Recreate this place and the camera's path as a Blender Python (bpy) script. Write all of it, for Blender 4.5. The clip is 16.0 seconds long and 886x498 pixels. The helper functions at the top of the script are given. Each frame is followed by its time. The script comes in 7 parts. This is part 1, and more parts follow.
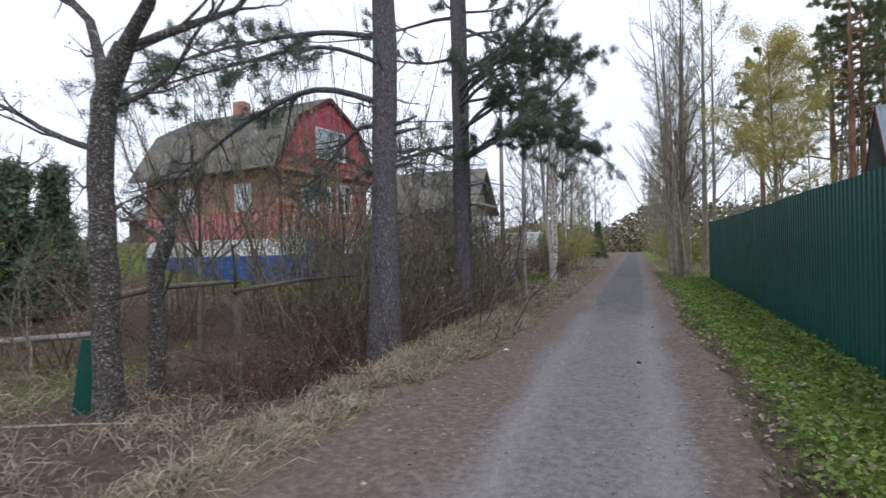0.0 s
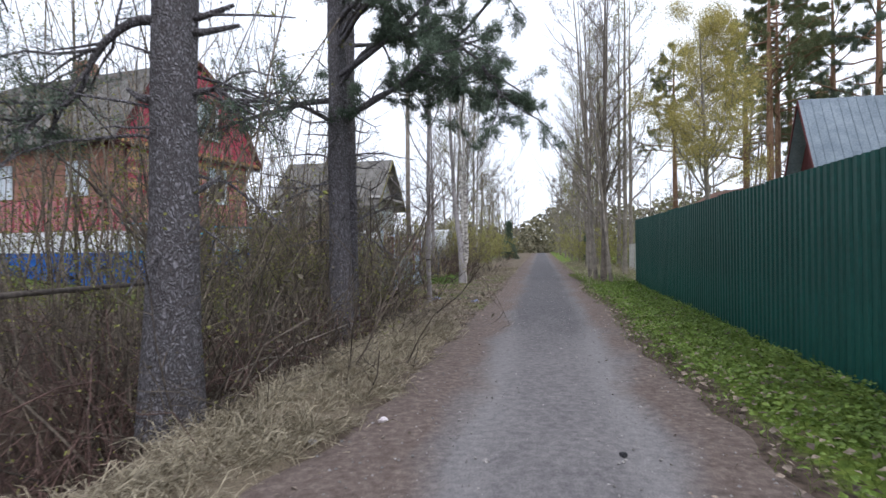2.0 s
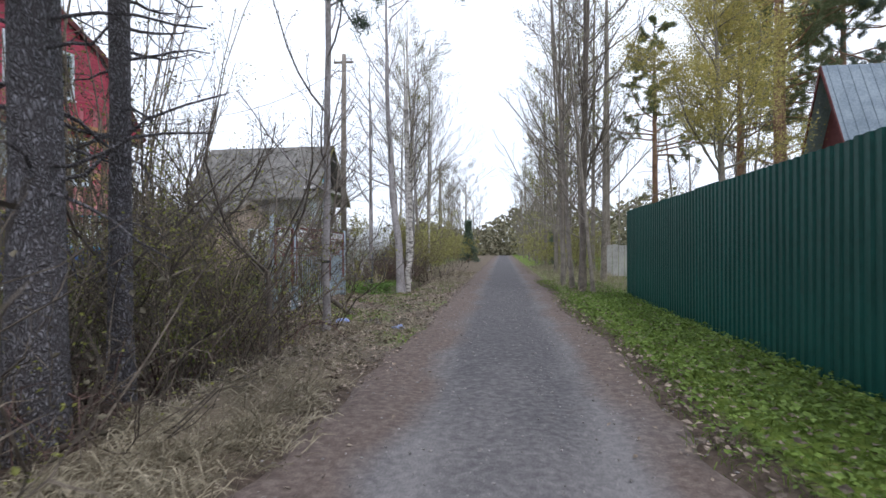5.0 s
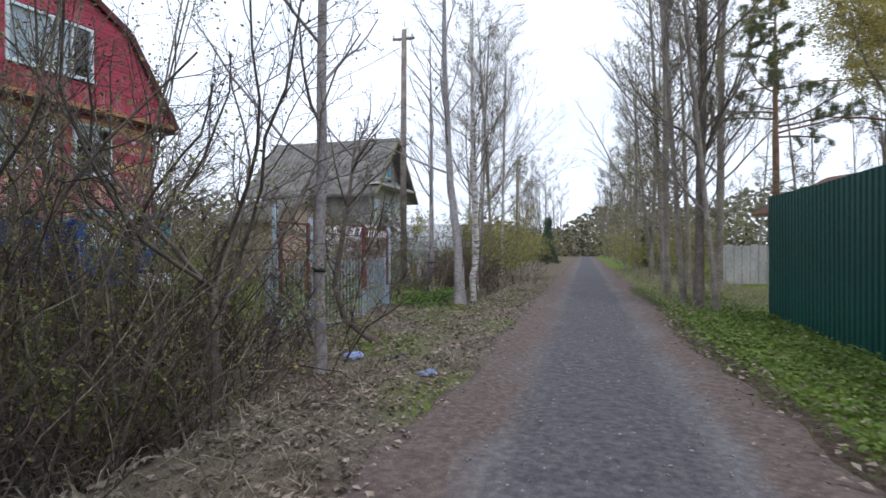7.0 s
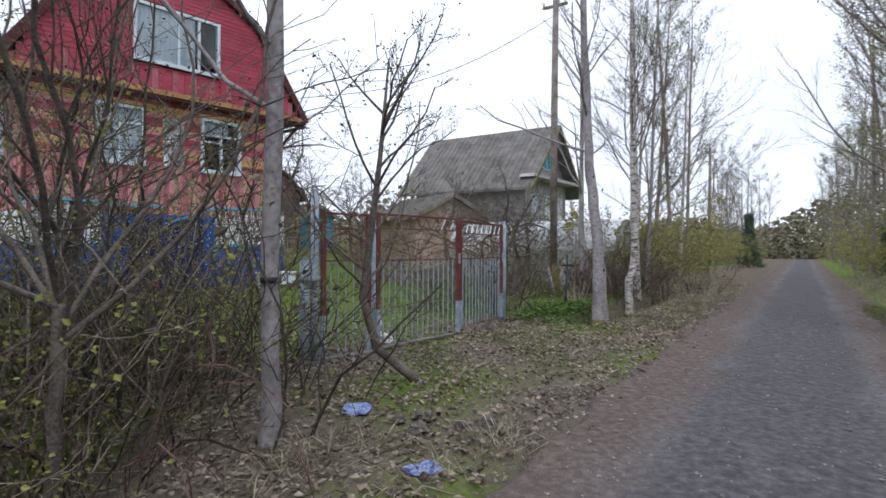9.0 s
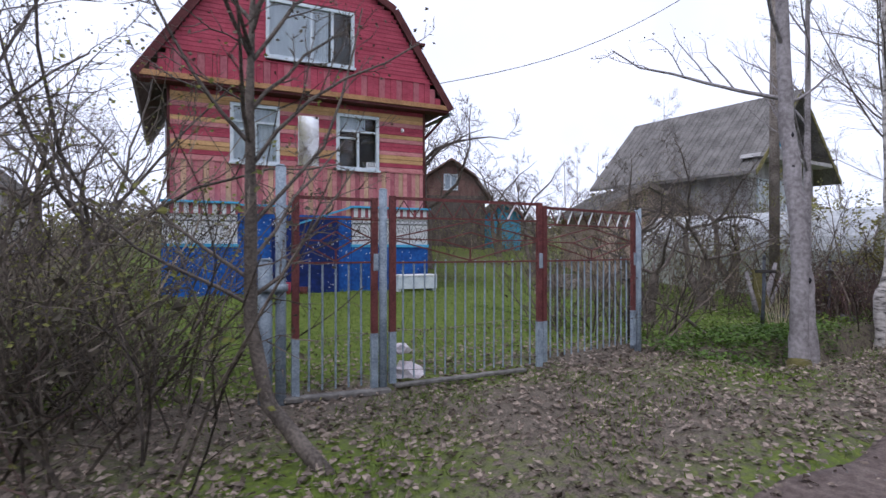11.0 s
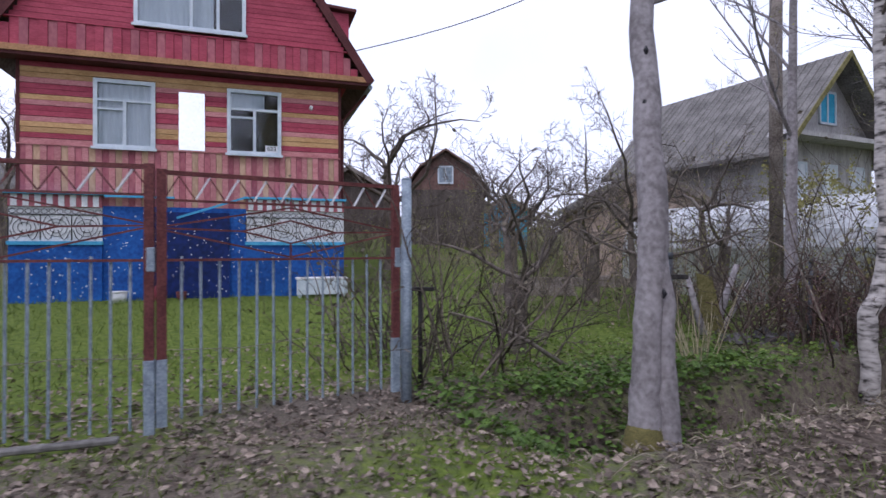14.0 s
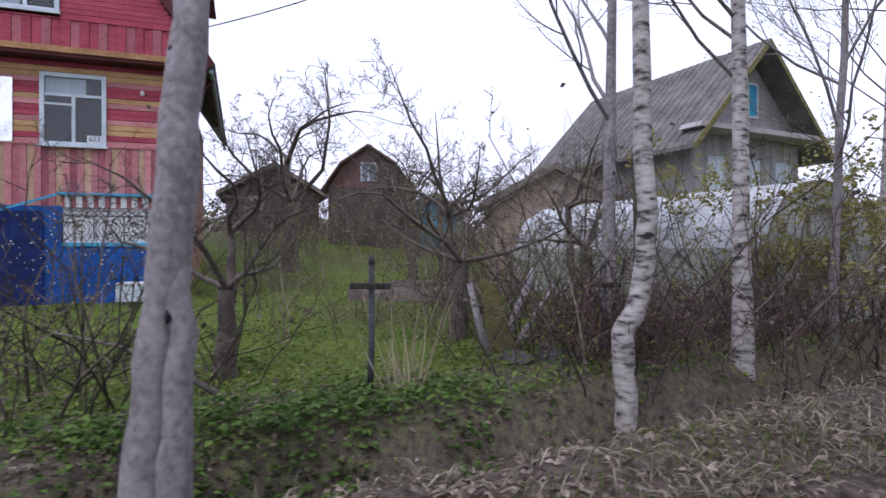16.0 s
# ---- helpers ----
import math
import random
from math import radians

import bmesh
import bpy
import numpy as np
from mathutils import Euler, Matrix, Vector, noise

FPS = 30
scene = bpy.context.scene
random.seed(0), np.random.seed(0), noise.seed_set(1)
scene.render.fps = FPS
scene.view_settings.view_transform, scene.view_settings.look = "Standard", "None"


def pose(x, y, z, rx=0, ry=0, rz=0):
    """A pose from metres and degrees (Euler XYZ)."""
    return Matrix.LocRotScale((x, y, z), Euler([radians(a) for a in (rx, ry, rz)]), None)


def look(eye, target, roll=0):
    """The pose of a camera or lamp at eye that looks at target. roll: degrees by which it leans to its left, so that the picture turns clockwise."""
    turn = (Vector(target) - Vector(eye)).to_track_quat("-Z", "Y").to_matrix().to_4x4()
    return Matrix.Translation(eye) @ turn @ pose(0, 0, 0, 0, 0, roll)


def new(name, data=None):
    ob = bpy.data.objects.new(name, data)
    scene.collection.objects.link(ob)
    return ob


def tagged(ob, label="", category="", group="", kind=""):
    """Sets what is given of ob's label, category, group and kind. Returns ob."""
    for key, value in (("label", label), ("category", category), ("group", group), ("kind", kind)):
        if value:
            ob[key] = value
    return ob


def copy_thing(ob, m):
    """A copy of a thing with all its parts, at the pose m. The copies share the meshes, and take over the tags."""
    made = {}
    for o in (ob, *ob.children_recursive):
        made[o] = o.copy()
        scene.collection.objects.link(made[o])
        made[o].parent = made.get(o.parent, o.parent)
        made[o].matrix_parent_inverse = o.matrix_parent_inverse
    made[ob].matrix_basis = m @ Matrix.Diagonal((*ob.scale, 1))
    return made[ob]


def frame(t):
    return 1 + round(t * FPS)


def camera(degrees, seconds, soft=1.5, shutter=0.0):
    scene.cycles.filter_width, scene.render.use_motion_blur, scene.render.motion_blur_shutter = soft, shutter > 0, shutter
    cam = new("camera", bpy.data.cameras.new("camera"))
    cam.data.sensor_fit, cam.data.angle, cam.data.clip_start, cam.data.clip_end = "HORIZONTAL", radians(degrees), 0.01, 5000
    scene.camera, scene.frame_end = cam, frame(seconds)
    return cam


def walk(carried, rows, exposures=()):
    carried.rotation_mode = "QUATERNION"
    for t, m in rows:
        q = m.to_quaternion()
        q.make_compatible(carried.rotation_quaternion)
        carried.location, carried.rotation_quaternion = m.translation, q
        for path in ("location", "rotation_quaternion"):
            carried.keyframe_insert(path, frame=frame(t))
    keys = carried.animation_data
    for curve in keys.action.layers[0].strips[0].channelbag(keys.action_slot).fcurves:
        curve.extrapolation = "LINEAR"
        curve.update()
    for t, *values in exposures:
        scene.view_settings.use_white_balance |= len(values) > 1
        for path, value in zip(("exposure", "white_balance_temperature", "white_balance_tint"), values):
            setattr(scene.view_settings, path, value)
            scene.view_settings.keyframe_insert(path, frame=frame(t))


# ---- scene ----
cam = camera(76.2, 16.0, 1.5, 0.25)
PATH = [
    (0, (0.249, 0.927, 1.501), (-0.396, 2.82, 1.498), -1.4),
    (0.5, (0.117, 1.712, 1.477), (-0.396, 3.645, 1.469), -1.3),
    (1, (-0.014, 2.596, 1.479), (-0.438, 4.55, 1.469), -1.1),
    (1.5, (-0.178, 3.449, 1.457), (-0.556, 5.413, 1.448), -0.7),
    (2, (-0.266, 4.448, 1.414), (-0.606, 6.419, 1.405), -0.8),
    (2.5, (-0.278, 5.32, 1.372), (-0.581, 7.297, 1.367), -0.8),
    (3, (-0.272, 6.158, 1.336), (-0.52, 8.143, 1.331), -0.7),
    (3.5, (-0.256, 6.922, 1.312), (-0.472, 8.91, 1.309), -0.6),
    (4, (-0.252, 7.804, 1.302), (-0.454, 9.794, 1.299), -0.3),
    (6.5, (-0.176, 12.121, 1.288), (-0.517, 14.092, 1.289), -0.3),
    (7, (-0.323, 12.909, 1.307), (-0.811, 14.849, 1.307), -0.2),
    (7.5, (-0.198, 13.561, 1.304), (-0.91, 15.43, 1.314), -0.5),
    (8, (-0.098, 14.351, 1.281), (-0.986, 16.143, 1.282), -0.2),
    (8.5, (-0.006, 15.128, 1.302), (-0.94, 16.896, 1.302), -0.1),
    (9, (-0.049, 15.819, 1.303), (-1.126, 17.505, 1.301), 0.2),
    (9.5, (-0.048, 16.635, 1.308), (-1.325, 18.174, 1.301), 0.3),
    (12, (-0.211, 20.477, 1.232), (-1.943, 21.478, 1.239), -0.2),
    (12.5, (-0.274, 21.184, 1.225), (-2.02, 22.159, 1.228), -0.2),
    (13, (-0.372, 21.863, 1.215), (-2.151, 22.777, 1.219), -0.1),
    (13.5, (-0.402, 22.599, 1.204), (-2.185, 23.505, 1.208), -0.2),
    (14, (-0.413, 23.288, 1.204), (-2.193, 24.201, 1.21), -0.1),
    (14.5, (-0.397, 24.044, 1.188), (-2.161, 24.987, 1.199), -0.2),
    (15, (-0.33, 24.755, 1.218), (-2.093, 25.699, 1.227), -0.3),
    (15.5, (-0.223, 25.542, 1.227), (-1.986, 26.486, 1.229), -0.4),
    (16, (-0.125, 26.379, 1.223), (-1.891, 27.318, 1.229), -0.2),
]
walk(cam, [(t, look(eye, target, roll)) for t, eye, target, roll in PATH],
     [(0.0, 0.03, 6200, 12), (1.0, 0.12, 6200, 12), (2.0, 0.26, 6150, 13), (4.0, 0.25, 6150, 12), (6.5, 0.08, 6000, 12), (9.5, 0.02, 6100, 13), (12.0, -0.04, 5780, 24), (16.0, 0.0, 5800, 24)])

# ---- light ----
world = bpy.data.worlds.new("sky")
scene.world = world
world.use_nodes = True
wn, wl = world.node_tree.nodes, world.node_tree.links
wn.clear()
w_out, w_bg = wn.new("ShaderNodeOutputWorld"), wn.new("ShaderNodeBackground")
w_sky, w_mix, w_noise, w_ramp = wn.new("ShaderNodeTexSky"), wn.new("ShaderNodeMix"), wn.new("ShaderNodeTexNoise"), wn.new("ShaderNodeValToRGB")
w_co = wn.new("ShaderNodeTexCoord")
w_sky.sky_type, w_sky.sun_disc, w_sky.sun_elevation, w_sky.sun_rotation = "NISHITA", False, radians(50), radians(146)
w_sky.air_density, w_sky.dust_density = 1.0, 2.0
w_noise.inputs["Scale"].default_value, w_noise.inputs["Detail"].default_value = 2.2, 5
w_ramp.color_ramp.elements[0].position, w_ramp.color_ramp.elements[1].position = 0.36, 0.56
w_ramp.color_ramp.elements[0].color, w_ramp.color_ramp.elements[1].color = (0.84, 0.84, 0.84, 1), (1, 1, 1, 1)
w_mix.data_type = "RGBA"
w_mix.inputs["B"].default_value = (11.2, 11.75, 12.7, 1)
w_bg.inputs["Strength"].default_value = 0.1
wl.new(w_co.outputs["Generated"], w_noise.inputs["Vector"])
wl.new(w_noise.outputs["Fac"], w_ramp.inputs["Fac"])
wl.new(w_ramp.outputs["Color"], w_mix.inputs["Factor"])
wl.new(w_sky.outputs["Color"], w_mix.inputs["A"])
wl.new(w_mix.outputs["Result"], w_bg.inputs["Color"])
wl.new(w_bg.outputs["Background"], w_out.inputs["Surface"])
sun = new("sun", bpy.data.lights.new("sun", "SUN"))
sun.data.energy, sun.data.angle, sun.data.color = 1.1, radians(14), (1.0, 0.95, 0.88)
sun.matrix_world = look((0, 0, 30), (-6, 9, 14))


# ---- materials ----
def surface(name, a, b, scale=6.0, rough=0.8, bump=0.3, metal=0.0, stretch=(1, 1, 1), vary=0.0, fine=8.0, spec=0.3, island=False, thin=0.0, c=None):
    """Two colours mixed by noise at two scales, with bump; vary: change of value from piece to piece."""
    m = bpy.data.materials.new(name)
    m.use_nodes = True
    n, l = m.node_tree.nodes, m.node_tree.links
    p = n["Principled BSDF"]
    co, mp = n.new("ShaderNodeTexCoord"), n.new("ShaderNodeMapping")
    mp.inputs["Scale"].default_value = stretch
    l.new(co.outputs["Object"], mp.inputs["Vector"])
    big, small = n.new("ShaderNodeTexNoise"), n.new("ShaderNodeTexNoise")
    big.inputs["Scale"].default_value, big.inputs["Detail"].default_value = scale, 4
    small.inputs["Scale"].default_value, small.inputs["Detail"].default_value = scale * fine, 3
    for k in (big, small):
        l.new(mp.outputs["Vector"], k.inputs["Vector"])
    add = n.new("ShaderNodeMath")
    add.operation = "ADD"
    l.new(big.outputs["Fac"], add.inputs[0])
    l.new(small.outputs["Fac"], add.inputs[1])
    ramp = n.new("ShaderNodeValToRGB")
    e = ramp.color_ramp.elements
    half = n.new("ShaderNodeMath")
    half.operation = "MULTIPLY"
    half.inputs[1].default_value = 0.5
    l.new(add.outputs[0], half.inputs[0])
    e[0].position, e[1].position = 0.38, 0.62
    e[0].color, e[1].color = (*a, 1), (*b, 1)
    if c:
        k = ramp.color_ramp.elements.new(0.5)
        k.color = (*c, 1)
    l.new(half.outputs[0], ramp.inputs["Fac"])
    colour = ramp.outputs["Color"]
    if vary:
        src = n.new("ShaderNodeNewGeometry").outputs["Random Per Island"] if island else n.new("ShaderNodeObjectInfo").outputs["Random"]
        rng = n.new("ShaderNodeMapRange")
        rng.inputs["To Min"].default_value, rng.inputs["To Max"].default_value = 1 - vary, 1 + vary
        l.new(src, rng.inputs["Value"])
        hsv = n.new("ShaderNodeHueSaturation")
        l.new(rng.outputs["Result"], hsv.inputs["Value"])
        l.new(colour, hsv.inputs["Color"])
        colour = hsv.outputs["Color"]
    l.new(colour, p.inputs["Base Color"])
    p.inputs["Roughness"].default_value, p.inputs["Metallic"].default_value = rough, metal
    p.inputs["Specular IOR Level"].default_value = spec
    if bump:
        bp = n.new("ShaderNodeBump")
        bp.inputs["Strength"].default_value, bp.inputs["Distance"].default_value = bump, 0.02
        l.new(half.outputs[0], bp.inputs["Height"])
        l.new(bp.outputs["Normal"], p.inputs["Normal"])
    if thin:
        tr, mx = n.new("ShaderNodeBsdfTranslucent"), n.new("ShaderNodeMixShader")
        l.new(colour, tr.inputs["Color"])
        mx.inputs["Fac"].default_value = thin
        l.new(p.outputs["BSDF"], mx.inputs[1])
        l.new(tr.outputs["BSDF"], mx.inputs[2])
        l.new(mx.outputs["Shader"], n["Material Output"].inputs["Surface"])
    return m


def ground_material():
    """Soil under dead grass, leaf litter and young grass, laid out by the ground's cover attribute."""
    m = bpy.data.materials.new("ground_cover")
    m.use_nodes = True
    n, l = m.node_tree.nodes, m.node_tree.links
    p = n["Principled BSDF"]
    co = n.new("ShaderNodeTexCoord")
    at = n.new("ShaderNodeVertexColor")
    at.layer_name = "cover"
    sep = n.new("ShaderNodeSeparateColor")
    l.new(at.outputs["Color"], sep.inputs["Color"])

    def noise_of(scale, detail=5):
        k = n.new("ShaderNodeTexNoise")
        k.inputs["Scale"].default_value, k.inputs["Detail"].default_value = scale, detail
        l.new(co.outputs["Object"], k.inputs["Vector"])
        return k.outputs["Fac"]

    def ramp_of(fac, stops):
        r = n.new("ShaderNodeValToRGB")
        e = r.color_ramp.elements
        while len(e) < len(stops):
            e.new(0.5)
        for k, (pos, col) in zip(e, stops):
            k.position, k.color = pos, (*col, 1)
        l.new(fac, r.inputs["Fac"])
        return r.outputs["Color"]

    def mixed(fac, x, y):
        k = n.new("ShaderNodeMix")
        k.data_type = "RGBA"
        l.new(fac, k.inputs["Factor"])
        l.new(x, k.inputs["A"])
        l.new(y, k.inputs["B"])
        return k.outputs["Result"]

    def edged(fac, nz):
        k = n.new("ShaderNodeMath")
        k.operation = "MULTIPLY_ADD"
        k.inputs[1].default_value, k.inputs[2].default_value = 0.9, -0.45
        l.new(nz, k.inputs[0])
        s = n.new("ShaderNodeMath")
        s.operation = "ADD"
        l.new(fac, s.inputs[0])
        l.new(k.outputs[0], s.inputs[1])
        r = n.new("ShaderNodeMapRange")
        r.inputs["From Min"].default_value, r.inputs["From Max"].default_value = 0.3, 0.7
        l.new(s.outputs[0], r.inputs["Value"])
        return r.outputs["Result"]

    f1, f2, f3 = noise_of(2.3), noise_of(14.0), noise_of(70.0)
    soil = ramp_of(f2, [(0.3, (0.045, 0.034, 0.027)), (0.7, (0.13, 0.098, 0.078))])
    dry = ramp_of(f3, [(0.3, (0.1, 0.078, 0.056)), (0.7, (0.24, 0.2, 0.145))])
    green = ramp_of(f2, [(0.3, (0.06, 0.095, 0.018)), (0.55, (0.125, 0.175, 0.03)), (0.75, (0.2, 0.22, 0.065))])
    litter = ramp_of(f3, [(0.3, (0.075, 0.064, 0.05)), (0.7, (0.23, 0.195, 0.155))])
    col = mixed(edged(sep.outputs["Blue"], f1), soil, dry)
    col = mixed(edged(sep.outputs["Red"], f2), col, litter)
    col = mixed(edged(sep.outputs["Green"], f2), col, green)
    l.new(col, p.inputs["Base Color"])
    p.inputs["Roughness"].default_value, p.inputs["Specular IOR Level"].default_value = 0.95, 0.15
    bp = n.new("ShaderNodeBump")
    bp.inputs["Strength"].default_value, bp.inputs["Distance"].default_value = 0.6, 0.03
    l.new(f3, bp.inputs["Height"])
    l.new(bp.outputs["Normal"], p.inputs["Normal"])
    return m


def road_material():
    """Packed grey gravel with paler wheel tracks and a red-brown earth margin."""
    m = bpy.data.materials.new("gravel_road")
    m.use_nodes = True
    n, l = m.node_tree.nodes, m.node_tree.links
    p = n["Principled BSDF"]
    co = n.new("ShaderNodeTexCoord")
    at = n.new("ShaderNodeVertexColor")
    at.layer_name = "wear"
    sep = n.new("ShaderNodeSeparateColor")
    l.new(at.outputs["Color"], sep.inputs["Color"])

    def noise_of(scale, detail=5, stretch=(1, 1, 1)):
        mp = n.new("ShaderNodeMapping")
        mp.inputs["Scale"].default_value = stretch
        l.new(co.outputs["Object"], mp.inputs["Vector"])
        k = n.new("ShaderNodeTexNoise")
        k.inputs["Scale"].default_value, k.inputs["Detail"].default_value = scale, detail
        l.new(mp.outputs["Vector"], k.inputs["Vector"])
        return k.outputs["Fac"]

    def ramp_of(fac, stops):
        r = n.new("ShaderNodeValToRGB")
        e = r.color_ramp.elements
        while len(e) < len(stops):
            e.new(0.5)
        for k, (pos, col) in zip(e, stops):
            k.position, k.color = pos, (*col, 1)
        l.new(fac, r.inputs["Fac"])
        return r.outputs["Color"]

    def mixed(fac, x, y, blend="MIX"):
        k = n.new("ShaderNodeMix")
        k.data_type, k.blend_type = "RGBA", blend
        if fac is None:
            k.inputs["Factor"].default_value = 1.0
        else:
            l.new(fac, k.inputs["Factor"])
        l.new(x, k.inputs["A"])
        l.new(y, k.inputs["B"])
        return k.outputs["Result"]

    def edged(fac, nz, amount=0.7):
        k = n.new("ShaderNodeMath")
        k.operation = "MULTIPLY_ADD"
        k.inputs[1].default_value, k.inputs[2].default_value = amount, -amount / 2
        l.new(nz, k.inputs[0])
        s = n.new("ShaderNodeMath")
        s.operation = "ADD"
        l.new(fac, s.inputs[0])
        l.new(k.outputs[0], s.inputs[1])
        r = n.new("ShaderNodeMapRange")
        r.inputs["From Min"].default_value, r.inputs["From Max"].default_value = 0.25, 0.75
        l.new(s.outputs[0], r.inputs["Value"])
        return r.outputs["Result"]

    f1, f2 = noise_of(1.6, 6, (1, 0.35, 1)), noise_of(16.0)
    vor = n.new("ShaderNodeTexVoronoi")
    vor.inputs["Scale"].default_value = 110.0
    l.new(co.outputs["Object"], vor.inputs["Vector"])
    stones = n.new("ShaderNodeMapRange")
    stones.inputs["From Max"].default_value = 0.6
    l.new(vor.outputs["Distance"], stones.inputs["Value"])
    grain = noise_of(150.0, 2)
    grey = ramp_of(f2, [(0.3, (0.115, 0.108, 0.114)), (0.5, (0.155, 0.146, 0.15)), (0.72, (0.2, 0.188, 0.19))])
    pale = ramp_of(f2, [(0.3, (0.165, 0.158, 0.162)), (0.7, (0.23, 0.219, 0.22))])
    earth = ramp_of(f2, [(0.3, (0.09, 0.068, 0.06)), (0.5, (0.13, 0.1, 0.088)), (0.7, (0.18, 0.145, 0.128))])
    col = mixed(edged(sep.outputs["Green"], f1), grey, pale)
    fresh = ramp_of(f2, [(0.3, (0.062, 0.06, 0.066)), (0.5, (0.098, 0.094, 0.1)), (0.72, (0.15, 0.143, 0.147))])
    col = mixed(edged(sep.outputs["Blue"], f1, 0.8), col, fresh)
    col = mixed(edged(sep.outputs["Red"], f1, 1.5), col, earth)
    speck = ramp_of(vor.outputs["Color"], [(0.12, (0.8, 0.795, 0.79)), (0.5, (0.98, 0.98, 0.98)), (0.92, (1.22, 1.21, 1.2))])
    col = mixed(None, col, speck, "MULTIPLY")
    l.new(col, p.inputs["Base Color"])
    p.inputs["Roughness"].default_value, p.inputs["Specular IOR Level"].default_value = 0.9, 0.2
    addh = n.new("ShaderNodeMath")
    addh.operation = "MULTIPLY_ADD"
    addh.inputs[1].default_value = 0.4
    l.new(grain, addh.inputs[0])
    inv = n.new("ShaderNodeMath")
    inv.operation = "SUBTRACT"
    inv.inputs[0].default_value = 1.0
    l.new(stones.outputs["Result"], inv.inputs[1])
    l.new(inv.outputs[0], addh.inputs[2])
    bp = n.new("ShaderNodeBump")
    bp.inputs["Strength"].default_value, bp.inputs["Distance"].default_value = 0.3, 0.008
    l.new(addh.outputs[0], bp.inputs["Height"])
    l.new(bp.outputs["Normal"], p.inputs["Normal"])
    return m


def plated_bark(name, crack, plate, pale, size=16.0, stretch=0.45):
    """Scaly bark: pale plates parted by dark cracks."""
    m = surface(name, plate, pale, 20, 0.95, 0.0)
    n, l = m.node_tree.nodes, m.node_tree.links
    p = n["Principled BSDF"]
    co, mp, vor = n.new("ShaderNodeTexCoord"), n.new("ShaderNodeMapping"), n.new("ShaderNodeTexVoronoi")
    mp.inputs["Scale"].default_value = (1, 1, stretch)
    warp = n.new("ShaderNodeTexNoise")
    warp.inputs["Scale"].default_value, warp.inputs["Detail"].default_value = 9, 3
    add = n.new("ShaderNodeVectorMath")
    add.operation = "MULTIPLY_ADD"
    add.inputs[1].default_value = (0.2, 0.2, 0.2)
    l.new(co.outputs["Object"], mp.inputs["Vector"])
    l.new(mp.outputs["Vector"], warp.inputs["Vector"])
    l.new(warp.outputs["Color"], add.inputs[0])
    l.new(mp.outputs["Vector"], add.inputs[2])
    vor.feature = "DISTANCE_TO_EDGE"
    vor.inputs["Scale"].default_value = size
    l.new(add.outputs["Vector"], vor.inputs["Vector"])
    rng = n.new("ShaderNodeMapRange")
    rng.inputs["From Max"].default_value = 0.32
    l.new(vor.outputs["Distance"], rng.inputs["Value"])
    mix = n.new("ShaderNodeMix")
    mix.data_type = "RGBA"
    mix.inputs["A"].default_value = (*crack, 1)
    l.new(rng.outputs["Result"], mix.inputs["Factor"])
    l.new(p.inputs["Base Color"].links[0].from_socket, mix.inputs["B"])
    l.new(mix.outputs["Result"], p.inputs["Base Color"])
    bp = n.new("ShaderNodeBump")
    bp.inputs["Strength"].default_value, bp.inputs["Distance"].default_value = 0.9, 0.02
    l.new(rng.outputs["Result"], bp.inputs["Height"])
    l.new(bp.outputs["Normal"], p.inputs["Normal"])
    return m


def glass_material(name, colour=(0.85, 0.9, 0.92)):
    m = bpy.data.materials.new(name)
    m.use_nodes = True
    p = m.node_tree.nodes["Principled BSDF"]
    p.inputs["Base Color"].default_value = (*colour, 1)
    p.inputs["Roughness"].default_value, p.inputs["Transmission Weight"].default_value, p.inputs["IOR"].default_value = 0.03, 1.0, 1.45
    return m


M_GROUND, M_ROAD = ground_material(), road_material()
M_PINE = plated_bark("pine_bark", (0.075, 0.066, 0.068), (0.15, 0.14, 0.148), (0.36, 0.35, 0.385), 40, 0.45)
M_PINE_RED = surface("pine_bark_ruddy", (0.12, 0.065, 0.04), (0.33, 0.2, 0.13), 6, 0.9, 0.7, stretch=(1, 1, 0.4))
M_ALDER = surface("grey_alder_bark", (0.17, 0.155, 0.155), (0.37, 0.345, 0.35), 3.4, 0.85, 0.22, stretch=(1, 1, 0.9), fine=7)
M_LUSH = surface("fresh_bush_leaves", (0.19, 0.185, 0.055), (0.37, 0.35, 0.13), 3, 0.6, 0, vary=0.3, island=True, thin=0.35)
M_BARE = surface("twig_bark", (0.075, 0.063, 0.054), (0.2, 0.17, 0.145), 7, 0.9, 0.3)
M_SHRUB = surface("shrub_bark", (0.085, 0.069, 0.055), (0.27, 0.225, 0.175), 5, 0.9, 0.3, vary=0.5, island=True)
# shrub bark darkened by a third: ditch shade put into the colour
M_SHADETWIG = surface("shrub_bark_shaded", (0.055, 0.045, 0.037), (0.17, 0.14, 0.112), 5, 0.9, 0.3, vary=0.5, island=True)
M_BRAMBLE = surface("bramble_canes", (0.05, 0.03, 0.027), (0.16, 0.1, 0.085), 4, 0.8, 0.2, vary=0.5, island=True)
M_DARKBARK = plated_bark("lichened_bark", (0.05, 0.042, 0.038), (0.09, 0.08, 0.075), (0.36, 0.34, 0.33), 26, 0.8)
M_BIRCH = surface("birch_bark", (0.04, 0.035, 0.032), (0.6, 0.57, 0.54), 3.4, 0.75, 0.25, stretch=(1.0, 1.0, 2.6), fine=3, c=(0.44, 0.41, 0.385))
M_NEEDLE = surface("pine_needles", (0.06, 0.09, 0.065), (0.15, 0.2, 0.14), 3, 0.6, 0, vary=0.3, island=True, thin=0.2)
M_NEEDLE_W = surface("warm_pine_needles", (0.1, 0.12, 0.055), (0.22, 0.25, 0.125), 3, 0.6, 0, vary=0.3, island=True, thin=0.35)
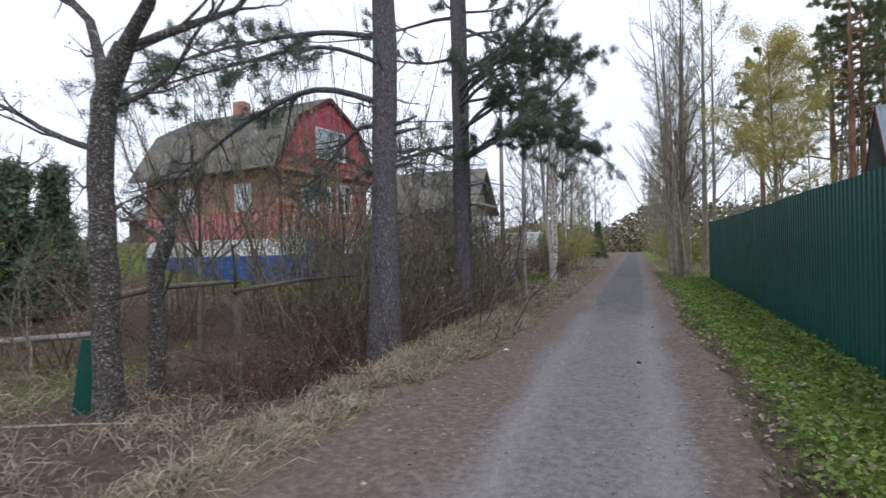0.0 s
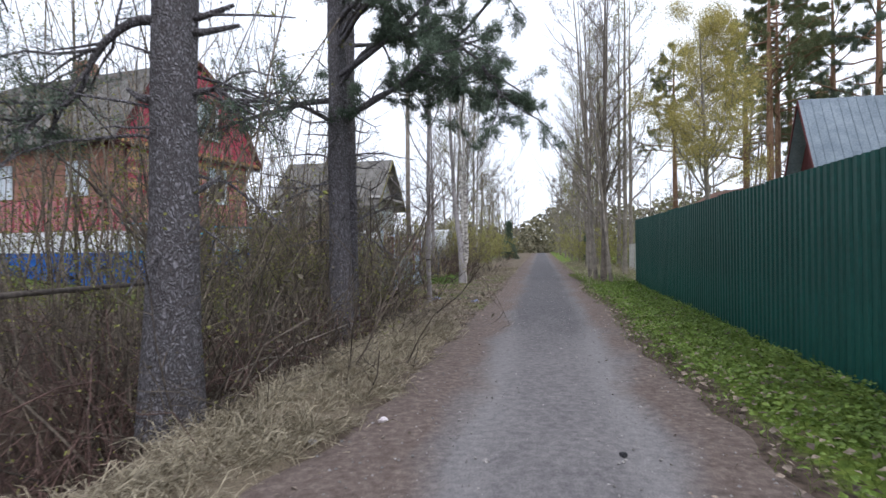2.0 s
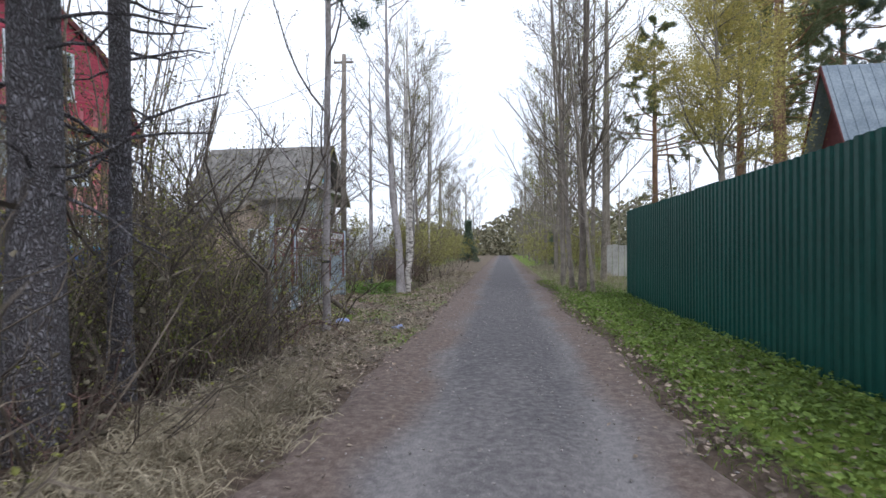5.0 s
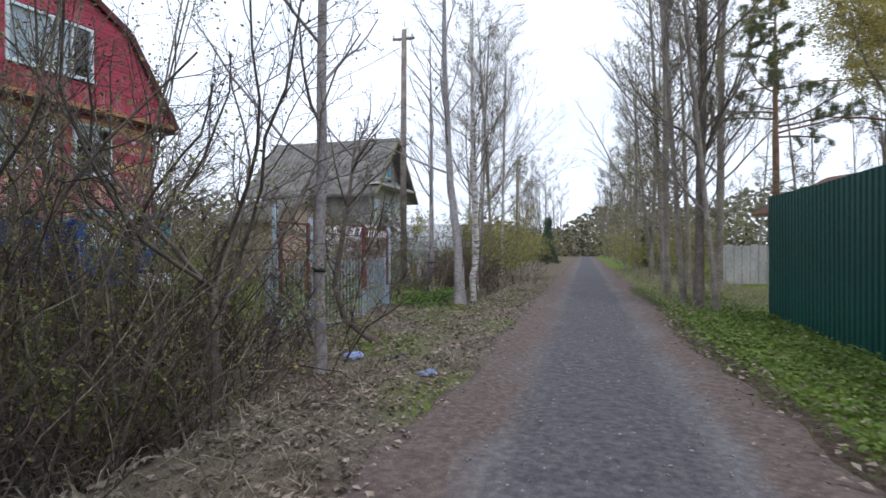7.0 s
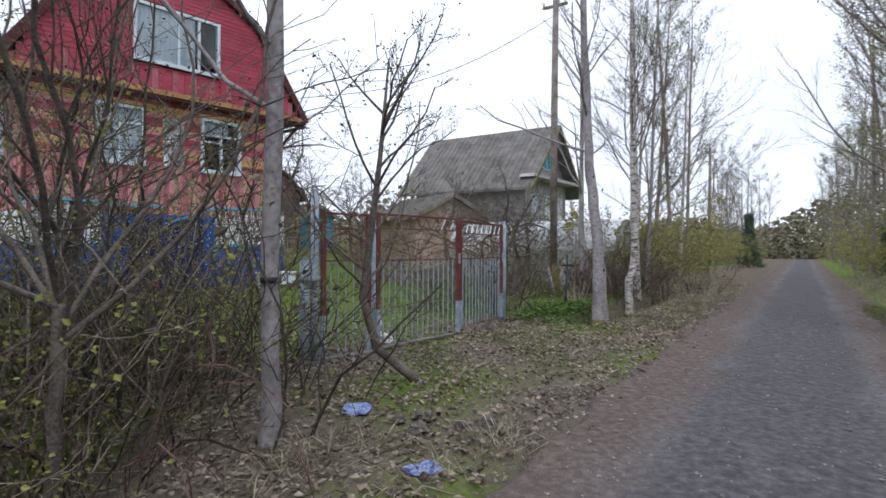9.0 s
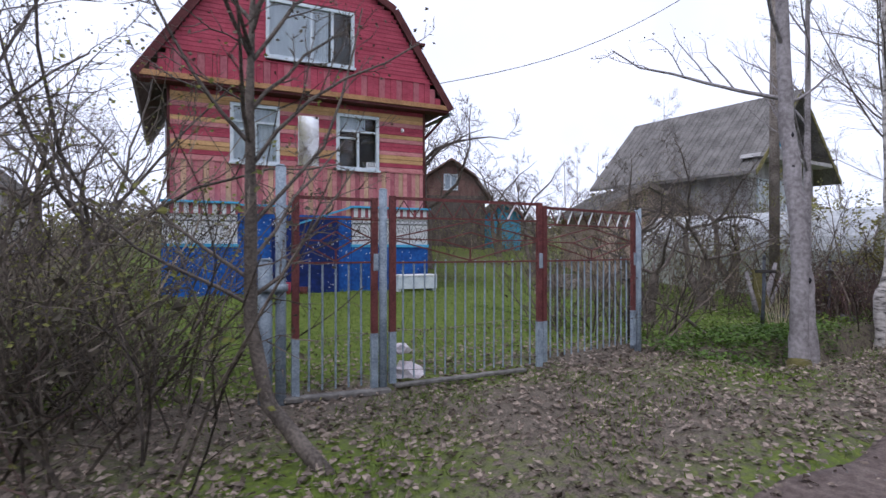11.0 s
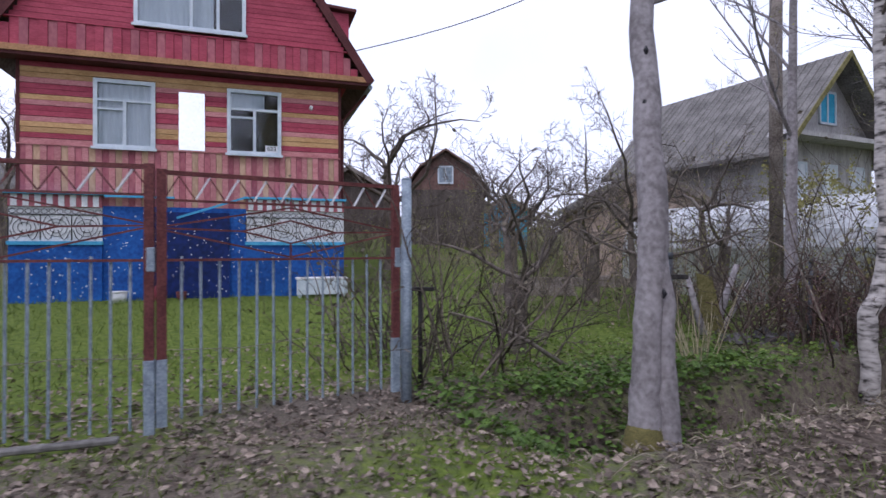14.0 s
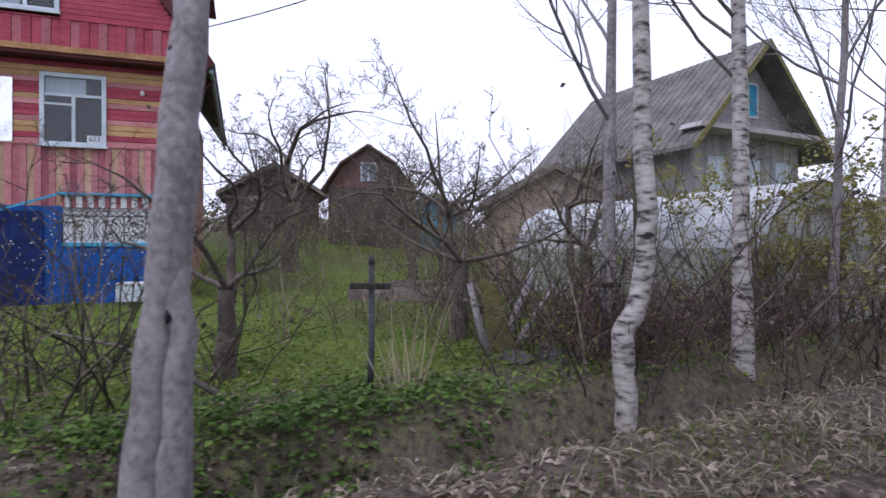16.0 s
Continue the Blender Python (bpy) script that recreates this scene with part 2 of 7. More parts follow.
M_BUD = surface("young_leaves", (0.15, 0.165, 0.04), (0.33, 0.33, 0.1), 3, 0.6, 0, vary=0.35, island=True, thin=0.35)
M_WILLOW = surface("willow_catkins", (0.36, 0.32, 0.1), (0.6, 0.52, 0.2), 3, 0.7, 0, vary=0.25, island=True, thin=0.6)
M_CATKIN = surface("buds_and_catkins", (0.07, 0.06, 0.045), (0.16, 0.14, 0.1), 3, 0.8, 0, vary=0.3, island=True)
M_DRYGRASS = surface("dead_grass", (0.17, 0.145, 0.1), (0.42, 0.37, 0.275), 3, 0.9, 0, vary=0.35, island=True, thin=0.15)
M_HERB = surface("ground_elder_leaves", (0.085, 0.14, 0.025), (0.19, 0.27, 0.06), 3, 0.6, 0, vary=0.35, island=True, thin=0.25)
M_GRASS = surface("young_grass", (0.085, 0.135, 0.022), (0.18, 0.24, 0.055), 3, 0.7, 0, vary=0.3, island=True, thin=0.25)
M_LITTER = surface("fallen_leaves", (0.11, 0.087, 0.069), (0.35, 0.285, 0.232), 3, 0.85, 0, vary=0.5, island=True, thin=0.1)
M_ELDER = surface("shaded_elder_leaves", (0.05, 0.105, 0.016), (0.13, 0.215, 0.04), 3, 0.55, 0, vary=0.35, island=True, thin=0.2)
M_TARWOOD = surface("tarred_wood", (0.022, 0.02, 0.019), (0.075, 0.068, 0.062), 6, 0.85, 0.4, stretch=(1, 1, 0.3))
M_RUSTWOOD = surface("red_brown_weathered_boards", (0.12, 0.07, 0.06), (0.24, 0.15, 0.13), 4, 0.9, 0.3, vary=0.15, stretch=(1, 1, 0.3))
M_OLDWOOD = surface("old_shed_boards", (0.06, 0.05, 0.045), (0.15, 0.128, 0.112), 4, 0.9, 0.4, vary=0.2, stretch=(1, 1, 0.3))
M_STRAWSTEM = surface("pale_straw_stems", (0.3, 0.255, 0.16), (0.55, 0.48, 0.33), 5, 0.85, 0.1, vary=0.3, island=True)
M_SLENDER = surface("slender_tree_bark", (0.13, 0.112, 0.095), (0.31, 0.275, 0.24), 4, 0.9, 0.3)
M_BOULDER = surface("dark_stone", (0.05, 0.048, 0.05), (0.16, 0.15, 0.15), 5, 0.9, 0.4)
M_FIELDSTONE = surface("brown_grey_field_stone", (0.08, 0.07, 0.06), (0.2, 0.178, 0.155), 7, 0.9, 0.4, vary=0.2)
M_STONE = surface("pebbles", (0.14, 0.13, 0.13), (0.34, 0.32, 0.31), 8, 0.85, 0.2, vary=0.35, island=True)
M_FENCE = surface("green_painted_steel", (0.003, 0.05, 0.04), (0.006, 0.074, 0.06), 1.2, 0.5, 0.02, vary=0.06, fine=12, spec=0.3)
M_STEEL = surface("grey_painted_steel", (0.19, 0.24, 0.29), (0.38, 0.455, 0.52), 9, 0.6, 0.15, fine=6)
M_PIPE = surface("rusty_blue_pipe", (0.05, 0.04, 0.036), (0.12, 0.15, 0.18), 6, 0.8, 0.3)
M_RUST = surface("red_oxide_paint", (0.1, 0.03, 0.03), (0.2, 0.065, 0.06), 8, 0.65, 0.15)
M_RED = surface("red_painted_boards", (0.31, 0.04, 0.07), (0.46, 0.08, 0.12), 2.5, 0.65, 0.1, stretch=(1, 1, 3), vary=0.1, fine=6)
M_PINK = surface("pink_painted_boards", (0.46, 0.17, 0.18), (0.62, 0.28, 0.28), 2.5, 0.7, 0.1, stretch=(1, 1, 3), vary=0.12)
M_BUFF = surface("buff_painted_boards", (0.47, 0.29, 0.19), (0.62, 0.42, 0.29), 2.5, 0.7, 0.1, stretch=(1, 1, 0.5), vary=0.14)
M_ROSE = surface("rose_painted_boards", (0.33, 0.09, 0.12), (0.46, 0.16, 0.18), 2.5, 0.7, 0.1, stretch=(1, 1, 0.5), vary=0.14)
M_YELLOW = surface("ochre_painted_boards", (0.46, 0.26, 0.11), (0.62, 0.39, 0.19), 2.5, 0.7, 0.1, stretch=(1, 1, 3), vary=0.12)
M_TRIM = surface("ochre_trim", (0.3, 0.15, 0.07), (0.5, 0.28, 0.13), 4, 0.7, 0.1)
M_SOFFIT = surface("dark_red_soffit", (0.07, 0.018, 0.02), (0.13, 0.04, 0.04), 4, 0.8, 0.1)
M_BLUE = surface("blue_painted_plinth", (0.008, 0.055, 0.24), (0.018, 0.12, 0.43), 2.0, 0.6, 0.1, vary=0.1)
M_NAVY = surface("dark_blue_panel", (0.004, 0.012, 0.07), (0.01, 0.03, 0.17), 1.2, 0.55, 0.05)
M_CYAN = surface("sky_blue_paint", (0.05, 0.3, 0.52), (0.1, 0.45, 0.7), 5, 0.6, 0.05)
# white boards and fittings, and the painted highlight of gate zigzag rods
M_WHITE = surface("white_paint_and_lit_rods", (0.62, 0.64, 0.66), (0.8, 0.81, 0.82), 4, 0.7, 0.05)
M_FRAME = surface("pale_blue_window_paint", (0.5, 0.58, 0.64), (0.72, 0.78, 0.82), 5, 0.6, 0.05)
M_CURTAIN = surface("grey_white_curtain", (0.6, 0.66, 0.72), (0.82, 0.86, 0.9), 4, 0.9, 0.1, stretch=(4, 4, 0.3))
# near black: painted darkness of rooms behind glass, and garden-bed soil
M_DARK = surface("unlit_room_and_bed_soil", (0.012, 0.011, 0.01), (0.03, 0.026, 0.022), 3, 0.9, 0)
M_SLATE = surface("weathered_slate_sheet", (0.1, 0.095, 0.088), (0.23, 0.22, 0.205), 2.0, 0.9, 0.3, fine=9)
M_BROWNWALL = surface("brick_red_boards", (0.3, 0.14, 0.1), (0.45, 0.25, 0.19), 3, 0.8, 0.15, vary=0.12)
M_GREYWALL = surface("grey_weathered_boards", (0.3, 0.29, 0.285), (0.5, 0.49, 0.48), 3, 0.85, 0.2, vary=0.15, stretch=(1, 1, 0.3))
M_FADEWOOD = surface("weathered_wood", (0.12, 0.1, 0.085), (0.3, 0.265, 0.23), 4, 0.9, 0.4, vary=0.2)
M_FILM = surface("greenhouse_film", (0.4, 0.43, 0.44), (0.66, 0.68, 0.69), 2, 0.35, 0.1, spec=0.5)
M_FILMSIDE = surface("cloudy_polycarbonate", (0.3, 0.33, 0.3), (0.47, 0.5, 0.46), 1.5, 0.4, 0.1)
M_MOSS = surface("moss", (0.09, 0.085, 0.03), (0.19, 0.165, 0.06), 14, 0.95, 0.5)
M_BAG = surface("plastic_bag", (0.62, 0.55, 0.58), (0.85, 0.8, 0.82), 6, 0.4, 0.4)
M_BLUEBAG = surface("blue_plastic", (0.05, 0.09, 0.33), (0.42, 0.5, 0.72), 9, 0.4, 0.3)
M_BLACK = surface("black_paint", (0.015, 0.015, 0.018), (0.04, 0.04, 0.045), 5, 0.6, 0.05)
M_BROWN = surface("reddish_roof_sheet", (0.14, 0.075, 0.055), (0.23, 0.13, 0.1), 3, 0.8, 0.2)
M_BEIGE = surface("faded_beige_boards", (0.36, 0.27, 0.21), (0.55, 0.44, 0.36), 3, 0.85, 0.2, vary=0.15)
M_GLASS = glass_material("window_glass")
M_MIRROR = surface("mirror_foil", (0.86, 0.87, 0.86), (0.92, 0.93, 0.92), 2, 0.06, 0.03, metal=1.0)
M_BLUEROOF = surface("pale_metal_roof", (0.17, 0.21, 0.26), (0.27, 0.32, 0.38), 2, 0.7, 0.1)
M_MOSSWOOD = surface("mossy_weathered_boards", (0.1, 0.095, 0.03), (0.26, 0.23, 0.1), 5, 0.9, 0.3)
# shed paint; also colours a sky reflection onto the gable pane
M_TURQ = surface("turquoise_paint_and_sky_pane", (0.03, 0.3, 0.5), (0.06, 0.42, 0.62), 4, 0.7, 0.1)


# ---- tools ----
def mesh_of(name, verts, faces, material):
    me = bpy.data.meshes.new(name)
    me.from_pydata(verts, [], faces)
    me.materials.append(material)
    me.update()
    return me


def part(name, bm, material, parent=None, label=""):
    """One mesh object out of a bmesh, a Buf or a mesh, under a thing or a part."""
    if isinstance(bm, bpy.types.Mesh):
        me = bm
    elif isinstance(bm, Buf):
        me = mesh_of(name, bm.v, bm.f, material)
        if bm.smooth:
            me.polygons.foreach_set("use_smooth", [True] * len(me.polygons))
    else:
        me = bpy.data.meshes.new(name)
        bm.to_mesh(me)
        bm.free()
        me.materials.append(material)
    ob = new(name, me)
    if parent is not None:
        ob.parent = parent
    if label:
        ob["label"] = label
    return ob


def thing(name, m, label, category, group="", kind=""):
    ob = new(name)
    ob.empty_display_size = 0.1
    ob.matrix_basis = m
    return tagged(ob, label, category, group, kind)


class Buf:
    """Vertices and faces of a mesh in the making."""

    def __init__(self, smooth=False):
        self.v, self.f, self.smooth = [], [], smooth

    def box(self, a, b):
        (x0, y0, z0), (x1, y1, z1) = a, b
        k = len(self.v)
        self.v += [(x0, y0, z0), (x1, y0, z0), (x1, y1, z0), (x0, y1, z0), (x0, y0, z1), (x1, y0, z1), (x1, y1, z1), (x0, y1, z1)]
        self.f += [tuple(k + i for i in q) for q in ((0, 3, 2, 1), (4, 5, 6, 7), (0, 1, 5, 4), (1, 2, 6, 5), (2, 3, 7, 6), (3, 0, 4, 7))]
        return self

    def prism(self, outline, y0, y1):
        """An outline in x and z, drawn out from y0 to y1."""
        k, n = len(self.v), len(outline)
        self.v += [(x, y0, z) for x, z in outline] + [(x, y1, z) for x, z in outline]
        self.f += [tuple(k + i for i in range(n)), tuple(k + n + i for i in reversed(range(n)))]
        self.f += [(k + i, k + n + i, k + n + (i + 1) % n, k + (i + 1) % n) for i in range(n)]
        return self

    def tube(self, pts, radii, sides=5, cap=True):
        k = len(self.v)
        pts = [Vector(p) for p in pts]
        side = None
        for i, p in enumerate(pts):
            d = (pts[min(i + 1, len(pts) - 1)] - pts[max(i - 1, 0)]).normalized()
            if side is None:
                side = d.orthogonal().normalized()
            side = (side - d * side.dot(d)).normalized()
            up = d.cross(side)
            for j in range(sides):
                a = 2 * math.pi * j / sides
                q = p + (side * math.cos(a) + up * math.sin(a)) * radii[i]
                self.v.append((q.x, q.y, q.z))
        for i in range(len(pts) - 1):
            for j in range(sides):
                a, b = k + i * sides + j, k + i * sides + (j + 1) % sides
                self.f.append((a, b, b + sides, a + sides))
        if cap:
            self.f.append(tuple(k + j for j in reversed(range(sides))))
            self.f.append(tuple(k + (len(pts) - 1) * sides + j for j in range(sides)))
        return self


def bevelled(sx, sy, sz, edge=0.01, at=(0, 0, 0)):
    bm = bmesh.new()
    bmesh.ops.create_cube(bm, size=1.0, matrix=Matrix.Translation(at) @ Matrix.Diagonal((sx, sy, sz, 1)))
    if edge:
        bmesh.ops.bevel(bm, geom=bm.edges[:], offset=edge, segments=1, affect="EDGES")
    return bm


def blades(points, ways, length, width, rng, bend=0.3):
    """Thin pointed blades, each of two faces, as arrays."""
    n = len(points)
    w = ways / np.linalg.norm(ways, axis=1)[:, None]
    r = rng.normal(size=(n, 3))
    s = np.cross(w, r)
    s /= np.linalg.norm(s, axis=1)[:, None] + 1e-9
    ln = length[:, None]
    wd = width[:, None] * s * 0.5
    mid = points + w * ln * 0.55
    tip = points + w * ln + np.c_[np.zeros((n, 2)), -bend * length]
    v = np.stack([points - wd * 0.7, points + wd * 0.7, mid + wd, mid - wd, tip], 1).reshape(-1, 3)
    i = np.arange(n)[:, None] * 5
    return v, [tuple(q) for q in (i + [0, 1, 2, 3]).tolist()] + [tuple(q) for q in (i + [3, 2, 4]).tolist()]


def leaf_quads(points, size, rng, flat=0.0):
    """Small folded leaves: two triangles on a midrib. flat: how nearly level they lie."""
    n = len(points)
    a = rng.uniform(0, 2 * math.pi, n)
    d = np.c_[np.cos(a), np.sin(a), rng.normal(0, 1 - flat * 0.85, n) * 0.6]
    d /= np.linalg.norm(d, axis=1)[:, None]
    up = np.c_[rng.normal(0, 1 - flat * 0.75, (n, 2)), np.ones(n) * (0.3 + flat)]
    s = np.cross(d, up)
    s /= np.linalg.norm(s, axis=1)[:, None] + 1e-9
    nrm = np.cross(s, d)
    sz = size[:, None]
    fold = nrm * sz * 0.12
    v = np.stack([points - d * sz * 0.5, points + s * sz * 0.33 + fold, points + d * sz * 0.5, points - s * sz * 0.33 + fold], 1).reshape(-1, 3)
    i = np.arange(n)[:, None] * 4
    return v, [tuple(q) for q in (i + [0, 1, 2]).tolist()] + [tuple(q) for q in (i + [0, 2, 3]).tolist()]


def from_arrays(name, v, f, material):
    return mesh_of(name, [tuple(p) for p in v.tolist()], f, material)


# ---- the lie of the land ----
ROAD_X = -0.27


def smooth(a, b, x):
    t = np.clip((x - a) / (b - a), 0, 1)
    return t * t * (3 - 2 * t)


def land(x, y):
    """Height of the ground."""
    x, y = np.asarray(x, float), np.asarray(y, float)
    d1 = (1 - smooth(16.5, 18.5, y)) * smooth(5.6, 7.2, y)
    z = 0.05 * np.exp(-((x + 2.5) / 0.5) ** 2) * (1 - smooth(16, 19, y))
    for px, py in ((-3.45, 8.9), (-3.47, 13.2), (-3.65, 14.33)):
        d1 = d1 * (1 - np.exp(-((x - px) ** 2 + (y - py) ** 2) / 0.3))
    z = z - 0.8 * d1 * np.exp(-((x + 4.05) / 0.88) ** 6)
    d2 = smooth(25.1, 26.2, y)
    z = z - 0.5 * d2 * np.exp(-((x + 3.42) / 0.44) ** 6) * (1 - smooth(40, 50, y))
    z = z + 0.23 * smooth(-6, -12, x) + 2.1 * smooth(-14, -30, x) * (0.3 + 0.7 * smooth(14, 28, y)) * (1 - smooth(60, 110, y))
    z = z - 0.05 * np.exp(-((x + 4.7) / 0.6) ** 2) * smooth(19, 20, y) * (1 - smooth(25, 26, y))
    z = z + 0.05 * smooth(1.3, 2.2, x)
    rough = smooth(1.35, 1.9, np.abs(x - ROAD_X))
    z = z + rough * (0.025 * np.sin(3.1 * x + 1.3 * y) * np.sin(2.3 * y - 0.7 * x) + 0.012 * np.sin(9 * x + 2) * np.sin(8 * y + 1))
    return z


def level(x, y):
    return float(land(x, y))


def spread(edges):
    return np.concatenate([np.arange(a, b, s) for a, b, s in edges] + [np.array([edges[-1][1]])])


gx = spread([(-420, -60, 40), (-60, -16, 2), (-16, -6, 0.4), (-6, 4, 0.14), (4, 12, 0.5), (12, 60, 4), (60, 420, 40)])
gy = spread([(-120, -10, 10), (-10, -1, 0.5), (-1, 33, 0.17), (33, 60, 0.8), (60, 160, 5), (160, 800, 40)])
GX, GY = np.meshgrid(gx, gy)
GZ = land(GX, GY)
rng = np.random.default_rng(3)
fine_zone = ((GX > -6) & (GX < 4) & (GY > -1) & (GY < 33))
half = np.where(GX < ROAD_X, 1.35 + 0.55 * (1 - smooth(5, 12, GY)), 1.42)
GZ = GZ - 0.06 * (1 - smooth(half - 0.16, half + 0.04, np.abs(GX - ROAD_X)))
GZ = GZ + fine_zone * rng.normal(0, 0.008, GX.shape) * smooth(1.1, 1.6, np.abs(GX - ROAD_X))
nx, ny = len(gx), len(gy)
idx = np.arange(nx * ny).reshape(ny, nx)
gf = np.stack([idx[:-1, :-1], idx[:-1, 1:], idx[1:, 1:], idx[1:, :-1]], -1).reshape(-1, 4)
gv = np.stack([GX, GY, GZ], -1).reshape(-1, 3)
ground_mesh = mesh_of("ground", gv.tolist(), gf.tolist(), M_GROUND)
ground_mesh.polygons.foreach_set("use_smooth", [True] * len(ground_mesh.polygons))
X, Y = gv[:, 0], gv[:, 1]
gate_zone = smooth(14.0, 18.0, Y) * smooth(-7.6, -5.5, X) * (1 - smooth(-1.5, -1.2, X)) * (1 - smooth(33, 36, Y)) * (1 - 0.6 * smooth(25, 27, Y) * smooth(-3.0, -2.7, X)) * (1 - 0.45 * smooth(24.8, 26.2, Y) * (1 - smooth(-3.2, -2.7, X)))
right_green = smooth(1.25, 1.6, X)
lawn = (1 - smooth(-5.4, -4.9, X)) * smooth(14.0, 17, Y) * 0.85
lawn = np.maximum(lawn, (1 - smooth(-5.8, -5.0, X)) * smooth(-9.5, -7.5, X) * (1 - smooth(6.5, 9, Y)) * 0.42)
lawn = np.maximum(lawn, (1 - smooth(-3.9, -3.5, X)) * smooth(25.5, 26.5, Y) * (0.42 + 0.1 * smooth(-6.5, -9, X)))
lawn = lawn * (1 - 0.55 * (1 - smooth(-30, -20, X)))
lawn = lawn * (1 - 0.6 * (1 - smooth(-13, -9, X)) * (1 - smooth(18, 22, Y)))
lawn = lawn * (1 - 0.45 * smooth(27.5, 30, Y) * (0.4 + 0.6 * np.sin(0.9 * X + 0.5) * np.sin(0.8 * Y)))
verge = np.exp(-((X + 2.45) / 0.75) ** 2) * (1 - smooth(16, 20, Y)) + 0.55 * smooth(30, 34, Y)
verge = verge * (1 - smooth(-2.75, -3.15, X) * (1 - smooth(17, 19, Y)))
verge = np.maximum(verge, 0.2 * smooth(25, 27.5, Y) * np.exp(-((X + 2.3) / 0.5) ** 2))
moss = gate_zone * 0.8 * (0.5 + 0.5 * np.sin(1.7 * X + 0.6) * np.sin(1.3 * Y + 0.4))
cover = np.stack([np.clip(gate_zone, 0, 1), np.clip(np.maximum(np.maximum(right_green, lawn), moss), 0, 1) * 0.92, np.clip(verge, 0, 1), np.ones(len(X))], -1)
layer = ground_mesh.color_attributes.new("cover", "FLOAT_COLOR", "POINT")
layer.data.foreach_set("color", cover.astype(np.float32).ravel())
tagged(new("ground", ground_mesh), "uneven ground with dead grass, leaf litter and young grass", "ground", kind="structure")

# the road: a worn sheet with a ragged edge
ry = spread([(-60, -4, 2), (-4, 34, 0.14), (34, 90, 1.0), (90, 420, 10)])
across = np.concatenate([[-1, -0.97], np.linspace(-0.93, 0.93, 24), [0.97, 1]])
RA, RY = np.meshgrid(across, ry)
left_w = 1.35 + 0.55 * (1 - smooth(5, 12, RY)) + 0.12 * np.sin(0.9 * RY) * np.sin(0.37 * RY + 1) + 0.05 * np.sin(4.3 * RY)
right_w = 1.42 + 0.1 * np.sin(0.7 * RY + 2) + 0.05 * np.sin(5.1 * RY)
RX = ROAD_X + np.where(RA < 0, RA * left_w, RA * right_w)
RZ = 0.022 - 0.05 * smooth(0.93, 1.0, np.abs(RA)) - 0.018 * np.exp(-((np.abs(RX - ROAD_X) - 0.62) / 0.22) ** 2) + 0.006 * np.sin(2.2 * RX + RY) * np.sin(1.7 * RY) + land(RX, RY) * 0.8
RZ = RZ + rng.normal(0, 0.0022, RZ.shape)
idx = np.arange(RX.size).reshape(RX.shape)
rf = np.stack([idx[:-1, :-1], idx[:-1, 1:], idx[1:, 1:], idx[1:, :-1]], -1).reshape(-1, 4)
road_mesh = mesh_of("road", np.stack([RX, RY, RZ], -1).reshape(-1, 3).tolist(), rf.tolist(), M_ROAD)
road_mesh.polygons.foreach_set("use_smooth", [True] * len(road_mesh.polygons))
off = RX - ROAD_X
edge_wear = np.maximum(smooth(-0.2, -1.1, off), smooth(0.5, 1.3, off)) * 0.95
track_wear = 0.6 * np.exp(-((np.abs(off - 0.1) - 0.62) / 0.2) ** 2) * (1 - edge_wear) + 0.25
fresh_gravel = smooth(9, 17, RY) * np.exp(-((off - 0.1) / 0.85) ** 4) * 0.85
wear = np.stack([edge_wear, track_wear, fresh_gravel, 1 + 0 * off], -1).reshape(-1, 4)
layer = road_mesh.color_attributes.new("wear", "FLOAT_COLOR", "POINT")
layer.data.foreach_set("color", wear.astype(np.float32).ravel())
tagged(new("road", road_mesh), "narrow packed gravel road with brown earth margins", "road", kind="structure")


# ---- the green fence ----
def fence_x(y):
    return 2.6 + 0.018 * (y - 8)


PANEL, PITCH = 1.05, 0.15
profile = []
for k in range(7):
    b = k * PITCH
    profile += [(b, 0.0), (b + 0.045, 0.0), (b + 0.065, 0.022), (b + 0.13, 0.022)]
profile.append((PANEL, 0.0))
fv = []
for h in (0.0, 2.12):
    fv += [(-d, a, h) for a, d in profile]
for h in (0.0, 2.12):
    fv += [(-d + 0.004, a, h) for a, d in profile]
pn = len(profile)
ff = [(i, pn + i, pn + i + 1, i + 1) for i in range(pn - 1)] + [(2 * pn + i, 2 * pn + i + 1, 3 * pn + i + 1, 3 * pn + i) for i in range(pn - 1)]
ff += [(pn + i, 3 * pn + i, 3 * pn + i + 1, pn + i + 1) for i in range(pn - 1)]
panel_mesh = mesh_of("panel", fv, ff, M_FENCE)
fence = thing("metal_fence", Matrix.Identity(4), "tall dark green corrugated steel fence beside the road", "fence")
y = 24.1 - PANEL * 31
while y < 24.0:
    p = part("panel", panel_mesh, None, fence)
    p.matrix_basis = pose(fence_x(y), y, 0.08 + random.uniform(-0.012, 0.012), 0, random.uniform(-0.3, 0.3), -1.03)
    y += PANEL
for k in range(12):
    py = 24.0 - k * 2.7
    part("post", Buf().box((fence_x(py) + 0.02, py - 0.03, -0.1), (fence_x(py) + 0.08, py + 0.03, 2.1)), M_FENCE, fence)
for h in (0.45, 1.75):
    part("rail", Buf().tube([(fence_x(-8) + 0.03, -8, h), (fence_x(24) + 0.03, 24, h)], [0.02, 0.02], 4), M_FENCE, fence)
part("end_strip", Buf().box((fence_x(24.1) - 0.03, 24.1, 0.06), (fence_x(24.1) + 0.04, 24.125, 2.2)), M_FENCE, fence)


# ---- the gate ----
def bar(buf, a, b, r=0.012, sides=4):
    return buf.tube([a, b], [r, r], sides)


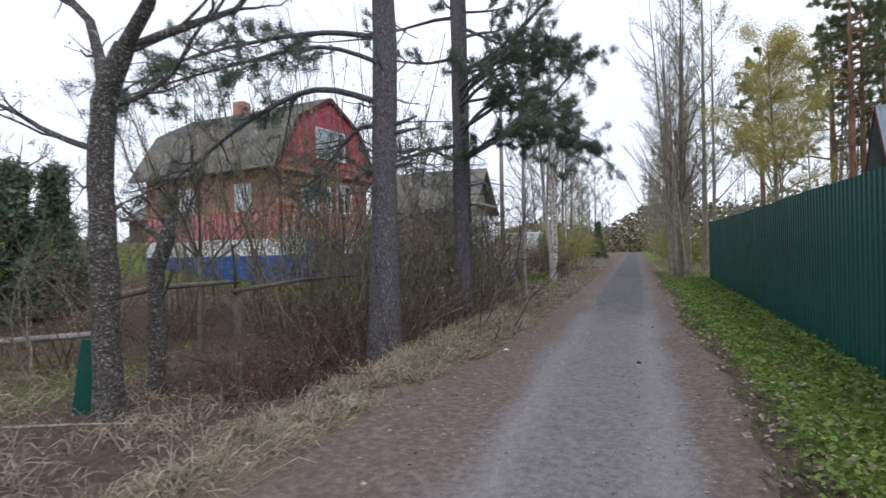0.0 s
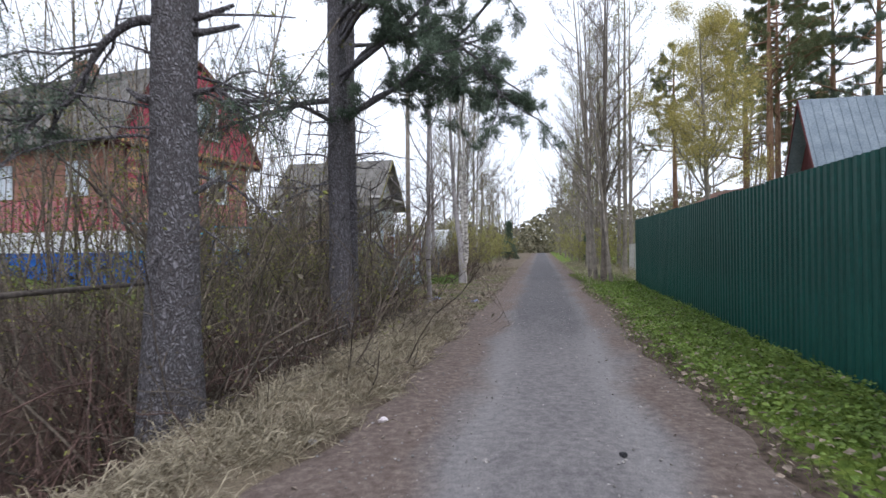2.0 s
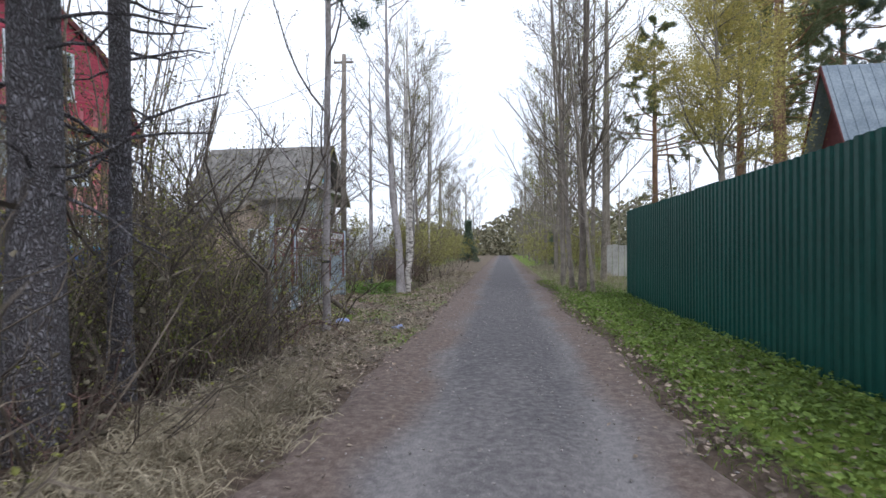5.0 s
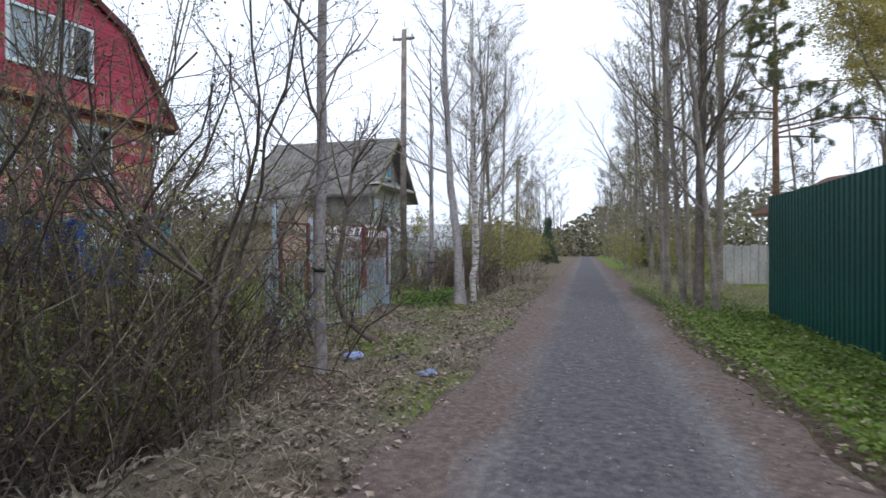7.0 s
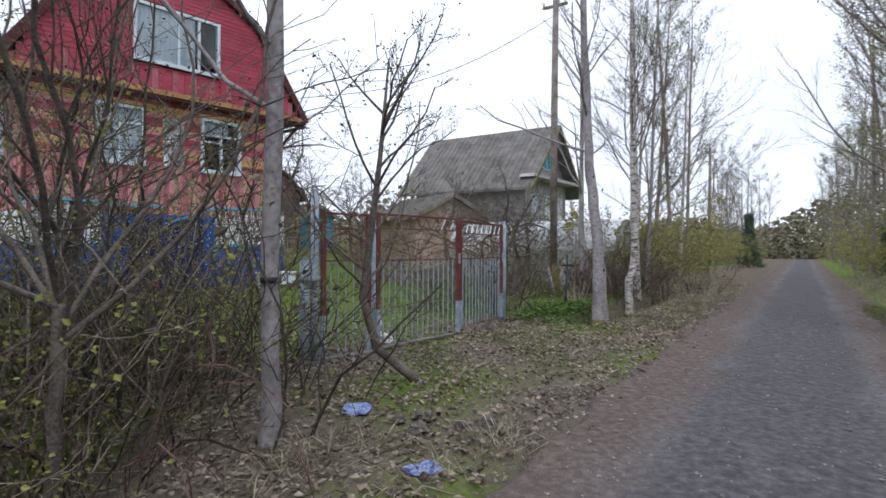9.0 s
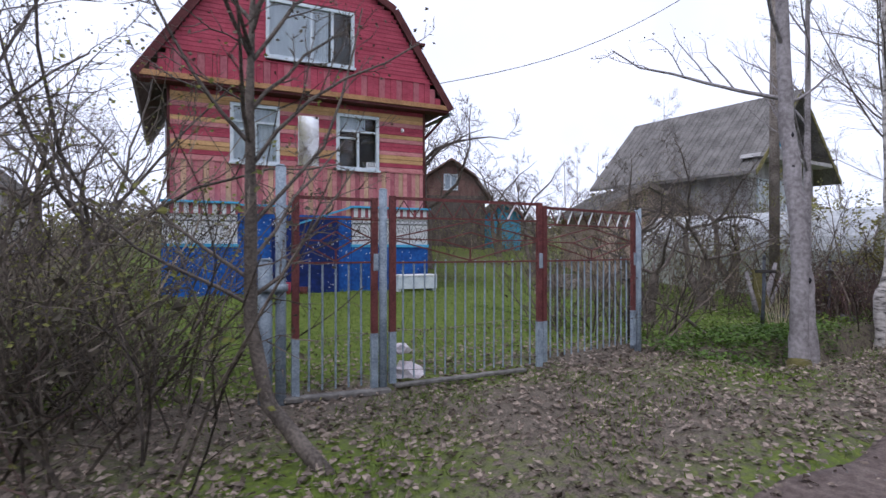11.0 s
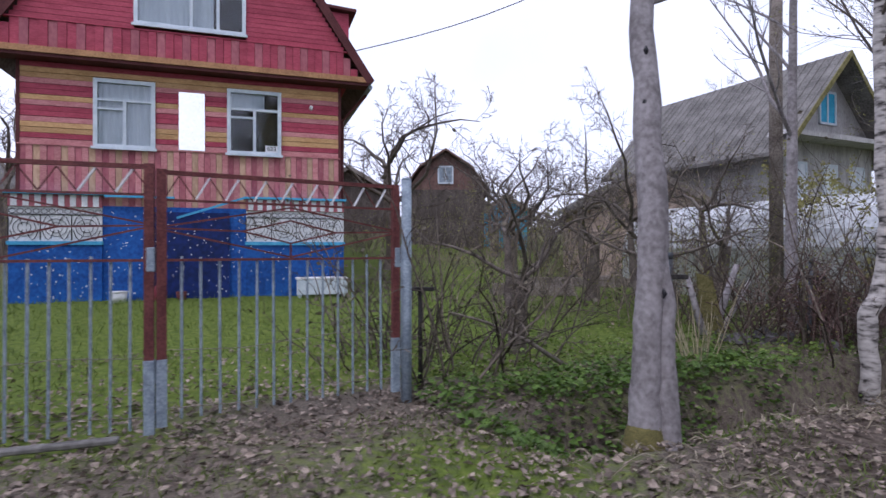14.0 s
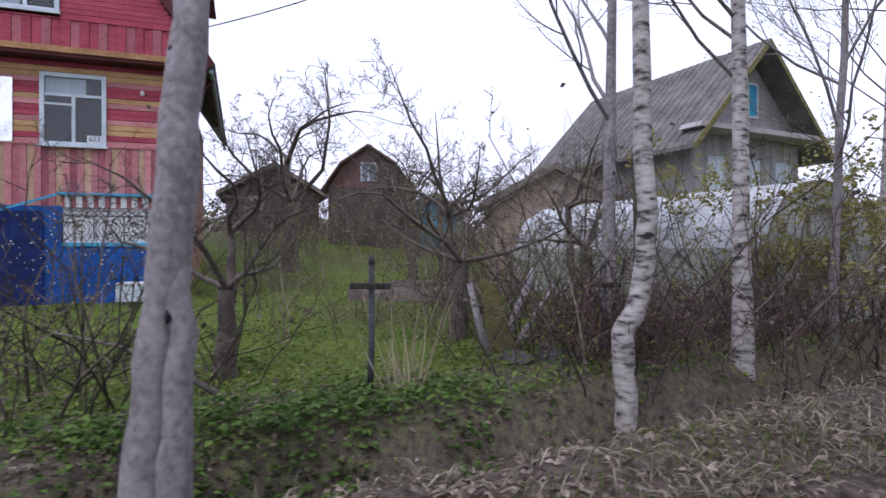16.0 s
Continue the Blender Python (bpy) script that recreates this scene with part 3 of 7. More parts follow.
P1, P2, PM, P3 = Vector((-4.87, 20.58, 0)), Vector((-4.755, 21.5, 0)), Vector((-4.53, 23.3, 0)), Vector((-4.68, 25.14, 0))


def gate_post(at, top, r, label, lean=0.0):
    g = level(at.x, at.y) - 0.25
    t = thing("gate_post", Matrix.Translation((at.x, at.y, g)), label, "gate post", "posts of the gate")
    part("pipe", Buf(True).tube([(0, 0, 0), (0, lean * 0.5, (top - g) * 0.5), (0, lean, top - g)], [r, r, r], 10), M_STEEL, t)
    part("cap", Buf(True).tube([(0, lean, top - g - 0.004), (0, lean, top - g + 0.012)], [r * 1.08, r * 0.7], 10), M_STEEL, t)
    return t


gate_post(P1, 1.98, 0.045, "tall blue-grey painted steel gate post, scuffed")
t = gate_post(P1 + Vector((-0.04, -0.12, 0)), 1.18, 0.06, "short thick blue-grey gate post with a clamp")
part("clamp", Buf(True).tube([(0.01, 0.06, 1.2), (0.01, 0.06, 1.26)], [0.13, 0.13], 10), M_STEEL, t)
gate_post(P2, 1.82, 0.04, "blue-grey painted steel gate post")
gate_post(P3, 1.79, 0.042, "blue-grey painted steel gate post with a hinge bracket")
gate_post(P3 + Vector((-0.09, 0.03, 0)), 1.25, 0.042, "short thick blue-grey gate post beside the hedge")


def gate_leaf(a, b, top, mid, bottom, bars, label, zigzag, post_a=0.03, post_b=0.03):
    d = b - a
    w = d.length
    ang = math.degrees(math.atan2(d.y, d.x))
    leaf = thing("gate_leaf", pose(a.x, a.y, 0, 0, 0, ang), label, "gate", "leaves of the gate")
    for x in (0, w):
        part("stile_top", Buf().box((x - post_a, -0.02, 0.5), (x + post_a, 0.02, top)), M_RUST, leaf)
        part("stile_foot", Buf().box((x - post_a - 0.002, -0.022, bottom), (x + post_a + 0.002, 0.022, 0.5)), M_STEEL, leaf, "grey painted foot of the stile")
    for h, r in ((top - 0.02, 0.02), (mid, 0.012)):
        part("rail", bar(Buf(), (0, 0, h), (w, 0, h), r), M_RUST, leaf, "red-brown steel rail")
    low = top - 0.2
    part("rail", bar(Buf(), (0, 0, low), (w, 0, low), 0.011), M_RUST, leaf)
    if zigzag:
        n = max(3, round(w / 0.2))
        for k in range(n):
            x0, x1 = w * k / n, w * (k + 1) / n
            # rising rods are coloured white for the light they catch; falling ones stay rusty
            pale = k >= zigzag
            part("zigzag_rod", bar(Buf(), (x0 + 0.02, 0.0, low + 0.012), ((x0 + x1) / 2 + 0.01, 0.0, top - 0.04), 0.009 if pale else 0.006), M_WHITE if pale else M_RUST, leaf, "zigzag rod coloured white for its lit slant" if pale else "")
            part("zigzag_rod", bar(Buf(), ((x0 + x1) / 2 + 0.012, 0.006, top - 0.04), (x1 + 0.015, 0.006, low + 0.012), 0.006), M_RUST, leaf)
    cx, hm = w / 2, mid + (low - mid) * 0.53
    inner = w * 0.2
    lines = [((0.03, hm + 0.015), (cx, low - 0.02)), ((w - 0.03, hm + 0.015), (cx, low - 0.02)), ((0.03, hm - 0.015), (cx, mid + 0.014)), ((w - 0.03, hm - 0.015), (cx, mid + 0.014))]
    lines += [((0.03, hm), (cx - inner, hm - 0.012)), ((w - 0.03, hm), (cx + inner, hm - 0.012))]
    for sx in (-1, 1):
        lines += [((cx + sx * inner, hm - 0.012), (cx, hm + 0.07)), ((cx + sx * inner, hm - 0.012), (cx, hm - 0.095))]
    lines.append(((cx, hm - 0.095), (cx, mid + 0.014)))
    for a2, b2 in lines:
        part("brace", bar(Buf(), (a2[0], 0.008, a2[1]), (b2[0], 0.008, b2[1]), 0.0085), M_RUST, leaf, "thin rusty brace")
    for k in range(bars):
        x = w * (k + 1) / (bars + 1)
        part("bar", bar(Buf(), (x, 0.014, bottom + 0.03), (x + random.uniform(-0.006, 0.006), 0.014, mid + 0.01 + random.uniform(-0.02, 0.02)), 0.0095, 5), M_STEEL, leaf, "pale grey upright bar")
    for h in (bottom + 0.12, bottom + 0.5):
        part("wire", Buf().tube([(0, -0.01, h), (w * 0.3, -0.012, h - 0.03), (w * 0.7, -0.012, h + 0.02), (w, -0.01, h - 0.01)], [0.003] * 4, 3), M_FADEWOOD, leaf)
    for x, h in ((w - 0.06, 0.42), (w - 0.06, 1.15)):
        part("hinge", bevelled(0.05, 0.05, 0.16, 0.006, (x + 0.07, 0.0, h)), M_STEEL, leaf)
    return leaf


gate_leaf(P1 + Vector((0.02, 0.12, 0)), P2 + Vector((0, -0.09, 0)), 1.74, 1.15, 0.0, 5, "narrow wicket gate leaf with red-brown frame and grey bars", 0)
gate_leaf(P2 + Vector((0, 0.1, 0)), PM + Vector((0, -0.035, 0)), 1.77, 1.145, 0.02, 14, "wide red-brown steel gate leaf with grey bars", 6)
gate_leaf(PM + Vector((0, 0.035, 0)), P3 + Vector((0, -0.1, 0)), 1.74, 1.145, 0.06, 13, "wide red-brown steel gate leaf with grey bars, slightly ajar", 1)
plank = thing("plank", pose(-4.72, 21.65, 0.0, 0, 0, 84), "grey weathered plank lying under the gate", "plank")
part("board", bevelled(1.5, 0.08, 0.035, 0.008, (0.7, 0, 0.0)), M_SLATE, plank)
sill = thing("plank", pose(-4.85, 20.62, -0.02, 0, 0, 78), "grey weathered timber sill under the wicket", "plank")
part("board", bevelled(0.95, 0.1, 0.05, 0.01, (0.45, 0, 0.0)), M_SLATE, sill)


# ---- the striped house ----
H = pose(-12.774, 27.004, 0, 0, 0, 81.53)
house = thing("house", H, "two-storey red and ochre striped dacha with mansard roof and blue plinth", "house")
W0, W1 = -6.06, 0.0
DEEP = 8.6
EAVE, KNEE, APEX = 5.0, 7.3, 8.45
MIDX = (W0 + W1) / 2


def gambrel(z):
    """Half width of the gable at a height."""
    return 3.63 - 1.53 * (z - EAVE) / (KNEE - EAVE) if z < KNEE else 2.1 * (APEX - z) / (APEX - KNEE)


core = Buf().prism([(W0 + 0.03, 0.1), (W1 - 0.03, 0.1), (W1 - 0.03, 5.0), (W0 + 0.03, 5.0)], 0.03, DEEP)
wall = part("wall", core, M_BROWNWALL, house, "brick-red side walls")
gable_core = Buf().prism([(W0 + 0.0, 5.0), (W1, 5.0), (MIDX + 1.95, KNEE - 0.12), (MIDX, APEX - 0.14), (MIDX - 1.95, KNEE - 0.12)], 0.02, DEEP)
part("gable_wall", gable_core, M_SOFFIT, house)
# plinth: blue below, white ornamented panels above
BAYS = ((-6.2, -4.65), (-1.97, 0.09))
for a, b in BAYS:
    part("plinth", Buf().box((a, -0.1, 0.0), (b, 0.05, 1.37)), M_BLUE, house, "bright blue painted plinth")
    part("ornament_panel", Buf().box((a, -0.085, 1.374), (b, 0.05, 2.06)), M_WHITE, house, "white panel with black scrollwork")
    part("frieze", Buf().box((a, -0.12, 2.064), (b, 0.05, 2.30)), M_ROSE, house, "pink and white frieze")
    n = round((b - a) / 0.19)
    for k in range(n):
        x = a + (b - a) * (k + 0.5) / n
        part("frieze_block", Buf().box((x - 0.05, -0.132, 2.07), (x + 0.05, -0.1, 2.295)), M_WHITE, house)
    part("ledge", Buf().box((a - 0.05, -0.2, 2.304), (b + 0.04, 0.05, 2.35)), M_CYAN, house, "sky-blue ledge")
    part("ledge", Buf().box((a - 0.02, -0.13, 1.33), (b + 0.02, -0.06, 1.40)), M_CYAN, house)
    n = max(2, round((b - a) / 0.51))
    for k in range(n):
        x0, x1 = a + (b - a) * k / n, a + (b - a) * (k + 1) / n
        cx = (x0 + x1) / 2
        ornament = Buf()
        for sx in (-1, 1):
            for sz in (-1, 1):
                pts = [(cx + sx * (0.03 + 0.2 * u), -0.093, 1.66 + sz * (0.04 + 0.2 * math.sin(u * 3.1))) for u in (0, 0.25, 0.5, 0.75, 1.0)]
                ornament.tube(pts, [0.007] * 5, 4)
        for r in (0.1, 0.17):
            pts = [(cx + r * 1.1 * math.cos(q * math.pi / 6), -0.093, 1.66 + r * math.sin(q * math.pi / 6)) for q in range(13)]
            ornament.tube(pts, [0.006] * 13, 4)
        ornament.box((x0 - 0.008, -0.1, 1.42), (x0 + 0.008, -0.085, 1.9))
        part("scrollwork", ornament, M_BLACK, house, "black scrollwork")
        ring = Buf()
        for q in range(4):
            rx = x0 + (x1 - x0) * (q + 0.5) / 4
            ring.tube([(rx + 0.055 * math.cos(g * math.pi / 4), -0.093, 1.975 + 0.045 * math.sin(g * math.pi / 4)) for g in range(9)], [0.006] * 9, 4)
        part("ring_band", ring, M_BLACK, house)
    trim2 = Buf().box((a, -0.098, 1.905), (b, -0.085, 1.92))
    part("line", trim2, M_BLACK, house)
porch = part("porch_screen", Buf().box((-4.65, -0.04, 0.0), (-1.97, 0.02, 2.1)), M_BLUE, house, "bright blue boards under the house")
part("porch_sheet", Buf().box((-3.9, -0.08, 0.05), (-2.3, -0.045, 2.0)), M_NAVY, house, "dark blue sheet with white specks")
rs = random.Random(5)
specks = Buf()
for k in range(150):
    x, z, r = rs.uniform(-4.6, -2.0), rs.uniform(0.3, 2.0), rs.uniform(0.006, 0.014)
    specks.box((x - r, -0.086, z - r), (x + r, -0.0805, z + r))
for k in range(80):
    x, z, r = rs.choice((rs.uniform(-6.1, -4.7), rs.uniform(-1.9, 0.05))), rs.uniform(0.3, 1.3), rs.uniform(0.006, 0.014)
    specks.box((x - r, -0.106, z - r), (x + r, -0.1005, z + r))
part("speck", specks, M_WHITE, house)["kind"] = "stuff"
part("slanting_strip", Buf().tube([(-3.3, -0.17, 1.88), (-2.5, -0.18, 2.15), (-1.99, -0.19, 2.325)], [0.03] * 3, 4), M_CYAN, house, "sky-blue slanting strip")
part("slanting_strip", Buf().box((-4.6, -0.17, 2.27), (-3.35, -0.06, 2.31)), M_CYAN, house)
# boarding
n = 52
for k in range(n):
    x0, x1 = W0 + (W1 - W0) * k / n, W0 + (W1 - W0) * (k + 1) / n
    depth = -0.035 if k % 2 else -0.022
    part("board", Buf().box((x0 + 0.003, depth, 2.1), (x1 - 0.003, 0.03, 3.26)), (M_ROSE, M_PINK, M_BUFF, M_PINK)[k % 4], house)
part("flashing", Buf().box((W0 - 0.02, -0.05, 3.255), (W1 + 0.02, 0.03, 3.275)), M_PINK, house)
OPEN = ((-4.81, -3.71, 3.25, 4.62), (-2.35, -1.25, 3.25, 4.63))
rows = 15
zs = [3.28 + (4.86 - 3.28) * k / rows for k in range(rows + 1)]
for k in range(rows):
    z0, z1 = zs[k], zs[k + 1]
    colour = (M_PINK, M_RED, M_YELLOW, M_YELLOW, M_PINK, M_RED, M_RED, M_PINK, M_YELLOW, M_RED, M_RED, M_PINK, M_YELLOW, M_YELLOW, M_RED)[k]
    cuts = [W0]
    for a, b, c, d in OPEN:
        if z1 > c and z0 < d:
            cuts += [a, b]
    cuts.append(W1)
    for a, b in zip(cuts[::2], cuts[1::2]):
        part("board", Buf().prism([(a, z0 + 0.004), (b, z0 + 0.004), (b, z1 - 0.004), (a, z1 - 0.004)], -0.022 - 0.008 * (k % 2), 0.03), colour, house)
for x in (W0 - 0.04, W1 - 0.02):
    part("corner_board", Buf().box((x, -0.04, 2.1), (x + 0.06, 0.06, 4.95)), M_SOFFIT, house)
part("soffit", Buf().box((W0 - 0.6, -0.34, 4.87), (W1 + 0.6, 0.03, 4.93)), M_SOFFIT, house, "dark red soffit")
part("trim_board", Buf().box((W0 - 0.62, -0.37, 4.934), (W1 + 0.62, -0.2, 5.05)), M_TRIM, house, "ochre trim board")
n = 44
for k in range(n):
    x0, x1 = MIDX - 3.4 + 6.8 * k / n, MIDX - 3.4 + 6.8 * (k + 1) / n
    top = min(5.58, 5.0 + (3.55 - max(abs(x0 - MIDX), abs(x1 - MIDX))) * 1.5)
    if top > 5.1:
        part("board", Buf().box((x0 + 0.003, -0.3 if k % 2 else -0.285, 5.054), (x1 - 0.003, -0.2, top)), M_RED if k % 3 else M_ROSE, house)
part("flashing", Buf().box((MIDX - 3.2, -0.31, 5.575), (MIDX + 3.2, -0.2, 5.6)), M_RED, house)
TW = (-4.06, -1.97, 5.68, 7.06)
z = 5.605
while z < 8.2:
    z1 = z + 0.098
    h = gambrel(z1) - 0.06
    spans = [(MIDX - h, MIDX + h)] if z1 < TW[2] or z > TW[3] else [(MIDX - h, TW[0]), (TW[1], MIDX + h)]
    for a, b in spans:
        if b - a > 0.05:
            part("board", Buf().prism([(a, z + 0.003), (b, z + 0.003), (b, z1 - 0.003), (a, z1 - 0.003)], -0.265, -0.2), M_RED, house)
    z += 0.1
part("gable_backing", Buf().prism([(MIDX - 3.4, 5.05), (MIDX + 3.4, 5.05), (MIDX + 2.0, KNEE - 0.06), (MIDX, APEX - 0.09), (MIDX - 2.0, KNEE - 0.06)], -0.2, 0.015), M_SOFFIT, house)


def window(parent, x0, x1, z0, z1, y, kind, frame_mat):
    w = new("window")
    w.parent = parent
    f = 0.075
    fb = Buf().box((x0, y - 0.05, z0), (x0 + f, y + 0.05, z1)).box((x1 - f, y - 0.05, z0), (x1, y + 0.05, z1)).box((x0 + f, y - 0.05, z1 - f), (x1 - f, y + 0.05, z1)).box((x0 + f, y - 0.05, z0), (x1 - f, y + 0.05, z0 + f))
    part("window_frame", fb, frame_mat, w)
    part("window_sill", Buf().box((x0 - 0.03, y - 0.09, z0 - 0.03), (x1 + 0.03, y - 0.0502, z0 + 0.02)), frame_mat, w)
    # near-black sheet behind the panes; the room's darkness is in its colour
    part("unlit_room_sheet", Buf().box((x0 + f, y + 0.046, z0 + f), (x1 - f, y + 0.05, z1 - f)), M_DARK, w)
    if kind == "T":
        zt = z0 + (z1 - z0) * 0.7
        xm = (x0 + x1) / 2
        part("transom", Buf().box((x0 + f, y - 0.035, zt - 0.025), (x1 - f, y + 0.03, zt + 0.025)), frame_mat, w)
        part("mullion", Buf().box((xm - 0.03, y - 0.035, z0 + f), (xm + 0.03, y + 0.03, zt - 0.025)), frame_mat, w)
        part("vent_rail", Buf().box((x0 + f, y - 0.04, zt - 0.2), (xm - 0.03, y + 0.03, zt - 0.16)), frame_mat, w)
        panes = ((x0 + f, xm - 0.03, z0 + f, zt - 0.2), (x0 + f, xm - 0.03, zt - 0.16, zt - 0.025), (xm + 0.03, x1 - f, z0 + f, zt - 0.025), (x0 + f, x1 - f, zt + 0.025, z1 - f))
    else:
        xa, xb, xc = x0 + (x1 - x0) * 0.25, x0 + (x1 - x0) * 0.5, x0 + (x1 - x0) * 0.74
        panes = []
        last = x0 + f
        for q in (xb, xc):
            part("mullion", Buf().box((q - 0.03, y - 0.035, z0 + f), (q + 0.03, y + 0.03, z1 - f)), frame_mat, w)
        for q in (xb - 0.03, xc - 0.03, x1 - f):
            panes.append((last, q, z0 + f, z1 - f))
            last = q + 0.06
    for a, b, c, d in panes:
        part("pane", Buf().box((a, y - 0.003, c), (b, y + 0.003, d)), M_GLASS, w)
    return w


def curtain(parent, x0, x1, z0, z1, y):
    n = max(6, int((x1 - x0) / 0.035))
    b = Buf(True)
    for i in range(n + 1):
        x = x0 + (x1 - x0) * i / n
        d = y + 0.007 * math.sin(i * 1.9) + 0.004 * math.sin(i * 0.7)
        b.v += [(x, d, z0), (x, d, z1)]
    b.f = [(2 * i, 2 * i + 2, 2 * i + 3, 2 * i + 1) for i in range(n)]
    return part("curtain", b, M_CURTAIN, parent)


w1 = window(house, *OPEN[0], -0.03, "T", M_FRAME)
curtain(w1, -4.73, -3.79, 3.34, 4.54, 0.0)
w2 = window(house, *OPEN[1], -0.03, "T", M_FRAME)
curtain(w2, -2.27, -1.6, 4.2, 4.55, 0.0)
wt = window(house, *TW, -0.26, "wide", M_FRAME)
curtain(wt, -3.98, -2.6, 5.76, 6.98, -0.232)
sheet = part("number_plate", Buf().box((-1.58, -0.045, 3.33), (-1.31, -0.042, 3.47)), M_WHITE, w2, "white house number plate")
num = bpy.data.curves.new("number", "FONT")
num.body, num.size, num.align_x, num.align_y, num.extrude = "623", 0.13, "CENTER", "CENTER", 0.001
num.materials.append(M_BLACK)
number = new("number", num)
number.parent = w2
number.matrix_basis = pose(-1.45, -0.049, 3.40, 90, 0, 0)
part("mirror_panel", bevelled(0.5, 0.012, 1.2, 0.004, (-3.03, -0.05, 3.88)), M_MIRROR, house, "tall mirror-foil panel reflecting the sky")
part("lamp", bevelled(0.07, 0.09, 0.1, 0.02, (-0.62, -0.08, 4.35)), M_WHITE, house, "small white outdoor lamp")
# roof
out = [(MIDX + 3.68, EAVE - 0.06), (MIDX + 2.1, KNEE + 0.0), (MIDX, APEX), (MIDX - 2.1, KNEE), (MIDX - 3.68, EAVE - 0.06)]
thick = 0.09
for (xa, za), (xb, zb) in zip(out, out[1:]):
    d = Vector((xb - xa, 0, zb - za)).normalized()
    nrm = Vector((-d.z, 0, d.x)) * -1
    nrm = nrm if nrm.z > 0 else -nrm
    slab = Buf()
    n = 28
    slab.prism([(xa, za), (xb, zb), (xb + nrm.x * thick, zb + nrm.z * thick), (xa + nrm.x * thick, za + nrm.z * thick)], -0.34, DEEP + 0.35)
    part("roof", slab, M_SLATE, house, "grey weathered slate roof")
    ridges = Buf()
    for k in range(62):
        yy = -0.3 + (DEEP + 0.6) * k / 61
        ridges.tube([(xa + nrm.x * thick, yy, za + nrm.z * thick), (xb + nrm.x * thick, yy, zb + nrm.z * thick)], [0.022, 0.022], 4)
    r = part("corrugation", ridges, M_SLATE, house)
    r["kind"] = "stuff"
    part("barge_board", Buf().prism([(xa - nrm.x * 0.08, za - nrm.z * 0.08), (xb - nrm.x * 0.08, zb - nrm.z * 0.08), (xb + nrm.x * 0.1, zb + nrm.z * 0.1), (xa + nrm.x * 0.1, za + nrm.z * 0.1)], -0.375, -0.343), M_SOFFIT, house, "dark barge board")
part("gutter", Buf().tube([(W1 + 0.66, -0.3, 4.86), (W1 + 0.66, DEEP, 4.8)], [0.05, 0.05], 6), M_STEEL, house)
part("down_pipe", Buf().tube([(W1 + 0.66, 0.2, 4.82), (W1 + 0.12, 0.3, 4.2), (W1 + 0.1, 0.3, 0.3)], [0.04] * 3, 6), M_SOFFIT, house)
dormer = part("dormer", Buf().box((MIDX + 1.7, 1.4, 5.3), (W1 + 0.45, 2.8, 7.15)), M_RED, house, "small red dormer")
part("dormer_roof", Buf().prism([(MIDX + 1.2, 7.3), (W1 + 0.62, 7.16), (W1 + 0.62, 7.23), (MIDX + 1.2, 7.37)], 1.25, 2.95), M_SOFFIT, dormer)
part("chimney", Buf().box((MIDX - 0.3, 5.0, 8.2), (MIDX + 0.3, 5.6, 9.1)), M_BROWNWALL, house)
# side wall facing the road's start: blue and white plinth, windows
for y0, y1, name, z0, z1, mtl in ((0.0, 8.6, "side_plinth", 0.1, 1.37, M_BLUE), (0.0, 8.6, "side_panel", 1.374, 2.1, M_WHITE)):
    part(name, Buf().box((W0 - 0.08, y0, z0), (W0 + 0.02, y1, z1)), mtl, house)
for k in range(70):
    y0 = 0.05 + k * 0.122
    part("board", Buf().box((W0 - 0.03, y0 + 0.003, 2.14), (W0 + 0.02, y0 + 0.118, 3.25)), M_PINK if k % 3 else M_RED, house)
for k in range(14):
    z0 = 3.28 + k * 0.113
    part("board", Buf().box((W0 - 0.022 - 0.006 * (k % 2), 0.05, z0), (W0 + 0.02, 8.58, z0 + 0.108)), M_BROWNWALL, house)
for y0 in (1.6, 5.2):
    w = new("window")
    w.parent = house
    part("window_frame", Buf().box((W0 - 0.07, y0, 3.3), (W0 - 0.03, y0 + 1.0, 4.5)), M_FRAME, w)
    part("pane", Buf().box((W0 - 0.085, y0 + 0.08, 3.38), (W0 - 0.071, y0 + 0.47, 4.42)), M_CURTAIN, w)
    part("pane", Buf().box((W0 - 0.085, y0 + 0.53, 3.38), (W0 - 0.071, y0 + 0.92, 4.42)), M_CURTAIN, w)


# ---- plants ----
def limb(buf, p, d, length, r0, r1, rs, segs=5, sides=5, wander=0.18, lift=0.0):
    """A bent, tapered branch. Returns its points, with the way and radius at each."""
    pts, rad, ways = [Vector(p)], [r0], [Vector(d).normalized()]
    d = Vector(d).normalized()
    for i in range(segs):
        d = (d + Vector((rs.gauss(0, wander), rs.gauss(0, wander), rs.gauss(0, wander) + lift))).normalized()
        pts.append(pts[-1] + d * (length / segs))
        rad.append(r0 + (r1 - r0) * (i + 1) / segs)
        ways.append(d.copy())
    buf.tube(pts, rad, sides, cap=False)
    return pts, ways, rad


def along(pts, f):
    k = f * (len(pts) - 1)
    i = min(int(k), len(pts) - 2)
    return pts[i].lerp(pts[i + 1], k - i), i


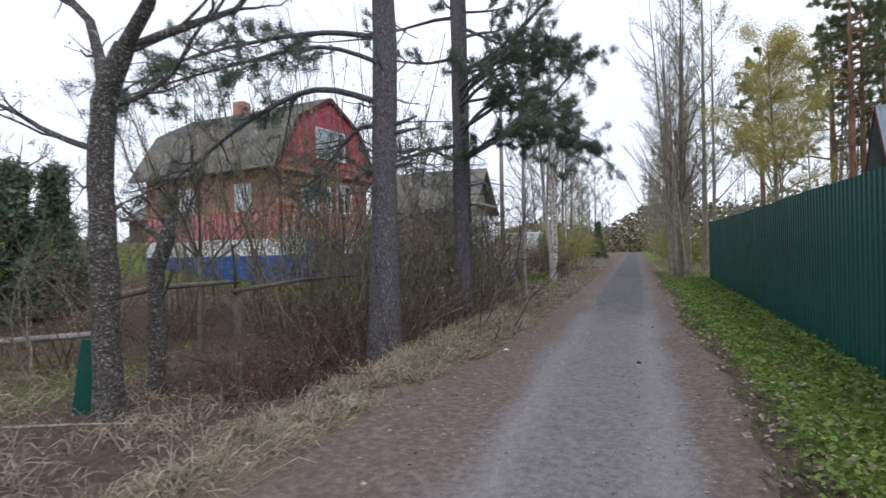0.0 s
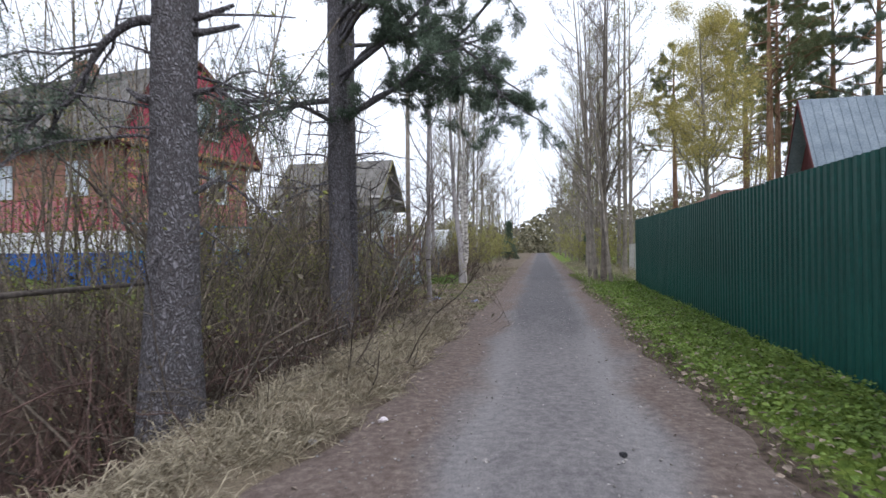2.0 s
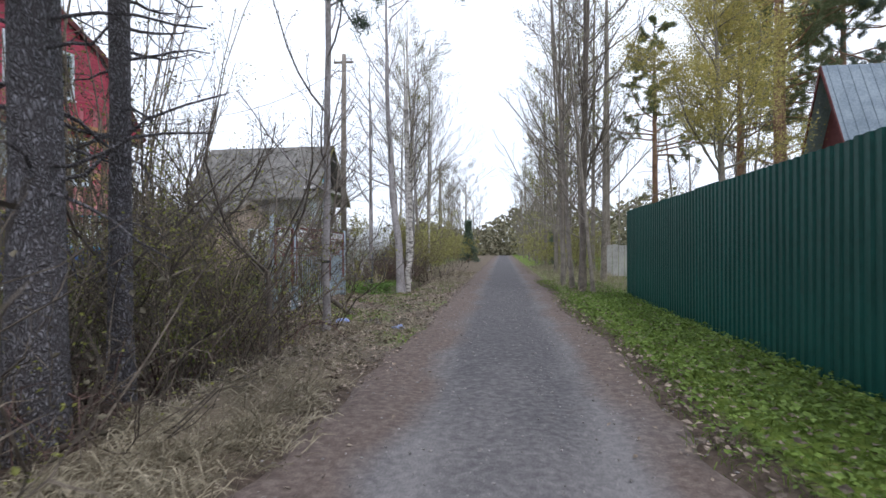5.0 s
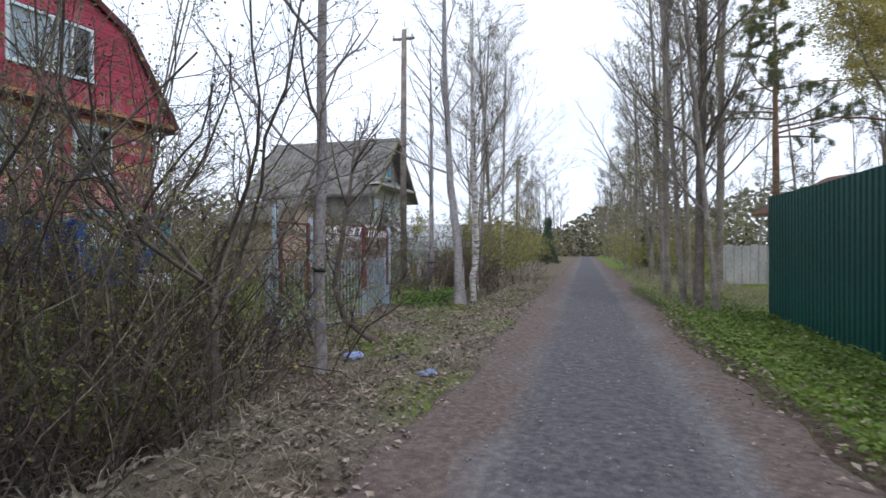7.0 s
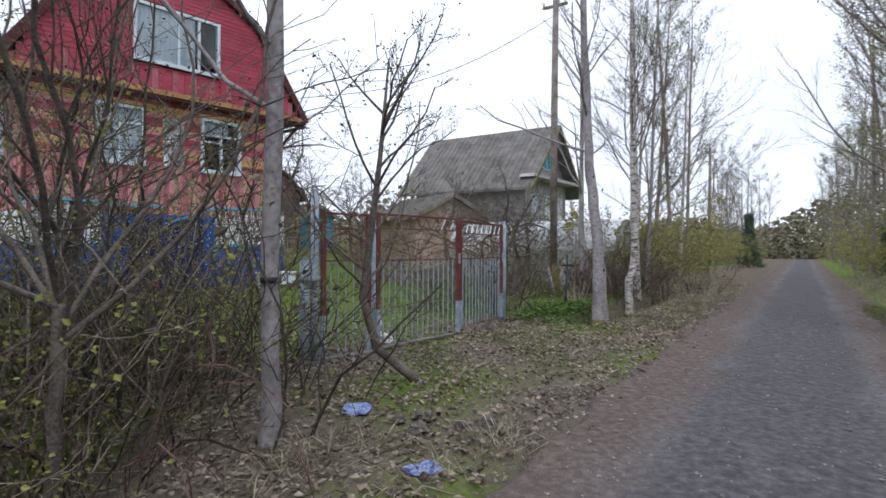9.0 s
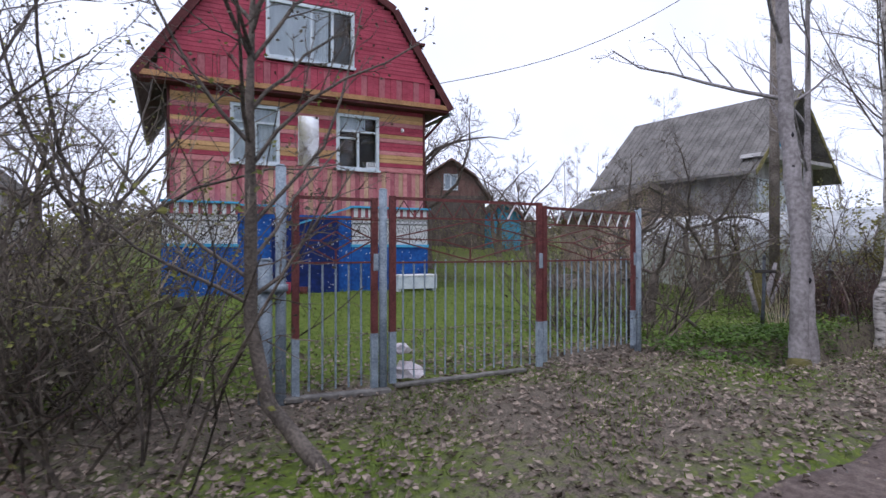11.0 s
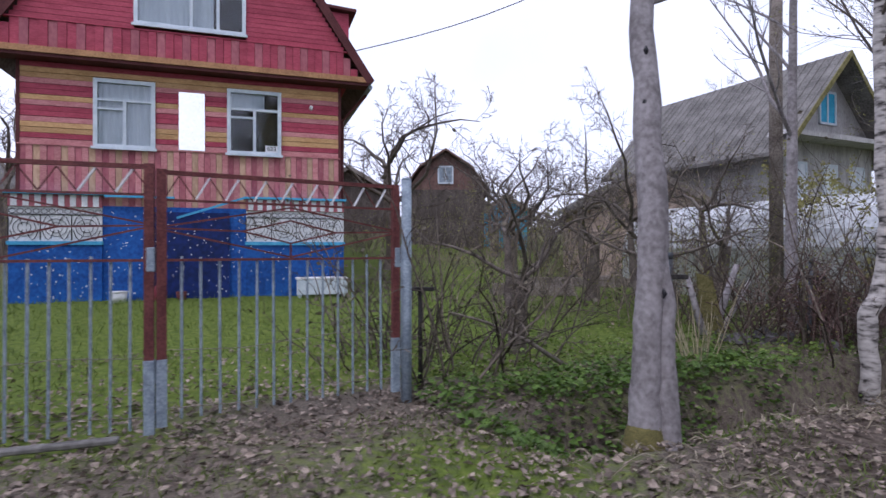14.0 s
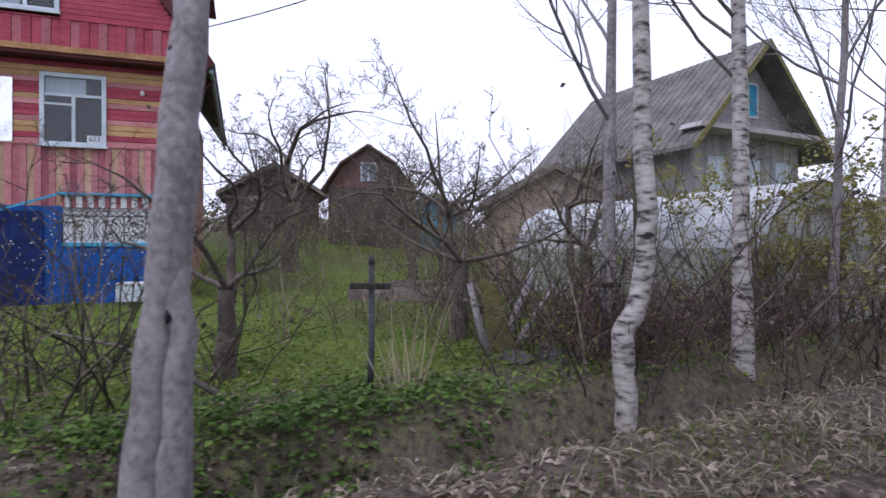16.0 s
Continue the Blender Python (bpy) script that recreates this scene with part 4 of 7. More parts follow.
def branching(buf, tips, p, d, length, r, rs, depth, spec):
    """Grows a branch with side branches; tips collects points along the finest twigs."""
    segs = spec.get("segs", 5) if depth > 0 else 3
    sides = 3 if r < 0.012 else (5 if r < 0.05 else 8)
    pts, ways, rad = limb(buf, p, d, length, r, r * spec.get("taper", 0.35), rs, segs, sides, spec["wander"], spec["lift"])
    if depth == 0:
        for f in spec.get("tipf", (0.35, 0.7, 1.0)):
            q, i = along(pts, f)
            tips.append((q, ways[i]))
        return
    n = spec["kids"][depth - 1]
    for k in range(n):
        f = spec["start"] + (1 - spec["start"]) * (k + rs.random()) / n
        q, i = along(pts, min(f, 0.99))
        w = ways[i]
        a = rs.uniform(0, 2 * math.pi)
        o = w.orthogonal().normalized()
        o = (o * math.cos(a) + w.cross(o) * math.sin(a)).normalized()
        sp = spec["spread"] * rs.uniform(0.7, 1.3)
        kid = (w * math.cos(sp) + o * math.sin(sp)).normalized()
        ln = length * spec["ratio"] * rs.uniform(0.6, 1.15) * (1.15 - 0.6 * f)
        branching(buf, tips, q, kid, ln, max(rad[i] * spec.get("thin", 0.5), spec.get("least", 0.003)), rs, depth - 1, spec)


def trunk_of(buf, path, radii, rs, sides=12, flare=1.35):
    pts = [Vector(p) for p in path]
    fine, rad = [], []
    for i in range(len(pts) - 1):
        for k in range(4):
            f = k / 4
            fine.append(pts[i].lerp(pts[i + 1], f) + Vector((rs.gauss(0, 0.008), rs.gauss(0, 0.008), 0)))
            rad.append((radii[i] + (radii[i + 1] - radii[i]) * f) * (1 + rs.uniform(-0.05, 0.05)))
    fine.append(pts[-1])
    rad.append(radii[-1])
    rad[0] *= flare
    rad[1] *= 1 + (flare - 1) * 0.35
    buf.tube(fine, rad, sides, cap=False)
    return fine, rad


def sprinkle(tips, rs_seed, per, size, jitter=0.05):
    g = np.random.default_rng(rs_seed)
    if not tips:
        return np.zeros((0, 3)), np.zeros(0), g
    base = np.array([tuple(q) for q, w in tips])
    base = np.repeat(base, per, 0) if per >= 1 else base[g.random(len(base)) < per]
    pts = base + g.normal(0, jitter, base.shape)
    return pts, g.uniform(0.6, 1.4, len(pts)) * size, g


def needles(name, tips, seed, per, length, material, width=0.012):
    """Tufts of pine needles at the twigs' ends."""
    g = np.random.default_rng(seed)
    base = np.array([tuple(q) for q, w in tips])
    way = np.array([tuple(w) for q, w in tips])
    base, way = np.repeat(base, per, 0), np.repeat(way, per, 0)
    n = len(base)
    base = base - way * g.uniform(0, 1.8 * length, (n, 1)) + g.normal(0, 0.3 * length, (n, 3))
    d = way * 0.55 + g.normal(0, 0.6, (n, 3)) + np.array((0, 0, 0.1))
    d /= np.linalg.norm(d, axis=1)[:, None]
    s = np.cross(d, g.normal(size=(n, 3)))
    s *= width * 0.5 / (np.linalg.norm(s, axis=1)[:, None] + 1e-9)
    v = np.stack([base - s, base + s, base + d * (g.uniform(0.7, 1.3, (n, 1)) * length)], 1).reshape(-1, 3)
    return from_arrays(name, v, np.arange(3 * n).reshape(-1, 3).tolist(), material)


def plant(name, at, wood, crown, wood_mat, label, category, group="", bark="trunk"):
    t = thing(name, Matrix.Translation(at), label, category, group)
    w = part(bark, wood, wood_mat, t)
    if bark == "stem":
        w["kind"] = "stuff"
    if crown is not None:
        ob = part("crown", crown, None, t)
        ob["kind"] = "stuff"
    return t


def pine(at, height, r, seed, label, first, crown_from, dead, reach, per=16, lean=(0, 0), bark=None, needle=None, count=26, bias=None, group="", dead_len=1.2, nl=0.1, kids=(6, 6), bare=0.35, wide=0.014):
    rs = random.Random(seed)
    buf, tips = Buf(True), []
    path = [(0, 0, -0.25), (lean[0] * 0.25, lean[1] * 0.25, height * 0.25), (lean[0] * 0.5, lean[1] * 0.5, height * 0.5), (lean[0] * 0.8, lean[1] * 0.8, height * 0.75), (lean[0], lean[1], height)]
    pts, rad = trunk_of(buf, path, [r, r * 0.88, r * 0.72, r * 0.45, r * 0.08], rs)
    for k in range(dead):
        z = first + (crown_from - first) * (k + rs.random()) / dead
        q, i = along(pts, min(0.98, z / height))
        a = rs.uniform(0, 6.28)
        spec = dict(wander=0.2, lift=-0.02, kids=[3, 4], start=0.25, spread=0.8, ratio=0.45, least=0.004)
        junk = []
        branching(buf, junk, q, (math.cos(a), math.sin(a), rs.uniform(-0.2, 0.3)), dead_len * rs.uniform(0.3, 1.2), 0.018, rs, rs.choice((0, 1, 2)), spec)
    for k in range(count):
        f = (k + rs.random()) / count
        z = crown_from + (height - crown_from) * f
        q, i = along(pts, min(0.99, z / height))
        a = rs.uniform(0, 6.28)
        if bias is not None and rs.random() < 0.55:
            a = bias + rs.gauss(0, 0.6)
        ln = reach * (1.05 - 0.75 * f) * rs.uniform(0.65, 1.15)
        spec = dict(wander=0.14, lift=0.03, kids=list(kids), start=bare, spread=0.8, ratio=0.36, least=0.004, tipf=(0.2, 0.45, 0.7, 0.88, 1.0))
        branching(buf, tips, q, (math.cos(a), math.sin(a), rs.uniform(-0.1, 0.45)), ln, 0.035 * (1.1 - 0.5 * f) * reach / 2.2, rs, 2, spec)
    return plant("pine_tree", (at[0], at[1], level(*at)), buf, needles("crown", tips, seed, per, nl, needle or M_NEEDLE, wide), bark or M_PINE, label, "pine tree", group)


def bare_tree(at, height, r, seed, label, wood=None, lean=(0, 0), fork=0.35, kids=(5, 5, 6), bud=None, per=0.5, size=0.03, spread=0.55, reach=0.42, count=9, group="", category="tree", name="tree", lift=0.07, least=0.004, split=False, path=None, jitter=0.05):
    """A leafless broad-leaved tree with fine twigs and opening buds."""
    limbs = []
    rs = random.Random(seed)
    buf, tips = Buf(True), []
    path = path or [(0, 0, -0.2), (lean[0] * 0.3, lean[1] * 0.3, height * 0.3), (lean[0] * 0.65, lean[1] * 0.65, height * 0.65), (lean[0], lean[1], height)]
    pts, rad = trunk_of(buf, path, [r, r * 0.8, r * 0.5, r * 0.1] if len(path) == 4 else [r * (1 - 0.9 * max(0, p[2]) / height) for p in path], rs, 10)
    spec = dict(wander=0.12, lift=lift, kids=list(kids), start=0.2, spread=spread, ratio=0.42, least=least, tipf=(0.3, 0.65, 1.0))
    for k in range(count):
        f = fork + (0.97 - fork) * (k + rs.random()) / count
        q, i = along(pts, f)
        a = rs.uniform(0, 6.28)
        up = rs.uniform(0.5, 1.3)
        one = Buf(True) if split else buf
        branching(one, tips, q, (math.cos(a), math.sin(a), up), height * reach * (1.15 - 0.75 * f) * rs.uniform(0.6, 1.1), rad[min(i, len(rad) - 1)] * (0.26 if wood is M_BIRCH else 0.42), rs, 2, spec)
        if split:
            limbs.append(one)
    p, s, g = sprinkle(tips, seed, per, size, jitter)
    v, f = leaf_quads(p, s, g)
    t = plant(name, (at[0], at[1], level(*at)), buf, from_arrays("crown", v, f, bud or M_CATKIN), wood or M_BARE, label, category, group)
    for one in limbs:
        part("branch", one, M_BARE if wood is M_BIRCH else wood or M_BARE, t)
    return t


def shrub(at, height, seed, label, stems=16, width=0.7, per=0.35, bud=None, size=0.035, group="", name="shrub", wood=None, kids=(5,), r=0.011, wander=0.21, lean=0.65, first=4, ratio=0.4):
    """A thicket of thin bare stems."""
    rs = random.Random(seed)
    buf, tips = Buf(), []
    for k in range(stems):
        a, q = rs.uniform(0, 6.28), width * math.sqrt(rs.random())
        base = (q * math.cos(a), q * math.sin(a), -0.12 + level(at[0] + q * math.cos(a), at[1] + q * math.sin(a)) - level(*at))
        out = rs.uniform(0.02, lean)
        b = a + rs.gauss(0, 0.8)
        ln = height * rs.uniform(0.45, 1.1)
        spec = dict(wander=wander, lift=0.05, kids=[first] + list(kids), start=0.2, spread=0.85, ratio=ratio, least=0.0026, thin=0.5, tipf=(0.3, 0.65, 1.0), segs=6)
        branching(buf, tips, base, (out * math.cos(b), out * math.sin(b), 1), ln, r * rs.uniform(0.6, 1.4), rs, 1 if rs.random() < 0.4 else 2, spec)
    p, s, g = sprinkle(tips, seed, per, size)
    v, f = leaf_quads(p, s, g)
    return plant(name, (at[0], at[1], level(*at)), buf, from_arrays("crown", v, f, bud or M_BUD), wood or M_SHRUB, label, "shrub", group, "stem")


# the two near pines and the leaning tree
def old_limb(t, pts, r, seed, material, tuft=0, needle=None, twigs=20):
    """A long arching limb laid by hand, with side twigs."""
    rs = random.Random(seed)
    buf, tips = Buf(True), []
    pts = [Vector(p) for p in pts]
    fine = []
    for i in range(len(pts) - 1):
        a, b = pts[max(i - 1, 0)], pts[min(i + 2, len(pts) - 1)]
        for k in range(4):
            u = k / 4
            p0, p1, p2, p3 = a, pts[i], pts[i + 1], b
            fine.append(0.5 * (2 * p1 + (p2 - p0) * u + (2 * p0 - 5 * p1 + 4 * p2 - p3) * u * u + (3 * p1 - p0 - 3 * p2 + p3) * u ** 3))
    fine.append(pts[-1])
    n = len(fine)
    buf.tube(fine, [r * (1 - 0.75 * i / (n - 1)) for i in range(n)], 7, cap=False)
    for k in range(twigs):
        q, i = along(fine, rs.uniform(0.25, 0.98))
        d = (fine[min(i + 1, n - 1)] - fine[i]).normalized()
        o = Vector((rs.gauss(0, 1), rs.gauss(0, 1), rs.gauss(0, 0.7)))
        spec = dict(wander=0.2, lift=-0.02, kids=[5, 4], start=0.25, spread=0.8, ratio=0.5, least=0.0035, tipf=(0.3, 0.6, 0.85, 1.0))
        branching(buf, tips, q, d * 0.6 + o * 0.5, rs.uniform(0.4, 1.1), r * 0.35, rs, 2, spec)
    part("limb", buf, material, t)
    if tuft:
        ob = part("crown", needles("crown", tips, seed, tuft, 0.085, needle or M_NEEDLE, 0.009), None, t)
        ob["kind"] = "stuff"


pine_a = pine((-3.45, 8.9), 15.0, 0.215, 11, "tall pine with grey flaking bark at the ditch's edge", 1.4, 7.0, 26, 3.0, count=26, lean=(0.25, 0.1), per=10, bark=M_PINE, dead_len=1.5)
old_limb(pine_a, [(0.1, 0, 3.75), (-0.9, -0.35, 4.0), (-2.0, -0.6, 3.55), (-3.2, -0.8, 2.75), (-4.2, -1.1, 2.3)], 0.055, 21, M_PINE, 4, twigs=24)
old_limb(pine_a, [(0.15, 0, 4.75), (-0.9, 0.0, 5.0), (-2.2, -0.2, 4.95), (-3.4, -0.5, 4.7), (-4.6, -0.6, 4.3)], 0.05, 22, M_PINE, 5, twigs=26)
old_limb(pine_a, [(0.02, 0, 3.42), (-0.27, -0.03, 3.43), (-0.5, -0.08, 3.28), (-0.66, -0.1, 3.08), (-0.82, -0.14, 2.75), (-1.2, -0.4, 2.5)], 0.05, 23, M_PINE, 2, twigs=16)
old_limb(pine_a, [(0.1, 0, 2.75), (0.4, 0.06, 2.82), (0.6, 0.1, 2.7)], 0.035, 25, M_PINE, 1, twigs=8)
for q, w, u in (((0.1, 0.02, 3.3), 0.55, 0.06), ((0.1, 0.0, 1.9), 0.36, 0.16), ((0.1, 0.02, 3.42), 0.5, 0.12), ((-0.1, -0.1, 2.72), -0.25, 0.12)):
    part("stub", Buf(True).tube([q, (q[0] + w * 0.5, q[1] + 0.02, q[2] + u * 0.3), (q[0] + w, q[1] + 0.05, q[2] + u)], [0.045, 0.03, 0.018], 7), M_PINE, pine_a, "broken branch stub")
old_limb(pine_a, [(0.12, 0, 4.35), (-0.6, -0.7, 4.5), (-1.6, -1.5, 4.1), (-3.0, -2.2, 3.6)], 0.04, 24, M_PINE, 6, twigs=22)
pine_b = pine((-3.47, 13.2), 16.0, 0.175, 12, "tall pine with dense dark crown over the road", 1.6, 3.4, 22, 3.1, count=38, bias=-0.1, lean=(-0.1, 0.2), per=8, dead_len=1.4, bare=0.4, kids=(7, 7), nl=0.085, wide=0.011)
pine((-3.65, 14.33), 14.0, 0.1, 13, "slender pine close behind a stouter one", 2.4, 4.6, 12, 2.5, count=18, bias=0.3, per=7, dead_len=1.0)
for k, pts in enumerate(([(0, 0, 4.0), (0.9, -0.4, 4.5), (2.0, -0.9, 4.4), (3.0, -1.1, 4.0), (3.5, -1.0, 3.4)], [(0, 0, 4.9), (1.0, -0.2, 5.3), (2.3, -0.5, 5.5), (3.4, -0.8, 5.2)], [(0, 0, 3.3), (0.7, 0.3, 3.9), (1.8, 0.6, 4.2), (2.9, 0.7, 3.9)], [(0, 0, 3.4), (-0.8, -0.4, 3.7), (-1.8, -1.0, 3.6)])):
    old_limb(pine_b, [(x * 0.78, y, z) for x, y, z in pts], 0.045, 31 + k, M_PINE, 10 if k < 3 else 2, twigs=30)

rs = random.Random(7)
buf = Buf(True)
trunk_of(buf, [(0, 0, -0.2), (-0.02, 0.02, 1.0), (-0.03, 0.0, 2.2), (0.05, 0, 2.95), (0.32, 0, 3.45)], [0.14, 0.125, 0.115, 0.11, 0.09], rs, 12, 1.25)
tips = []
spec = dict(wander=0.2, lift=0.05, kids=[5, 5], start=0.2, spread=0.7, ratio=0.45, least=0.004)
for base, way, ln, r in (((0.32, 0, 3.45), (0.75, 0.1, 0.6), 2.2, 0.07), ((0.05, 0, 3.0), (-0.35, 0.2, 1), 2.4, 0.06), ((0.0, 0, 2.5), (-0.9, -0.3, 0.5), 1.6, 0.035), ((0.3, 0, 3.4), (0.3, 0.6, 0.8), 2.0, 0.05), ((0, 0, 2.2), (-0.7, 0.5, 0.2), 1.4, 0.025), ((0.05, 0, 2.9), (0.9, 0.5, 0.05), 1.8, 0.03)):
    branching(buf, tips, base, way, ln, r, rs, 2, spec)
p, s, g = sprinkle(tips, 7, 0.6, 0.03)
v, f = leaf_quads(p, s, g)
plant("tree", (-4.45, 4.9, level(-4.45, 4.9)), buf, from_arrays("crown", v, f, M_BUD), M_DARKBARK, "old leaning fruit tree with scaly lichened bark", "tree")
buf = Buf(True)
trunk_of(buf, [(0, 0, -0.2), (0.05, 0, 0.7), (0.03, 0, 1.3), (0.22, 0, 1.75), (0.3, 0, 1.95)], [0.1, 0.085, 0.09, 0.075, 0.03], rs, 9)
branching(buf, [], (0.15, 0, 1.6), (-0.6, 0.2, 0.8), 0.8, 0.04, rs, 1, spec)
branching(buf, [], (0.02, 0, 1.0), (0.7, 0.2, 0.6), 0.5, 0.03, rs, 0, spec)
plant("tree_stump", (-4.55, 5.55, level(-4.55, 5.55)), buf, None, M_DARKBARK, "broken dark lichened trunk beside a leaning tree", "tree stump")

# trees beside the gate
buf = Buf(True)
rs = random.Random(17)
trunk_of(buf, [(0, 0, -0.1), (-0.02, 0.01, 1.2), (0.0, 0.02, 3.0), (0.03, 0.05, 6.0), (0.1, 0.1, 9.0)], [0.066, 0.058, 0.053, 0.04, 0.01], rs, 10, 1.2)
tips = []
spec = dict(wander=0.14, lift=0.04, kids=[5, 5], start=0.2, spread=0.6, ratio=0.42, least=0.0035)
for k in range(14):
    a = rs.uniform(0, 6.28)
    branching(buf, tips, (0, 0.02, 2.2 + k * 0.42), (math.cos(a), math.sin(a), 0.7), rs.uniform(1.0, 2.2), 0.02, rs, 2, spec)
p, s, g = sprinkle(tips, 17, 0.9, 0.024)
v, f = leaf_quads(p, s, g)
t = plant("tree", (-3.02, 18.36, level(-3.02, 18.36)), buf, from_arrays("crown", v, f, M_CATKIN), M_ALDER, "slender smooth grey tree with a wire band and catkins", "tree")
part("wire_band", Buf(True).tube([(-0.02, 0.01, 1.06), (-0.02, 0.01, 1.1)], [0.068, 0.068], 10), M_BLACK, t)

buf = Buf(True)
rs = random.Random(19)
pts = [Vector(p) for p in ((0, 0, -0.1), (-0.25, -0.12, 0.1), (-0.5, -0.25, 0.32), (-0.62, -0.32, 0.8), (-0.5, -0.35, 1.4), (-0.35, -0.4, 2.1), (-0.25, -0.4, 3.0))]
buf.tube(pts, [0.055, 0.05, 0.046, 0.042, 0.036, 0.024, 0.008], 8)
tips = []
for k in range(16):
    q, i = along(pts, rs.uniform(0.4, 0.95))
    a = rs.uniform(0, 6.28)
    branching(buf, tips, q, (math.cos(a), math.sin(a), 0.8), rs.uniform(0.6, 1.7), 0.014, rs, 2, spec)
p, s, g = sprinkle(tips, 19, 0.5, 0.026)
v, f = leaf_quads(p, s, g)
plant("shrub", (-3.0, 20.3, level(-3.0, 20.3)), buf, from_arrays("crown", v, f, M_CATKIN), M_BARE, "bent dark hazel stem curving up from the verge with catkins", "shrub")

alder = thing("tree", Matrix.Translation((-3.4, 26.45, 0.0)), "smooth grey tree, twin-stemmed at its mossy foot, beside the ditch", "tree")
buf, tips = Buf(True), []
rs = random.Random(23)
trunk_of(buf, [(0.12, -0.08, -0.6), (0.1, -0.09, -0.18), (0.07, -0.05, 0.3), (0.06, 0.0, 0.8), (0.04, 0.06, 1.4), (-0.06, 0.13, 2.1), (-0.19, 0.2, 2.9), (-0.27, 0.26, 4.2), (-0.35, 0.3, 6.5), (-0.4, 0.4, 10.0)], [0.14, 0.12, 0.1, 0.1, 0.108, 0.1, 0.09, 0.078, 0.06, 0.015], rs, 20, 1.3)
trunk_of(buf, [(0.2, 0.06, -0.6), (0.18, 0.06, -0.18), (0.13, 0.07, 0.3), (0.11, 0.1, 0.8), (0.045, 0.08, 1.3), (-0.02, 0.1, 1.7)], [0.12, 0.1, 0.08, 0.075, 0.062, 0.04], rs, 16, 1.3)
for base, way, ln, r in (((-0.24, 0.2, 3.2), (-0.75, -0.75, 0.32), 2.3, 0.028), ((-0.24, 0.2, 3.1), (0.4, 0.75, 0.55), 2.0, 0.022), ((-0.24, 0.2, 3.9), (0.3, -0.8, 0.9), 2.2, 0.03), ((-0.24, 0.2, 4.4), (-0.6, 0.5, 0.9), 2.5, 0.03)):
    branching(buf, tips, base, way, ln, r, rs, 2, spec)
for k in range(12):
    a = rs.uniform(0, 6.28)
    branching(buf, tips, (-0.24, 0.02, 4.6 + k * 0.4), (math.cos(a), math.sin(a), 0.9), rs.uniform(1.0, 2.2), 0.02, rs, 2, spec)
part("trunk", buf, M_ALDER, alder)
part("moss", Buf(True).tube([(0.11, -0.1, -0.4), (0.1, -0.1, -0.14), (0.085, -0.08, -0.06), (0.08, -0.07, 0.02)], [0.17, 0.142, 0.125, 0.08], 14), M_MOSS, alder, "yellow-green moss")
for z, a in ((1.95, -0.6), (2.3, -1.1), (1.55, -0.3), (2.7, -0.9), (0.9, 0.2)):
    cx, cy = 0.17 - 0.11 * z + 0.08 * math.cos(a), -0.06 + 0.09 * z + 0.08 * math.sin(a)
    knots = Buf(True)
    knots.tube([(cx, cy, z - 0.035), (cx + 0.012 * math.cos(a), cy + 0.012 * math.sin(a), z), (cx, cy, z + 0.035)], [0.008, 0.02, 0.006], 7)
    part("knot", knots, M_BLACK, alder, "dark bark knot")
p, s, g = sprinkle(tips, 23, 0.5, 0.03)
v, f = leaf_quads(p, s, g)
part("crown", from_arrays("crown", v, f, M_CATKIN), None, alder)["kind"] = "stuff"

bare_tree((-3.65, 30.1), 11.0, 0.1, 41, "birch with peeling white bark beside the ditch", M_BIRCH, (-0.1, 0.4), 0.74, (8, 8), per=0.6, count=14, split=True, name="birch_tree", group="birches by the road", path=[(-0.02, -0.04, -0.3), (-0.03, -0.05, 0.3), (-0.04, -0.08, 1.0), (0.03, 0.06, 1.3), (0.06, 0.12, 2.0), (0.02, 0.08, 3.2), (-0.06, 0.2, 6.0), (-0.1, 0.4, 11.0)])
bare_tree((-4.0, 32.1), 10.0, 0.1, 42, "slender birch with white bark in a thicket", M_BIRCH, (-0.2, 0.2), 0.3, (8, 8), bud=M_BUD, per=0.6, count=14, split=True, name="birch_tree", group="birches by the road")
bare_tree((-4.2, 34.2), 9.5, 0.06, 43, "slender grey tree in the roadside thicket", M_ALDER, (0.3, 0.2), 0.25, (8, 8), per=0.8, count=14, bud=M_BUD)
bare_tree((-5.4, 31.5), 9.0, 0.09, 48, "grey tree trunk among garden shrubs", M_ALDER, (-0.1, 0.3), 0.3, per=0.3, count=11)

for k, (x, y, h) in enumerate(((-4.7, 36.5, 11.0), (-5.6, 38.5, 10.0), (-4.4, 41.0, 11.5))):
    bare_tree((x, y), h, 0.075, 61 + k, "slender birch in small yellow-green leaf by the road", M_BIRCH, (0.3, 0.3), 0.25, (8, 8), bud=M_BUD, per=1.2, size=0.035, count=15, split=True, name="birch_tree", group="birches by the road", jitter=0.08)
